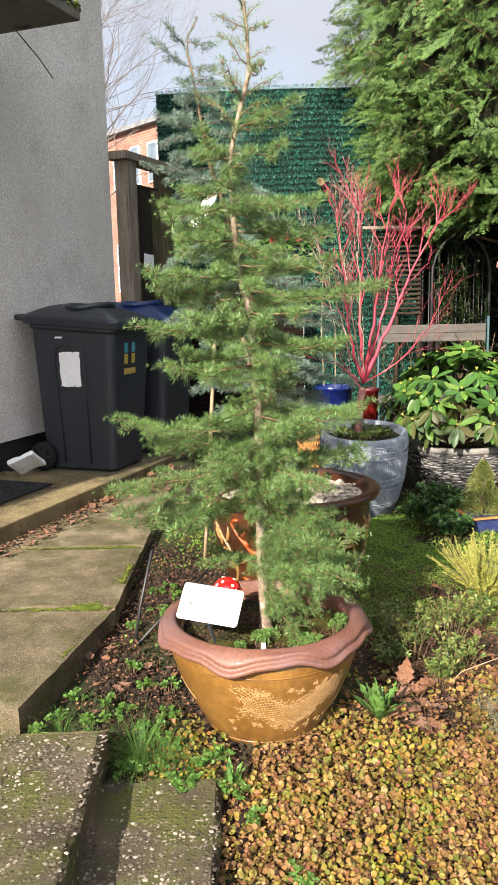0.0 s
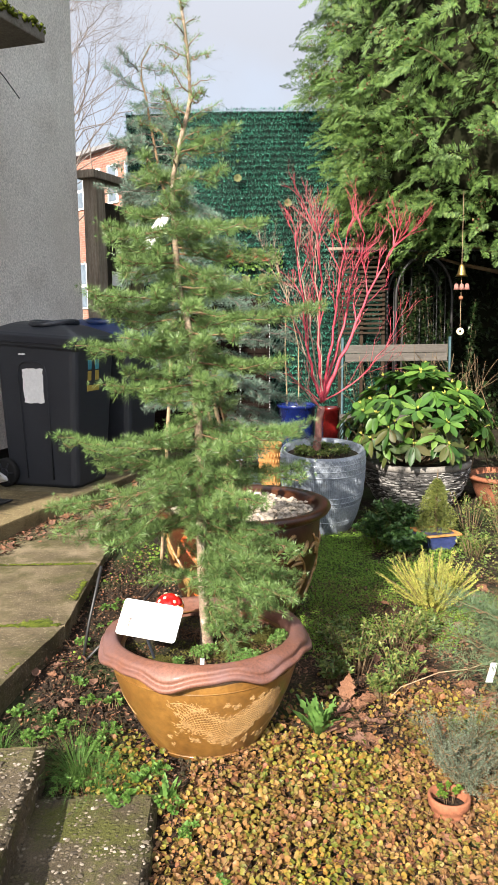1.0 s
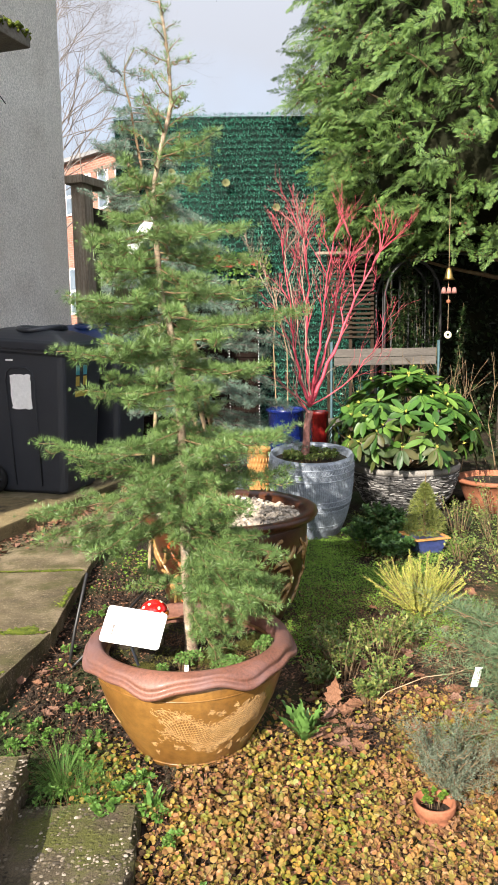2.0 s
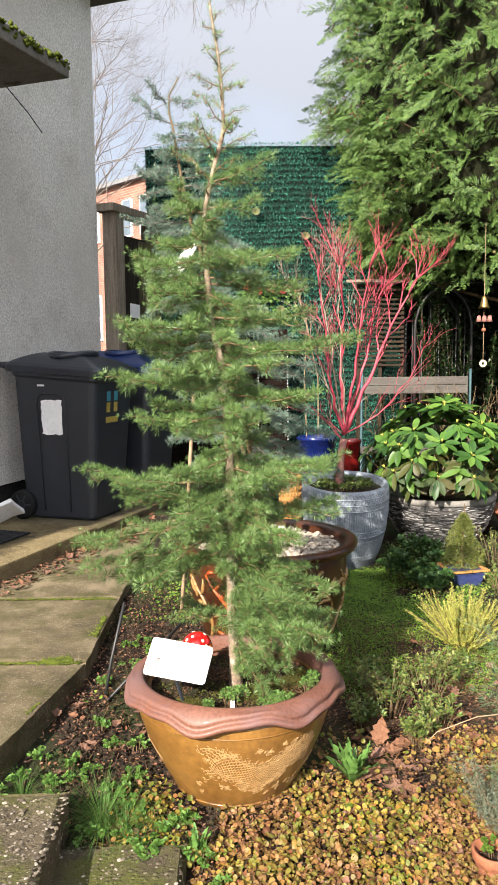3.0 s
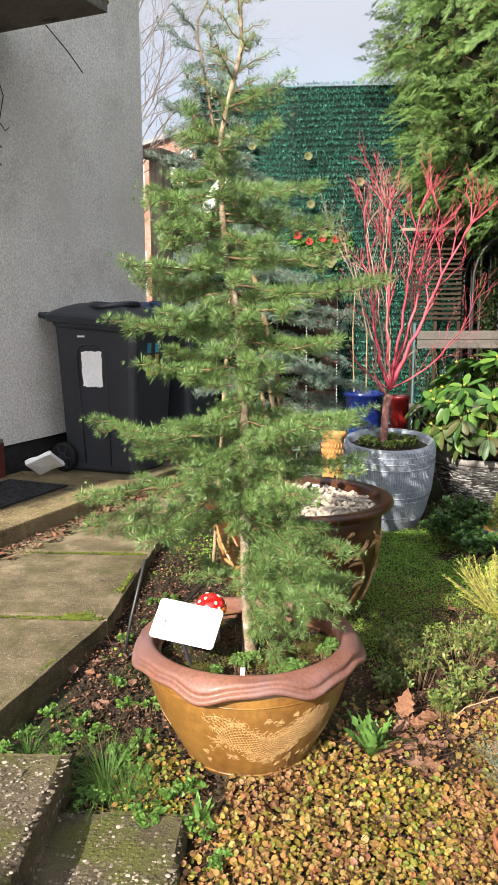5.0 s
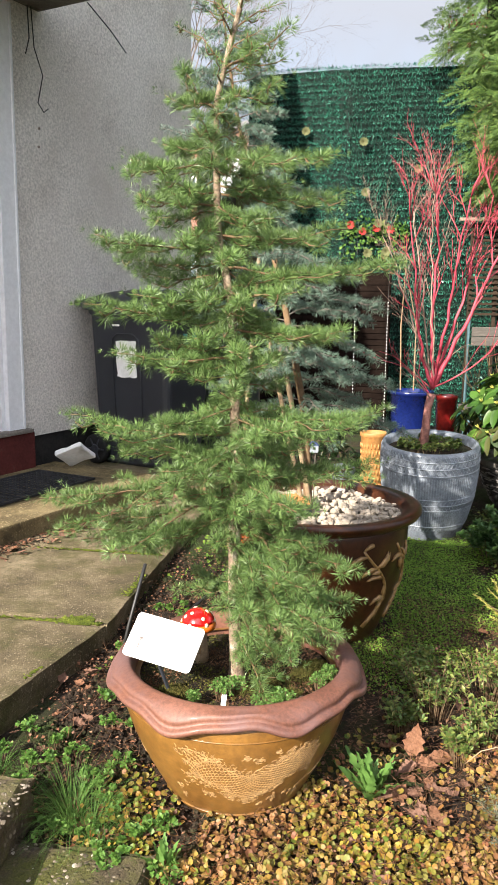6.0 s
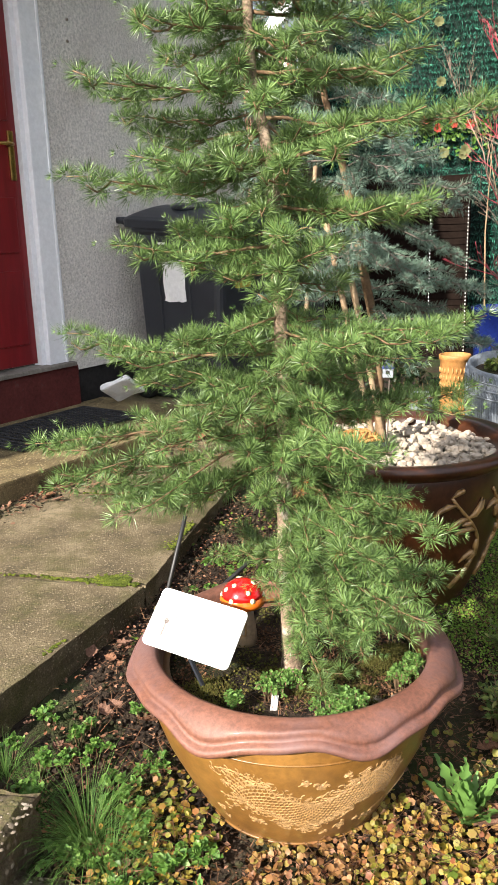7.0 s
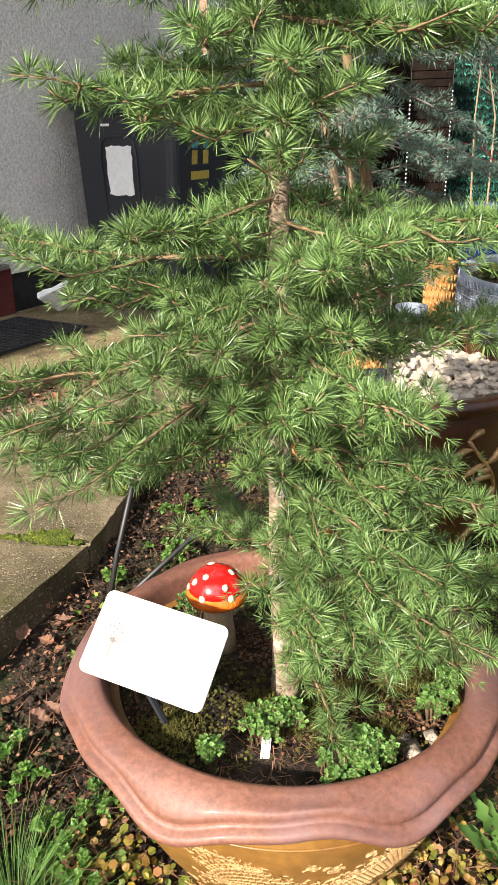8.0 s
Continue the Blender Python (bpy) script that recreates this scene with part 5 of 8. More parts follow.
# ---- rhododendron ----
def make_rhodo():
    pot, x, y, z0, h = BOWL
    t = thing("rhododendron", Matrix(), "glossy green rhododendron bush with yellow buds", "shrub")
    c = np.array([x, y, z0 + h - 0.04])
    fresh, old, buds = [], [], Geo()
    for i in range(122):
        a = rng.uniform(0, 6.28)
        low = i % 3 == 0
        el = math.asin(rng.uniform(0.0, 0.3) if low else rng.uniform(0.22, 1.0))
        rr = 0.47 * rng.uniform(0.78, 1.05)
        e = c + np.array([math.cos(a) * math.cos(el) * rr, math.sin(a) * math.cos(el) * rr, (0.155 if low else 0.17) + math.sin(el) * 0.48 * rng.uniform(0.85, 1.08)])
        if i % 3 == 0:
            part("stem", Geo().tube(curve_points(c + rng.normal(0, 0.03, 3) * np.array([1, 1, 0]), e, 0.03, 5), [0.008, 0.007, 0.006, 0.005, 0.004], 5), M["twig"], t, smooth=True)
        out = unit(e - c - np.array([0, 0, 0.05]) + np.array([0, 0, 0.12]))
        m = rng.integers(6, 10)
        k = rng.uniform(0, 6.28)
        s1 = unit(np.cross(out, np.array([0.1, 0.2, 1.0])))
        s2 = np.cross(out, s1)
        droop = rng.uniform(0.7, 1.5) if low or rng.random() < 0.35 else rng.uniform(0.05, 0.5)
        for j in range(m):
            b = k + j * 6.28 / m + rng.normal(0, 0.15)
            d = s1 * math.cos(b) + s2 * math.sin(b) + out * rng.uniform(0.05, 0.4) + np.array([0, 0, -droop * rng.uniform(0.5, 1)])
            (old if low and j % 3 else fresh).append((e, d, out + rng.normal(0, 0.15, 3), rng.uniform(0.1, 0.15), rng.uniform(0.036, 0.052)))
        for j in range(3):
            d = unit(out + rng.normal(0, 0.4, 3))
            buds.tube([e, e + d * 0.012, e + d * 0.026], [0.003, 0.005, 0.001], 5)
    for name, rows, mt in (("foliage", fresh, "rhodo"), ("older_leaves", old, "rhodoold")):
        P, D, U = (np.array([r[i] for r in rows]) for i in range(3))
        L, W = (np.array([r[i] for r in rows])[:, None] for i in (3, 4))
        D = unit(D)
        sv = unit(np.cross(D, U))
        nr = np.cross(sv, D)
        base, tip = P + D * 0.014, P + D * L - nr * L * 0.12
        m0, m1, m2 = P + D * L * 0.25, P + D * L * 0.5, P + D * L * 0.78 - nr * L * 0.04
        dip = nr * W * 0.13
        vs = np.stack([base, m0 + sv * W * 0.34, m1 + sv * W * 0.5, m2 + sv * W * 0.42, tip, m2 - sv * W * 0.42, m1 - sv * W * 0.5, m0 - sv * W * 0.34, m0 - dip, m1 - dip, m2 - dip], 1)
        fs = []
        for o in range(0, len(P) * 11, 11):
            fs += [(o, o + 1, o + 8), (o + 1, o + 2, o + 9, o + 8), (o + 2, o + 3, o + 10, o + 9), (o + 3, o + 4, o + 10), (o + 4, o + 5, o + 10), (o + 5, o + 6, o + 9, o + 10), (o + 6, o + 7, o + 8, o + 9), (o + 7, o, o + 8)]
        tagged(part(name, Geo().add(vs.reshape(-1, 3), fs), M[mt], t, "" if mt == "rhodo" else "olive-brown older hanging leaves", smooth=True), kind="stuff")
    tagged(part("bud_crop", buds, M["heather"], t, "yellow-green buds", smooth=True), kind="stuff")


make_rhodo()


# ---- large cypress ----
def fern_cards(P, D, N, size):
    """Flat fern-like sprays: a midrib with fingers either side, shorter towards the end."""
    out = []
    D = unit(D)
    S = unit(np.cross(D, N))
    N = np.cross(S, D)

    def finger(b, way, L, w):
        sv = unit(np.cross(way, N + rng.normal(0, 0.3, D.shape)))
        m = b + way * (L * 0.3)[:, None]
        out.append(np.stack([m - sv * w[:, None], m + sv * w[:, None], b + way * L[:, None] - N * (L * 0.12)[:, None]], 1))
    finger(P, D, size, size * 0.03)
    for j in range(6):
        f = 0.02 + 0.145 * j
        b = P + D * (size * f)[:, None] - N * (size * 0.14 * f * f)[:, None]
        for sd in (-1, 1):
            way = unit(D * 1.1 + S * sd * 0.6 + rng.normal(0, 0.1, D.shape) - N * 0.1)
            finger(b, way, size * (0.56 - 0.06 * j) * rng.uniform(0.75, 1.2, len(P)), size * 0.042)
    return np.concatenate(out)


def make_cypress():
    t = thing("cypress_tree", Matrix(), "large spreading green cypress tree with drooping sprays", "tree")
    cx, cy = 2.85, 7.2
    part("trunk", Geo().tube([(cx, cy, 0.1), (cx + 0.03, cy, 1.5), (cx, cy + 0.05, 3.0), (cx, cy, 5.7)], [0.19, 0.16, 0.13, 0.04], 12), M["bark"], t, smooth=True)

    def radius(a, z):
        lump = noise.noise((math.cos(a) * 2.1, math.sin(a) * 2.1, z * 1.15)) * 0.3 + noise.noise((math.cos(a) * 5, math.sin(a) * 5, z * 2.8 + 7)) * 0.16
        return float(np.interp(z, [1.95, 2.3, 2.75, 3.2, 4.6, 5.6, 6.8], [1.35, 1.75, 2.0, 2.12, 2.05, 1.8, 0.9])) * (1 + lump * 0.5)

    P, D, N, S, cones = [], [], [], [], Geo()
    for i in range(3250):
        z = 1.98 + 4.1 * rng.random() ** 1.15
        # most of it on the sunny side towards the garden
        a = rng.uniform(-3.7, -0.7) if i < 2850 else rng.uniform(-0.7, 2.6)
        z = z if i < 2850 else rng.uniform(2.3, 6.2)
        R = radius(a, z) * rng.uniform(0.8, 1.0)
        o = np.array([math.cos(a), math.sin(a), 0.0])
        L = rng.uniform(0.2, 0.4)
        base = np.array([cx, cy, z]) + o * (R - L * 0.7)
        side = unit(np.cross(o, np.array([0, 0, 1.0])))
        way = unit(o + side * rng.normal(0, 0.65) + np.array([0, 0, rng.uniform(-0.4, 1.0)]))
        q = [base]
        for j in range(7):
            way = unit(way + np.array([0, 0, -0.12]))
            q.append(q[-1] + way * L / 7)
        q = np.array(q)
        if i % 40 == 0:
            part("limb", Geo().tube([(cx, cy, z - 0.35), tuple((base + np.array([cx, cy, z - 0.4])) / 2), tuple(base)] + [tuple(p) for p in q[1:5]], [0.026, 0.016, 0.008, 0.005, 0.004, 0.003, 0.002], 5), M["twig"], t, smooth=True)
        face = o * 0.7 + np.array([0, 0, 0.3]) + rng.normal(0, 0.55, 3)
        m = 18 if i < 2850 else 8
        for j in range(m):
            f = 0.12 + 0.86 * j / (m - 1)
            p = q[int(f * 7)] * (1 - f * 7 % 1) + q[min(7, int(f * 7) + 1)] * (f * 7 % 1)
            dd = unit(q[min(7, int(f * 7) + 1)] - q[max(0, int(f * 7) - 1)])
            sv = unit(np.cross(dd, face))
            P.append(p)
            D.append(dd * (0.7 + 0.5 * f) + sv * (-1) ** j * (1.0 - 0.6 * f) + rng.normal(0, 0.14, 3))
            N.append(face + rng.normal(0, 0.22, 3))
            S.append(L * (0.31 - 0.13 * f) * rng.uniform(0.8, 1.15))
        if i < 2850 and i % 9 == 0:
            for _ in range(9):
                blob(cones, q[4] + rng.normal(0, 0.03, 3), (0.0085, 0.0085, 0.0085))
    P, D, N, S = np.array(P), np.array(D), np.array(N), np.array(S)
    tagged(part("crown", Geo().tris(fern_cards(P, D, N, S)), M["cypress"], t, "layered flat green sprays"), kind="stuff")
    tagged(part("cone_crop", cones, M["litter"], t, "small brown cones"), kind="stuff")
    # solid near-black core: the shade between the sprays put into its colour
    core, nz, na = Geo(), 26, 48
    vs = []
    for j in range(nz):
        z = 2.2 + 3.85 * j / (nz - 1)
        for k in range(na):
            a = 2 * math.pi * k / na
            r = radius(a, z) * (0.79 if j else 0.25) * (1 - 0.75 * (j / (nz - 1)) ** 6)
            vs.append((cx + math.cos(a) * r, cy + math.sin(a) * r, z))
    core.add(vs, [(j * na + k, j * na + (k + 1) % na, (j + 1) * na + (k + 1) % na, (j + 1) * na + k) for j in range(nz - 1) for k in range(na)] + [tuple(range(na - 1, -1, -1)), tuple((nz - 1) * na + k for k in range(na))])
    part("dark_core", core, M["cypdark"], t, "near-black core standing for the shade between the sprays")


make_cypress()


# ---- things in and on the pots ----
def make_sign():
    X = Vector((0.186, -0.037, -0.022)).normalized()
    Z = X.cross(Vector((0.016, 0.082, 0.083))).normalized()
    Y = Z.cross(X)
    m = Matrix.Translation((-0.12, 2.2915, 0.49)) @ Matrix((X, Y, Z)).transposed().to_4x4()
    s = thing("plant_sign", m, "white plastic plant sign with small tree drawing", "sign")
    bm = box_bm(0.188, 0.118, 0.004)
    bmesh.ops.bevel(bm, geom=[e for e in bm.edges if abs(e.verts[0].co.z - e.verts[1].co.z) > 0.001], offset=0.011, segments=5, affect='EDGES', profile=0.5)
    part("sign_plate", bm, M["signwhite"], s, bevel=0.0008)
    d = Geo()
    d.box((-0.062, -0.035, 0.0022), (-0.058, -0.005, 0.0026))
    for a in range(9):
        an = math.pi * (0.08 + 0.105 * a)
        d.tube([(-0.06, -0.01, 0.0024), (-0.06 + 0.022 * math.cos(an), -0.006 + 0.026 * math.sin(an), 0.0024)], 0.0007, 4)
    part("tree_drawing", d, M["greyink"], s, "faint grey drawing of a bare tree")
    for i, w in enumerate((0.085, 0.06, 0.075, 0.05)):
        y = 0.035 - i * 0.018
        part("printed_bar", Geo().box((-0.02, y - 0.003, 0.0022), (-0.02 + w, y + 0.001, 0.0024)), M["faintink"], s, "faint printed line")
    k = Geo().tube([(0, -0.05, -0.003), (0, -0.045, -0.03)], 0.004, 6)
    part("peg", k, M["bin"], s, "black plastic peg")
    k = Geo().tube([Vector((0, -0.045, -0.006)), m.inverted() @ Vector((-0.1, 2.3, 0.33))], 0.005, 6)
    part("stake", k, M["bin"], s, "black plastic stake")


def make_toadstool():
    c = thing("toadstool_ornament", Matrix.Translation((-0.078, 2.5, 0.35)), "glossy red toadstool ornament with cream spots", "ornament")
    stem = lathe([(0.03, 0), (0.028, 0.03), (0.024, 0.06), (0.022, 0.085), (0.004, 0.09)], 20)
    part("stem", stem, M["cane"], c, "pale stem with little door", smooth=True)
    part("little_door", moved(box_bm(0.02, 0.006, 0.032, 0.003), Matrix.Translation((0.004, -0.027, 0.045))), M["gold"], c, "tiny yellow door")
    part("door_panel", moved(box_bm(0.012, 0.003, 0.022, 0.001), Matrix.Translation((0.004, -0.0315, 0.045))), M["bark"], c)
    prof = [(0.02, 0.095), (0.038, 0.092), (0.0475, 0.096), (0.0505, 0.103), (0.0495, 0.11), (0.0465, 0.116)]
    part("cap_edge", lathe(prof, 32), M["capedge"], c, "orange cap edge", smooth=True)
    top = [(0.0465, 0.116), (0.044, 0.1235), (0.039, 0.132), (0.032, 0.14), (0.022, 0.1465), (0.01, 0.15), (0.001, 0.151)]
    part("cap", lathe(top, 32), M["capred"], c, "shiny red cap", smooth=True)
    for a, k in [(q * 1.05 + 0.2, 0.1) for q in range(6)] + [(q * 1.57 + 0.6, 2.2) for q in range(4)] + [(q * 2.1, 3.7) for q in range(3)]:
        i0 = int(k)
        f = k - i0
        r, z = top[i0][0] * (1 - f) + top[i0 + 1][0] * f, top[i0][1] * (1 - f) + top[i0 + 1][1] * f
        tilt = math.degrees(math.atan2(top[i0][0] - top[i0 + 1][0], top[i0 + 1][1] - top[i0][1]))
        m = Matrix.Translation((r * math.cos(a), r * math.sin(a), z)) @ pose(0, 0, 0, 0, 90 - tilt, math.degrees(a))
        rr = rnd.uniform(0.006, 0.0085)
        g = Geo()
        blob(g, (0, 0, 0), (rr, rr, 0.0024), 0.03)
        g.v = [np.array([tuple(m @ Vector(q)) for q in v]) for v in g.v]
        part("spot", g, M["cream"], c, smooth=True)


make_sign()
make_toadstool()
tag = thing("plant_tag", Matrix.Translation((0.038, 2.275, 0.335)), "small white plastic plant tag", "tag")
part("tag_strip", moved(box_bm(0.013, 0.0015, 0.036, 0.0006), pose(0, 0, 0.018, -20, 8, 12)), M["signwhite"], tag)


def on_pot(prof, a, z, lift=0.0):
    r = np.interp(z, [p[1] for p in prof], [p[0] for p in prof]) + lift
    return (r * math.cos(a), r * math.sin(a), z)


MAIN_PROF = [(0.174, 0.004), (0.183, 0.015), (0.21, 0.062), (0.245, 0.128), (0.277, 0.198), (0.298, 0.262), (0.307, 0.316)]


def pot_ornament():
    """Scratched band of overlapping scales with curls round it, on the pot's sunny side."""
    host = bpy.data.objects["planter_pot"]
    g = Geo()

    def line(uv, r=0.0014):
        g.tube([on_pot(MAIN_PROF, u, v, 0.0002) for u, v in uv], r, 4, False)
    a0, a1 = radians(-112), radians(-36)

    def mid(s):
        return a0 + (a1 - a0) * s, 0.182 + 0.034 * math.sin(s * 8.2 + 0.5)
    for i in range(58):
        s = 0.1 + 0.9 * i / 58
        u, v = mid(s)
        dv = mid(s + 0.01)[1] - mid(s - 0.01)[1]
        sl = math.atan2(dv, (mid(s + 0.01)[0] - mid(s - 0.01)[0]) * 0.29)
        hw = 0.05 * (1 - 0.45 * s)
        k = 7
        for j in range(k):
            o = (j - (k - 1) / 2 + 0.5 * (i % 2)) / (k / 2) * hw
            c = (u - math.sin(sl) * o / 0.29, v + math.cos(sl) * o)
            line([(c[0] + math.cos(sl + b) * 0.0068 / 0.29, c[1] + math.sin(sl + b) * 0.0068) for b in np.linspace(-1.5, 1.5, 5)], 0.0011)
    for sg in (-1, 1):
        line([(mid(s)[0], mid(s)[1] + sg * (0.044 * (1 - 0.5 * s) + 0.004)) for s in np.linspace(0.05, 1, 50)], 0.0012)
    # curls and wisps all about it
    orn = random.Random(8)
    for q in range(42):
        cu, cv, R, turn = orn.uniform(-116, -34), orn.choice((orn.uniform(0.075, 0.12), orn.uniform(0.225, 0.262), orn.uniform(0.1, 0.24))), orn.uniform(0.006, 0.014), orn.choice((-1, 1))
        if 0.12 < cv < 0.22 and cu > -105:
            continue
        st = orn.uniform(0, 6.28)
        for f in (1.0, 0.6):
            line([(radians(cu) + turn * math.cos(b + st) * R * f * (1 - b / 9) / 0.29, cv + math.sin(b + st) * R * f * (1 - b / 9)) for b in np.linspace(0, 4.6, 10)], 0.0012)
        for k in range(5):
            an, L = st + k * 0.35, R * orn.uniform(1.2, 2.2)
            line([(radians(cu) + turn * math.cos(an + p * 0.5) * L * p / 0.29, cv + math.sin(an + p * 0.5) * L * p) for p in (0.4, 0.7, 1.0)], 0.0011)
    for q in range(420):
        sp = orn.uniform(0.02, 1.0)
        u, v = mid(sp)
        o = orn.choice((-1, 1)) * (0.03 + orn.uniform(0, 0.045)) * (1 - 0.35 * sp)
        if not 0.07 < v + o < 0.262:
            continue
        st, R = orn.uniform(0, 6.28), orn.uniform(0.004, 0.008)
        line([(u + math.cos(st + b) * R / 0.29, v + o + math.sin(st + b) * R) for b in np.linspace(0, orn.uniform(1.5, 3.5), 5)], 0.0011)
    for a1, z1, a2, z2 in ((-164, 0.2, -150, 0.155), (-160, 0.188, -147, 0.15), (-30, 0.12, -20, 0.15)):
        line([(radians(a1 + (a2 - a1) * q), z1 + (z2 - z1) * q) for q in np.linspace(0, 1, 6)], 0.0016)
    part("scratched_ornament", g, M["ochreline"], host, "pale scratched scale and curl ornament")
    b = Geo()
    ring = [on_pot(MAIN_PROF, a, 0.292, 0.001) for a in np.linspace(0, 2 * math.pi, 90)]
    b.tube(ring, 0.0022, 5, False)
    ring = [on_pot(MAIN_PROF, a, 0.03, 0.001) for a in np.linspace(0, 2 * math.pi, 90)]
    b.tube(ring, 0.003, 5, False)
    part("ridge_line", b, M["ochre"], host, smooth=True)


pot_ornament()


def brown_pot_dress():
    pot, x, y, z0, h = BROWN
    prof = [(0.235, 0.005), (0.25, 0.03), (0.29, 0.12), (0.33, 0.24), (0.352, 0.36), (0.355, h - 0.07)]
    rnd.seed(3)
    for base, mt in ((-48, "gold"), (-20, "gold"), (-128, "orangeglaze"), (-150, "gold"), (40, "gold"), (120, "gold")):
        g = Geo()
        stem = [(radians(base) + 0.22 * math.sin(s * 4) , 0.1 + 0.32 * s) for s in np.linspace(0, 1, 14)]
        g.tube([on_pot(prof, u, v, 0.002) for u, v in stem], [0.009 - 0.004 * i / 13 for i in range(14)], 6)
        spray = part("relief_spray", g, M[mt], pot, smooth=True)
        for k in range(12):
            u, v = stem[rnd.randrange(1, 14)]
            an, L = rnd.uniform(0, 6.28), rnd.uniform(0.04, 0.085)
            pts = [on_pot(prof, u + math.cos(an + q * 0.6) * L * q / 0.33, min(h - 0.09, max(0.05, v + math.sin(an + q * 0.6) * L * q)), 0.003) for q in (0, 0.35, 0.7, 1)]
            part("relief_leaf", Geo().tube(pts, [0.003, 0.009, 0.008, 0.002], 6), M[mt], spray, smooth=True)
    bed = Geo()
    for k in range(1400):
        r, a, sz = 0.325 * math.sqrt(rng.random()), rng.uniform(0, 6.28), rng.uniform(0.009, 0.014)
        blob(bed, (r * math.cos(a), r * math.sin(a), h - 0.05 + rng.uniform(-0.006, 0.008) + 0.012 * (1 - r / 0.33)), (sz * 1.2, sz, sz * 0.8), 0.22)
    tagged(part("stone_bed", bed, M["stone"], pot, "pale gravel"), kind="stuff")
    for k in range(290):
        r = 0.315 * math.sqrt(rng.random())
        a = rng.uniform(0, 6.28)
        s = rng.uniform(0.009, 0.016)
        q = Geo()
        blob(q, (0, 0, 0), (s * 1.2, s, s * 0.75), 0.22)
        st = part("stone", q, M["stone"], pot, m=Matrix.Translation((x + r * math.cos(a), y + r * math.sin(a), z0 + h - 0.045 + rng.uniform(0, 0.022) + 0.018 * (1 - r / 0.33))))
        st.matrix_parent_inverse = pot.matrix_world.inverted()
    tray = thing("seed_tray", Matrix.Translation((0.075, 3.37, z0 + h + 0.0)) @ pose(0, 0, 0, 8, 0, 30), "small black plastic tray of orange grit", "tray")
    part("tray_shell", moved(box_bm(0.15, 0.11, 0.04, 0.006), Matrix.Translation((0, 0, 0.0))), M["bin"], tray)
    g = Geo()
    for k in range(330):
        a, b = rng.uniform(-0.068, 0.068), rng.uniform(-0.048, 0.048)
        blob(g, (a, b, 0.022 + 0.022 * (1 - (a / 0.075) ** 2) * (1 - (b / 0.055) ** 2) * rng.random()), (0.006, 0.005, 0.005))
    tagged(part("orange_grit", g, M["orange"], tray), kind="stuff")
    for xa, ya, za, xb, yb, zt in ((0.135, 3.4, 0.53, -0.02, 3.36, 1.25), (0.165, 3.4, 0.53, 0.03, 3.37, 1.2), (-0.255, 4.0, 0.07, -0.14, 4.0, 1.62)):
        c = thing("bamboo_cane", Matrix(), "pale tan bamboo cane standing upright" if za < 0.5 else "pale bamboo cane standing in the glazed pot", "cane", "canes by the pots")
        n = 12
        pts = [(xa + (xb - xa) * i / n, ya + (yb - ya) * i / n, za + (zt - za) * i / n) for i in range(n + 1)]
        part("cane_stick", Geo().tube(pts, [0.009 + (0.0015 if i % 3 == 0 else 0) for i in range(n + 1)], 8), M["cane"], c, smooth=True)
    o = thing("garden_ornament", Matrix.Translation((0.167, 3.367, 0.53)), "tiny pale blue house ornament on a wire stake", "ornament")
    part("wire_stake", Geo().tube([(0, 0, 0), (0.004, 0, 0.27), (0.03, 0.0, 0.36)], 0.002, 6), M["greytwig"], o, smooth=True)
    body = part("house_body", moved(box_bm(0.032, 0.026, 0.03, 0.003), Matrix.Translation((0, -0.004, 0.278))), M["palegrey"], o)
    rf = Geo().add([(-0.02, -0.02, 0.29), (0.02, -0.02, 0.29), (0.02, 0.014, 0.29), (-0.02, 0.014, 0.29), (-0.004, -0.02, 0.316), (-0.004, 0.014, 0.316)], [(3, 2, 1, 0), (0, 1, 4), (2, 3, 5), (1, 2, 5, 4), (3, 0, 4, 5)])
    part("house_roof", rf, M["paleblue"], o, "violet roof", bevel=0.0015)
    part("house_window", moved(box_bm(0.01, 0.002, 0.01, 0.0005), Matrix.Translation((0, -0.0178, 0.28))), M["blackmetal"], body)
    w = thing("cloth_tie", Matrix(), "crumpled white cloth tie on the conifer", "tie")
    bm = box_bm(0.04, 0.022, 0.19, 0.006)
    bmesh.ops.subdivide_edges(bm, edges=bm.edges[:], cuts=6, use_grid_fill=True)
    for v in bm.verts:
        v.co += Vector((noise.noise(v.co * 40), noise.noise(v.co * 37 + Vector((5, 0, 0))), noise.noise(v.co * 30))) * 0.009
    part("cloth", moved(bm, pose(-0.16, 3.32, 1.77, 0, 32, 0)), M["paper"], w, smooth=True)


brown_pot_dress()


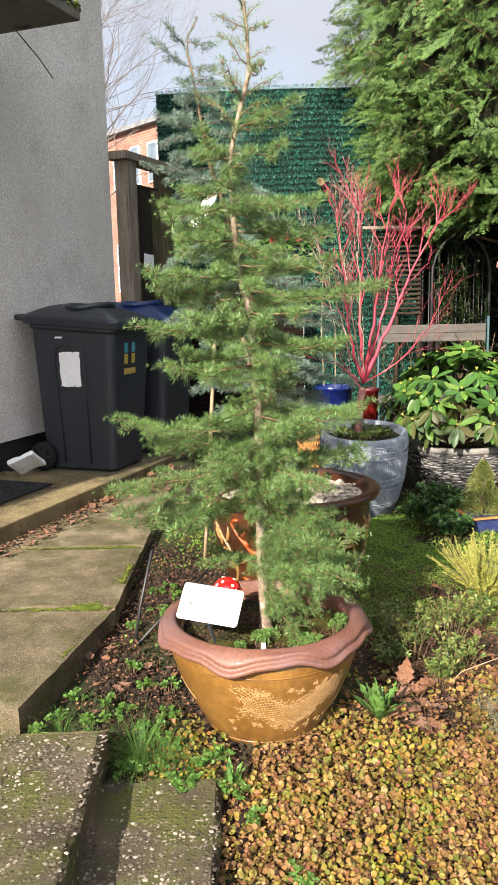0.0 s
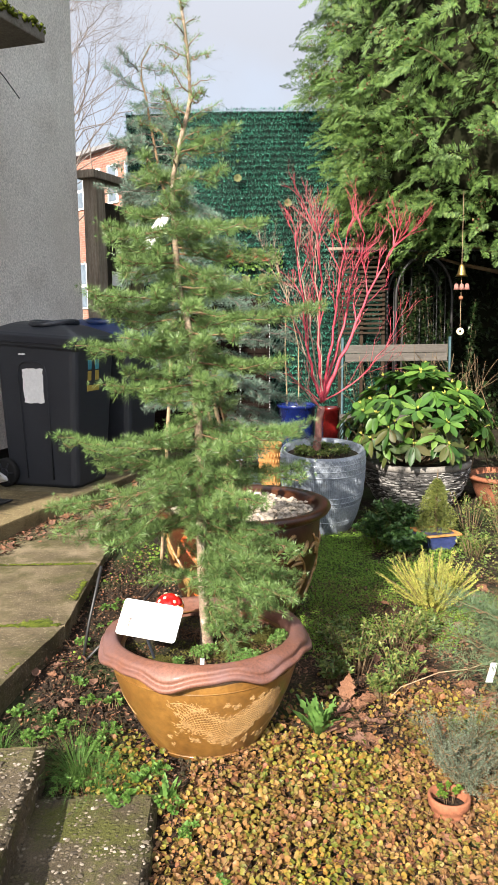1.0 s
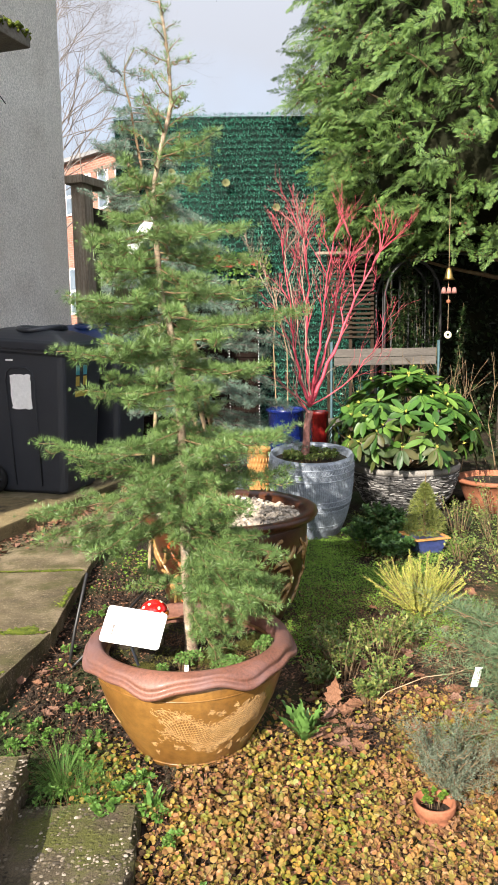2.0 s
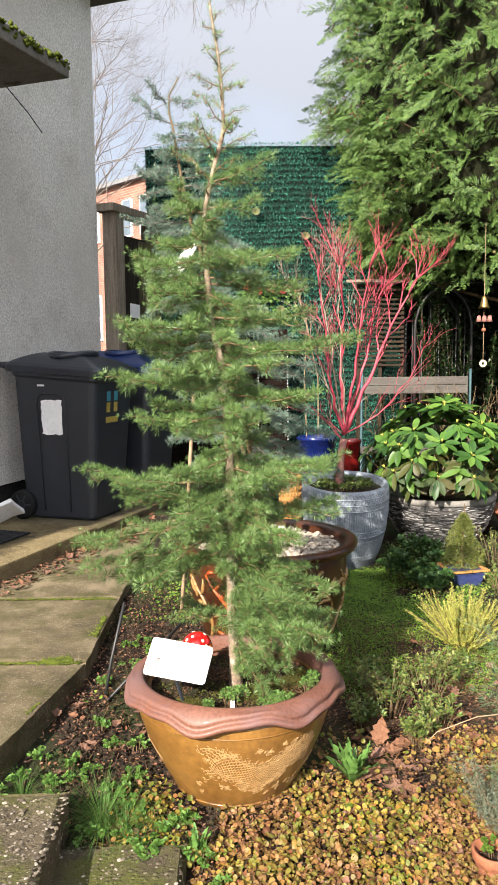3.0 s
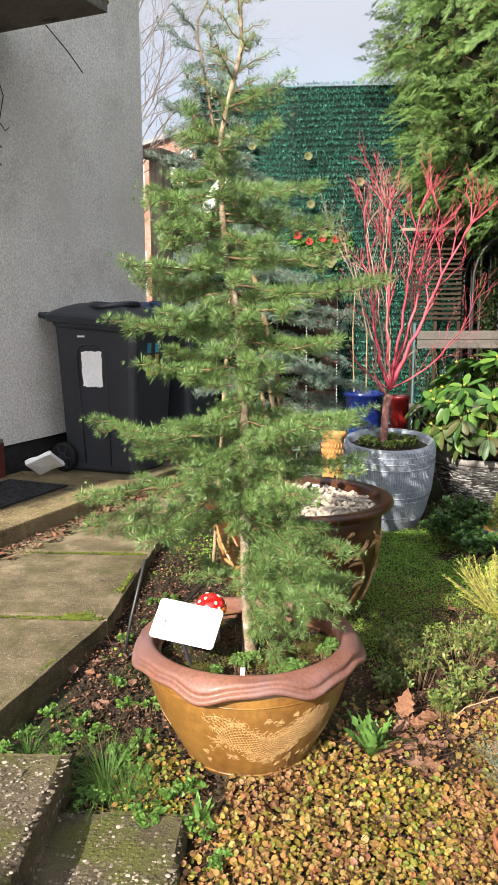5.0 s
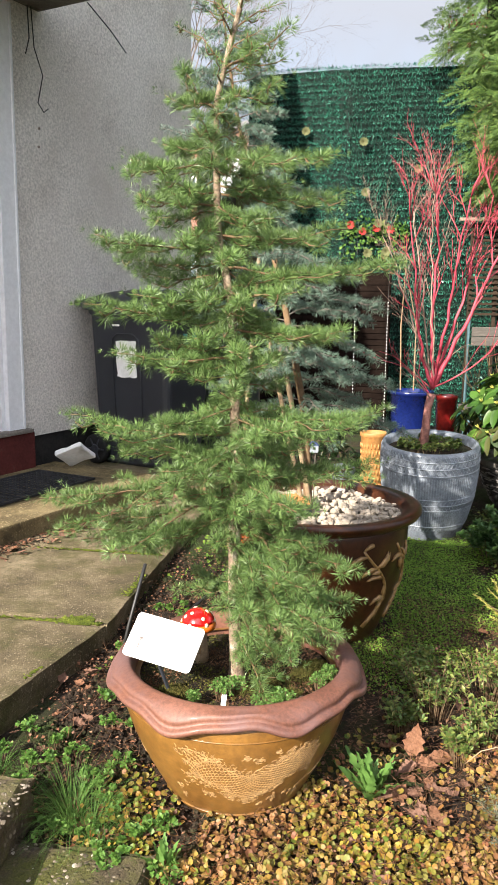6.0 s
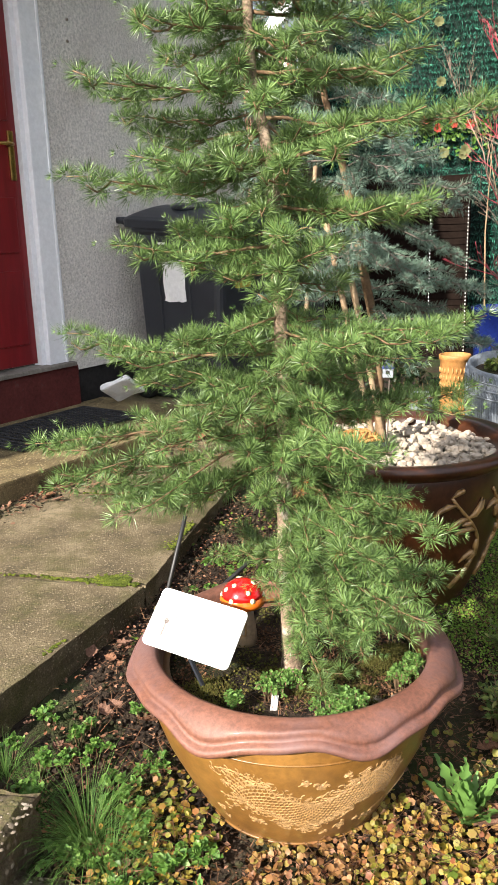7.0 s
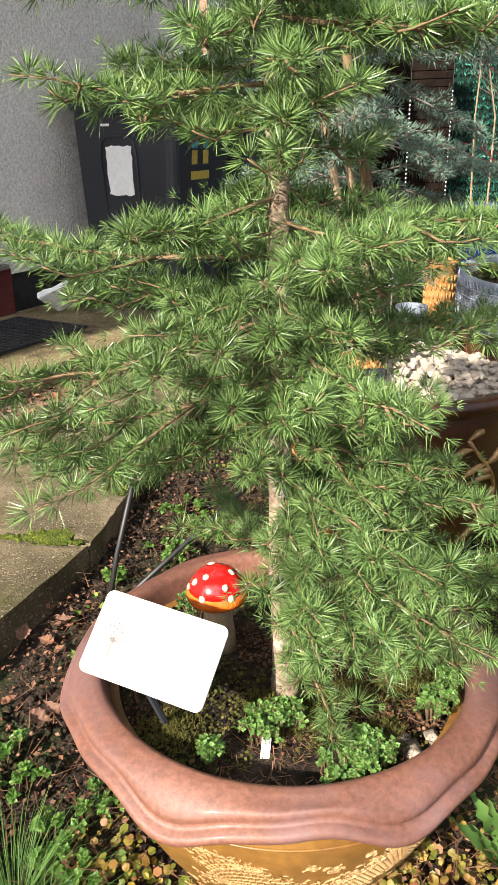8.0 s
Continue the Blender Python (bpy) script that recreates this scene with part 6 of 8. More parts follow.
def patterned_dress():
    pot, x, y, z0, h = PATT
    prof = [(0.18, 0.005), (0.19, 0.02), (0.223, 0.12), (0.25, 0.24), (0.263, 0.36), (0.263, h - 0.06), (0.259, h - 0.02)]
    g = Geo()
    n = 120
    for z_a, z_b in ((h - 0.245, h - 0.13), (h - 0.41, h - 0.32)):
        for k in range(n):
            a = 2 * math.pi * k / n
            g.tube([on_pot(prof, a, z, 0.0) for z in np.linspace(z_a, z_b, 4)], 0.0032, 4)
    # herringbone rows
    for i, z in enumerate((h - 0.028, h - 0.062, h - 0.098, h - 0.268, h - 0.3, h - 0.43)):
        for k in range(78):
            a = 2 * math.pi * k / 78
            sg = 0.05 if i % 2 else -0.05
            g.tube([on_pot(prof, a, z - 0.012, 0.0005), on_pot(prof, a + sg, z + 0.012, 0.0005)], 0.0032, 4)
    tagged(part("relief_pattern", g, M["palegrey"], pot, "rows of raised lines and chevrons"), kind="stuff")
    for z in (h - 0.045, h - 0.08, h - 0.117, h - 0.252, h - 0.285, h - 0.315, h - 0.415):
        g = Geo().tube([on_pot(prof, a, z, 0.001) for a in np.linspace(0, 2 * math.pi, 73)], 0.0035, 5, False)
        part("ring_line", g, M["palegrey"], pot, smooth=True)
    bowl, bx, by, bz, bh = BOWL
    bp = [(0.23, 0.01), (0.28, 0.08), (0.325, 0.17), (0.348, 0.25), (0.352, bh - 0.04)]
    g = Geo()
    for k in range(1500):
        z, a, w = rng.uniform(0.012, bh - 0.045), rng.uniform(0, 6.28), rng.uniform(0.04, 0.16)
        li = rng.uniform(0.0, 0.008)
        g.tube([on_pot(bp, a + w * q, z + 0.004 * math.sin(a * 9 + q), li) for q in (0, 0.5, 1)], [0.0025, 0.0045, 0.002], 4)
    tagged(part("slate_facing", g, M["slateleaf"], bowl, "stacked thin slate layers"), kind="stuff")


patterned_dress()


def simple_pot(name, x, y, r0, r1, h, mat, label, z=None, segs=40):
    z0 = (float(ground_z(x, y)) if z is None else z) - 0.008
    p = thing(name, Matrix.Translation((x, y, z0)), label, "plant pot")
    part("pot_body", lathe([(r0 * 0.8, 0), (r0, 0.004), ((r0 + r1) / 2 * 1.02, h * 0.5), (r1, h - 0.03), (r1 * 1.08, h - 0.025), (r1 * 1.1, h - 0.004), (r1 * 1.06, h), (r1 * 0.95, h), (r1 * 0.92, h - 0.05)], segs), M[mat], p, smooth=True)
    part("potting_soil", lathe([(0.002, h - 0.03), (r1 * 0.93, h - 0.035)], segs), M["soil"], p)
    return p, z0 + h


simple_pot("cobalt_pot", 0.637, 6.15, 0.12, 0.143, 0.595, "blueglaze", "cobalt blue glazed pot with bare stems")
simple_pot("red_pot", 0.835, 5.6, 0.05, 0.064, 0.64, "redglaze", "slim red glazed pot behind the maple")
op, _ = simple_pot("orange_pot", 0.385, 5.35, 0.062, 0.078, 0.45, "orange", "orange clay pot with basket weave")
g = Geo()
for k in range(22):
    for j in range(9):
        a = 2 * math.pi * (k + 0.5 * (j % 2)) / 22
        blob(g, ((0.064 + 0.0016 * j) * math.cos(a), (0.064 + 0.0016 * j) * math.sin(a), 0.04 + 0.041 * j), (0.006, 0.006, 0.019), 0.02)
part("basket_weave", g, M["orange"], op, smooth=True)
simple_pot("pale_blue_pot", 0.24, 4.42, 0.04, 0.055, 0.46, "bluegrey", "small pale blue pot behind the glazed pot")
simple_pot("terracotta_bowl", 1.95, 5.1, 0.17, 0.24, 0.22, "terracotta", "brown terracotta bowl beside the stone bowl")


# ---- small blue pot with dwarf conifer ----
def make_dwarf():
    x, y = 1.265, 4.26
    z0 = float(ground_z(x, y)) + 0.0
    p = thing("square_blue_pot", Matrix.Translation((x, y, z0)) @ pose(0, 0, 0, 0, 0, 14) @ Matrix.Diagonal((1.02, 1.02, 0.75, 1)), "small square violet-blue glazed pot", "plant pot")
    bm = bmesh.new()
    bmesh.ops.create_cone(bm, cap_ends=True, segments=4, radius1=0.1, radius2=0.14, depth=0.12, matrix=Matrix.Translation((0, 0, 0.06)) @ pose(0, 0, 0, 0, 0, 45))
    bmesh.ops.bevel(bm, geom=bm.edges[:], offset=0.008, segments=2, affect='EDGES')
    part("pot_body", bm, M["paleblue"], p)
    r = Geo()
    for a, b, c, d in ((-0.105, -0.105, 0.105, -0.085), (-0.105, 0.085, 0.105, 0.105), (-0.105, -0.085, -0.085, 0.085), (0.085, -0.085, 0.105, 0.085)):
        r.box((a, b, 0.115), (c, d, 0.13))
    part("pot_rim", r, M["orange"], p, "bare tan clay rim", bevel=0.003)
    t = thing("dwarf_conifer", Matrix.Translation((x, y, z0 + 0.085)), "dense yellow-green dwarf conifer in the blue pot", "shrub")
    part("trunk", Geo().tube([(0, 0, 0), (0, 0, 0.2), (0.005, 0, 0.36)], [0.01, 0.007, 0.002], 6), M["twig"], t)
    n = 1500
    zz = rng.uniform(0.0, 1.0, n)
    a = rng.uniform(0, 6.28, n)
    R = 0.105 * (1 - zz) ** 0.6 * rng.uniform(0.6, 1.05, n) * (1 + 0.28 * np.sin(a * 3 + zz * 9))
    P = np.stack([R * np.cos(a), R * np.sin(a), 0.01 + zz * 0.29], -1)
    D = np.stack([np.cos(a), np.sin(a), np.full(n, 0.9)], -1)
    tagged(part("foliage", Geo().tris(tufts(P, D, 9, np.full(n, 0.02), 0.0028, 0.7)), M["dwarf"], t), kind="stuff")


make_dwarf()


# ---- ground cover ----
def scatter(n, x0, x1, y0, y1, keep=None):
    x, y = rng.uniform(x0, x1, n), rng.uniform(y0, y1, n)
    ok = np.ones(n, bool)
    for cx, cy, r in ((*POT, 0.18), (0.175, 3.5, 0.25), (0.7, 4.83, 0.2), (1.36, 5.18, 0.22), (1.3, 4.26, 0.1), (0.735, 2.01, 0.045)):
        ok &= (x - cx) ** 2 + (y - cy) ** 2 > r * r
    ok &= ~((x < -0.59 + 0.2 * np.clip(y - 3.17, -0.9, 0)) & (y > 2.3)) & ~((x < -0.39) & (y < 2.2) & (y > 1.2)) & ~((x < -0.08) & (y < 2.1))
    if keep is not None:
        ok &= keep(x, y)
    if x1 - x0 > 1.0:
        edge = np.minimum(np.minimum(x - x0, x1 - x), np.minimum(y - y0, y1 - y))
        ok &= rng.random(n) < np.clip(edge / 0.22 + 0.5 * np.sin(x * 11 + y * 7) * (edge < 0.2), 0.02, 1)
    return x[ok], y[ok]


def fieldn(x, y, s, k=0):
    return np.array([noise.noise((a * s, b * s, k)) for a, b in zip(x, y)])


def ground_stuff(name, g, mat, label, category):
    return tagged(part(name, g, M[mat]), label, category, kind="stuff")


def make_jenny():
    x, y = scatter(72000, -0.5, 1.7, 0.75, 2.85)
    f = fieldn(x, y, 2.6, 3)
    lim = np.interp(y, [0.75, 2.1, 2.5, 2.7, 2.85], [1.0, 1.0, 0.6, 0.2, -0.2]) + np.where(x > 0.35, -0.12, 0) + np.where(x < 0.0, -0.6, 0) + np.where((x < 0.1) & (y > 2.12), -0.5, 0)
    keep = f * 1.25 + rng.normal(0, 0.2, len(x)) < lim - 0.3
    x, y = x[keep], y[keep]
    z = ground_z(x, y) + rng.uniform(0.0, 0.05, len(x))
    nrm = unit(np.stack([rng.normal(0, 0.55, len(x)), rng.normal(-0.3, 0.55, len(x)), np.ones(len(x))], -1))
    P = np.stack([x, y, z], -1)
    R = rng.uniform(0.0038, 0.0105, len(x)) * np.interp(rng.random(len(x)), [0, 1], [0.7, 1.1])
    ring = discs(P, nrm, R, 6)
    hub = P - nrm * (R * rng.uniform(-0.2, 0.5, len(x)))[:, None]
    vs = np.concatenate([ring, hub[:, None]], 1)
    fs = [(o + i, o + (i + 1) % 6, o + 6) for o in range(0, len(x) * 7, 7) for i in range(6)]
    g = Geo().add(vs.reshape(-1, 3), fs)
    ground_stuff("creeping_ground_cover", g, "jenny", "yellow and orange round-leaved creeping ground cover", "ground cover")


make_jenny()


def make_litter():
    # needles and stalks lying about
    x, y = scatter(42000, -0.65, 2.0, 0.75, 3.8, lambda x, y: rng.random(len(x)) < np.interp(x, [-0.1, 0.4, 0.8], [0.3, 0.6, 1.0]))
    n = len(x)
    p = np.stack([x, y, ground_z(x, y) + rng.uniform(0.01, 0.066, n)], -1)
    a = rng.uniform(0, 6.28, n)
    d = np.stack([np.cos(a), np.sin(a), rng.normal(0, 0.2, n)], -1)
    L = rng.uniform(0.02, 0.07, n)
    s = np.stack([-np.sin(a), np.cos(a), np.zeros(n)], -1) * 0.0012
    g = Geo().tris(np.stack([p - s, p + s, p + d * L[:, None]], 1))
    ground_stuff("needle_litter", g, "litter", "brown fallen needles and stalks on the soil", "litter")
    # broken bits of leaf
    x, y = scatter(26000, -0.85, 1.75, 0.75, 4.45, lambda x, y: ((x < -0.1) & (rng.random(len(x)) < 0.17)) | ((x > 0.4) & (y > 2.1) & (y < 3.3)) | ((x > 0.5) & (rng.random(len(x)) < 0.3)) | ((x < 0.3) & (y > 2.9)) | ((y < 3) & (fieldn(x, y, 2.0, 6) > -0.15)))
    n = len(x)
    p = np.stack([x, y, ground_z(x, y) + rng.uniform(0.008, 0.03, n)], -1)
    L = rng.uniform(0.005, 0.017, n)
    q = leaves(p, rand_dirs(n) * np.array([1, 1, 0.3]), np.array([0, 0, 1.0])[None] + rng.normal(0, 0.4, (n, 3)), L, L * 0.7, 0.25)
    ground_stuff("leaf_fragments", Geo().cards(q), "deadleaf", "broken bits of brown dead leaf", "litter")
    # soil crumbs on the open bed
    x, y = scatter(6000, -0.58, 0.0, 2.2, 4.2)
    g = Geo()
    for a, b in zip(x, y):
        s = rng.uniform(0.002, 0.006) * rng.choice((1, 1, 1, 1.9))
        blob(g, (a, b, float(ground_z(a, b)) + 0.012 + s * 0.3), (s, s, s * 0.8), 0.3)
    ground_stuff("soil_crumbs", g, "soil", "crumbly dark soil clods", "soil")


make_litter()


def leaf_mesh(k):
    """A curled dead leaf with lobed edge."""
    r = random.Random(k)
    k2, curl, bend, wv = 9, r.uniform(0.3, 1.1), r.uniform(-0.35, 0.35), r.uniform(0.5, 0.8)
    vs = []
    for i in range(k2 + 1):
        t = i / k2
        w = 0.5 * wv * math.sin(math.pi * min(1, t ** 0.75 + 0.02)) * (1 + (0.22 if i % 2 else -0.14) * r.uniform(0.4, 1.3))
        x, z, yb = t - 0.5, curl * (t - 0.5) ** 2 * 0.6, bend * (t - 0.5) ** 2
        vs += [(x, yb - w, z + curl * w * r.uniform(0.3, 0.9)), (x + 0.02, yb, z), (x, yb + w, z + curl * w * r.uniform(0.3, 0.9))]
    vs += [(-0.72, 0.03, 0.02), (-0.72, 0.0, 0.02), (-0.5, -0.012, 0.03), (-0.5, 0.012, 0.03)]
    fs = []
    for i in range(k2):
        o = i * 3
        fs += [(o, o + 3, o + 4, o + 1), (o + 1, o + 4, o + 5, o + 2)]
    o = (k2 + 1) * 3
    fs.append((o, o + 1, o + 2, o + 3))
    me = Geo().add(vs, fs).mesh("dead_leaf")
    me.materials.append(M["deadleaf1"] if k % 2 else M["deadleaf2"])
    return me


LEAVES = [leaf_mesh(k) for k in range(8)]


def drop_leaf(x, y, z, size, label="curled brown dead leaf on the ground", tilt=22):
    ob = part("dead_leaf", LEAVES[rnd.randrange(8)], None)
    ob.matrix_world = Matrix.Translation((x, y, z)) @ pose(0, 0, 0, rnd.uniform(-tilt, tilt), rnd.uniform(-tilt, tilt), rnd.uniform(0, 360)) @ Matrix.Scale(size, 4)
    return tagged(ob, label, "leaf", "fallen leaves")


rnd.seed(21)
for x0, x1, y0, y1, n, lo, hi in ((-0.68, -0.2, 2.15, 3.2, 40, 0.025, 0.06), (0.42, 1.1, 2.2, 2.7, 60, 0.035, 0.085), (0.6, 1.3, 2.65, 3.2, 24, 0.035, 0.07), (0.1, 1.3, 1.3, 2.3, 26, 0.03, 0.07), (0.8, 1.5, 2.7, 3.6, 12, 0.04, 0.08), (-0.3, 0.0, 2.0, 2.3, 6, 0.03, 0.05)):
    xs, ys = scatter(n, x0, x1, y0, y1)
    for x, y in zip(xs, ys):
        drop_leaf(x, y, float(ground_z(x, y)) + 0.03, rnd.uniform(lo, hi))
for u, n_, k in ((3.0, 0, 9), (3.6, 0, 12), (4.2, 0, 18), (4.7, 0, 26)):
    for _ in range(k):
        q = HOUSE @ Vector((-2.6 + abs(rnd.gauss(0, 0.1)), u + rnd.uniform(-0.35, 0.35), 0.158))
        drop_leaf(q.x, q.y, q.z, rnd.uniform(0.02, 0.06), "dead leaf lying along the platform edge", 25)
for _ in range(34):
    q = Vector((rnd.uniform(-0.95, -0.62), rnd.uniform(5.2, 6.6), 0.16))
    drop_leaf(q.x, q.y, q.z, rnd.uniform(0.04, 0.09), "dead leaf in a drift by the bins", 20)
big = part("upright_leaf", LEAVES[1], None)
big.matrix_world = Matrix.Translation((0.535, 2.6, 0.115)) @ pose(0, 0, 0, 78, 8, -25) @ pose(0, 0, 0, 0, 0, 90) @ Matrix.Diagonal((0.1, 0.075, 0.1, 1))
tagged(big, "large orange-brown dead leaf standing on edge", "leaf", "fallen leaves")


def leafy_clump(name, x, y, r, h, n, lmin, lmax, wr, mat, label, category="plant", stems=12, up=0.6, z=None, whorl=0):
    """A small plant: stems from its foot and pointed leaves round them."""
    z0 = float(ground_z(x, y)) if z is None else z
    t = thing(name, Matrix.Translation((x, y, z0)), label, category)
    P, D = [], []
    for i in range(stems):
        a, rr = rng.uniform(0, 6.28), r * math.sqrt(rng.uniform(0.05, 1))
        e = np.array([rr * math.cos(a), rr * math.sin(a), h * rng.uniform(0.55, 1.0)])
        q = curve_points(np.array([e[0] * 0.35, e[1] * 0.35, -0.01]), e, -0.03, 5)
        part("stem", Geo().tube(q, [0.0016, 0.0015, 0.0014, 0.0012, 0.001], 4), M["twig"], t, smooth=True)
        m = max(4, n // stems)
        f = rng.uniform(0.15, 1.0, m) ** 0.6
        idx = (f * 3.999).astype(int)
        fr = (f * 4 - idx)[:, None]
        pp = q[idx] * (1 - fr) + q[idx + 1] * fr
        P.append(pp)
        D.append(rand_dirs(m) * np.array([1, 1, 0.6]) + np.array([0, -0.1, up * 0.7]))
    P, D = np.concatenate(P), np.concatenate(D)
    k = len(P)
    L = rng.uniform(lmin, lmax, k)
    q = leaves(P, D, np.array([0, 0, 1.0])[None] + rng.normal(0, 0.3, (k, 3)), L, L * wr, 0.2)
    tagged(part("foliage", Geo().cards(q), M[mat], t), kind="stuff")
    return t


rng = np.random.default_rng(31)
for x, y, r, h in ((0.6, 2.85, 0.13, 0.2), (0.78, 2.98, 0.13, 0.2), (0.74, 2.7, 0.1, 0.16), (0.55, 3.05, 0.09, 0.14), (0.92, 3.08, 0.1, 0.13), (0.5, 2.75, 0.08, 0.12), (0.66, 2.62, 0.07, 0.12)):
    leafy_clump("small_shrub", x, y, r, h, 520, 0.013, 0.024, 0.5, "shrub", "low shrub with small light green leaves", "shrub", 34)
for x, y, r, h in ((0.98, 4.35, 0.17, 0.2), (1.12, 4.55, 0.16, 0.2), (1.05, 4.12, 0.12, 0.14)):
    leafy_clump("dark_shrub", x, y, r, h, 1100, 0.024, 0.045, 0.48, "darkshrub", "low shrub with dark glossy leaves", "shrub", 20)
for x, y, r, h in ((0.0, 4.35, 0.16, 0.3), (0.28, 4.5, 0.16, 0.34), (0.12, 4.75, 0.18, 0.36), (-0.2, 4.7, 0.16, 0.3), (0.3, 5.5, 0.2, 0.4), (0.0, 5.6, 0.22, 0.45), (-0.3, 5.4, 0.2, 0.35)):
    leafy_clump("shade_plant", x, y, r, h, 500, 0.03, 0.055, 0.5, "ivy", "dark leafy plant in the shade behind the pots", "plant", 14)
for x, y, r, h in ((1.72, 4.35, 0.2, 0.28), (1.85, 4.75, 0.2, 0.3), (1.6, 3.8, 0.16, 0.2), (1.55, 4.55, 0.14, 0.26), (1.42, 4.05, 0.1, 0.14)):
    leafy_clump("twiggy_shrub", x, y, r, h, 260, 0.014, 0.028, 0.4, "shrub", "twiggy shrub with sparse small leaves", "shrub", 26)
for i, (x, y, r) in enumerate(((-0.34, 2.33, 0.07), (-0.45, 2.42, 0.07), (-0.25, 2.25, 0.06), (-0.2, 2.1, 0.06), (-0.4, 3.25, 0.09), (-0.3, 3.4, 0.09), (-0.42, 3.5, 0.08), (-0.33, 2.95, 0.05), (-0.52, 2.3, 0.05), (-0.64, 2.4, 0.05), (-0.6, 2.55, 0.05), (-0.68, 2.33, 0.05), (-0.12, 2.18, 0.05),
                              (-0.3, 2.6, 0.05), (-0.45, 2.75, 0.04), (-0.38, 2.15, 0.05), (-0.5, 2.5, 0.05), (-0.55, 2.38, 0.04), (-0.3, 2.15, 0.05), (-0.05, 2.05, 0.05), (-0.38, 2.6, 0.03), (-0.22, 3.05, 0.05), (-0.5, 3.1, 0.04), (-0.28, 2.42, 0.05), (0.0, 1.95, 0.04), (0.12, 1.75, 0.04))):
    leafy_clump("weed", x, y, r, 0.045, 300 if r > 0.05 else 170, 0.007, 0.017, 0.85, "weed", "bright green leafy weed on bare soil", "weed", 8, 0.3)


def dandelion(x, y, n, L0):
    """A rosette of strap leaves with toothed, wavy edges, each leaf a part."""
    t = thing("leafy_rosette", Matrix.Translation((x, y, float(ground_z(x, y)) + 0.01)), "bright green rosette of long toothed leaves", "weed")
    for i in range(n):
        a, el, L = i * 2.4, rng.uniform(0.85, 1.42), L0 * rng.uniform(0.6, 1.05)
        d = np.array([math.cos(a) * math.cos(el), math.sin(a) * math.cos(el), math.sin(el)])
        s = np.array([-math.sin(a), math.cos(a), 0.0])
        up = np.cross(d, s)
        vs, k = [], 13
        for j in range(k + 1):
            f = j / k
            w = L * 0.08 * math.sin(math.pi * min(1.0, 0.06 + 0.88 * f ** 0.8)) * (1.2 if j % 2 else 0.7)
            c = d * L * f - np.array([0, 0, 0.2 * L * f * f]) + up * 0.0
            ruff = up * rng.normal(0, 0.02) * L
            vs += [c - s * w + ruff, c - up * 0.012 * L, c + s * w + up * rng.normal(0, 0.02) * L]
        fs = []
        for j in range(k):
            o = j * 3
            fs += [(o, o + 1, o + 4, o + 3), (o + 1, o + 2, o + 5, o + 4)]
        part("leaf", Geo().add(vs, fs), M["dandelion"], t, smooth=True)


dandelion(0.41, 2.4, 24, 0.175)
dandelion(-0.06, 2.07, 10, 0.12)
for x, y in ((-0.15, 2.17), (-0.1, 2.2), (-0.2, 2.05)):
    leafy_clump("lobed_weed", x, y, 0.035, 0.04, 60, 0.014, 0.024, 0.9, "weed", "weed with broad lobed green leaves", "weed", 8, 0.4)


def make_heather():
    x, y = 1.04, 3.42
    t = thing("yellow_heather", Matrix.Translation((x, y, float(ground_z(x, y)))), "golden yellow heather clump", "shrub")
    for i in range(150):
        a, b = rng.uniform(0, 6.28), rng.uniform(0.05, 1.0)
        L = rng.uniform(0.15, 0.28)
        e = np.array([math.cos(a) * math.sin(b), math.sin(a) * math.sin(b), math.cos(b)]) * L
        s = np.array([math.cos(a), math.sin(a), 0]) * 0.05 * rng.random()
        q = curve_points(s, s + e, -0.01, 5)
        st = part("sprig", Geo().tube(q, 0.0012, 4), M["twig"], t)
        k = 60
        f = np.linspace(0.2, 1, k)
        P = q[0] * (1 - f[:, None]) + q[-1] * f[:, None]
        part("sprig_leaves", Geo().tris(tufts(P, unit(e)[None] + rand_dirs(k) * 0.7, 2, np.full(k, 0.014), 0.0045, 0.5)), M["heather"], st)


make_heather()


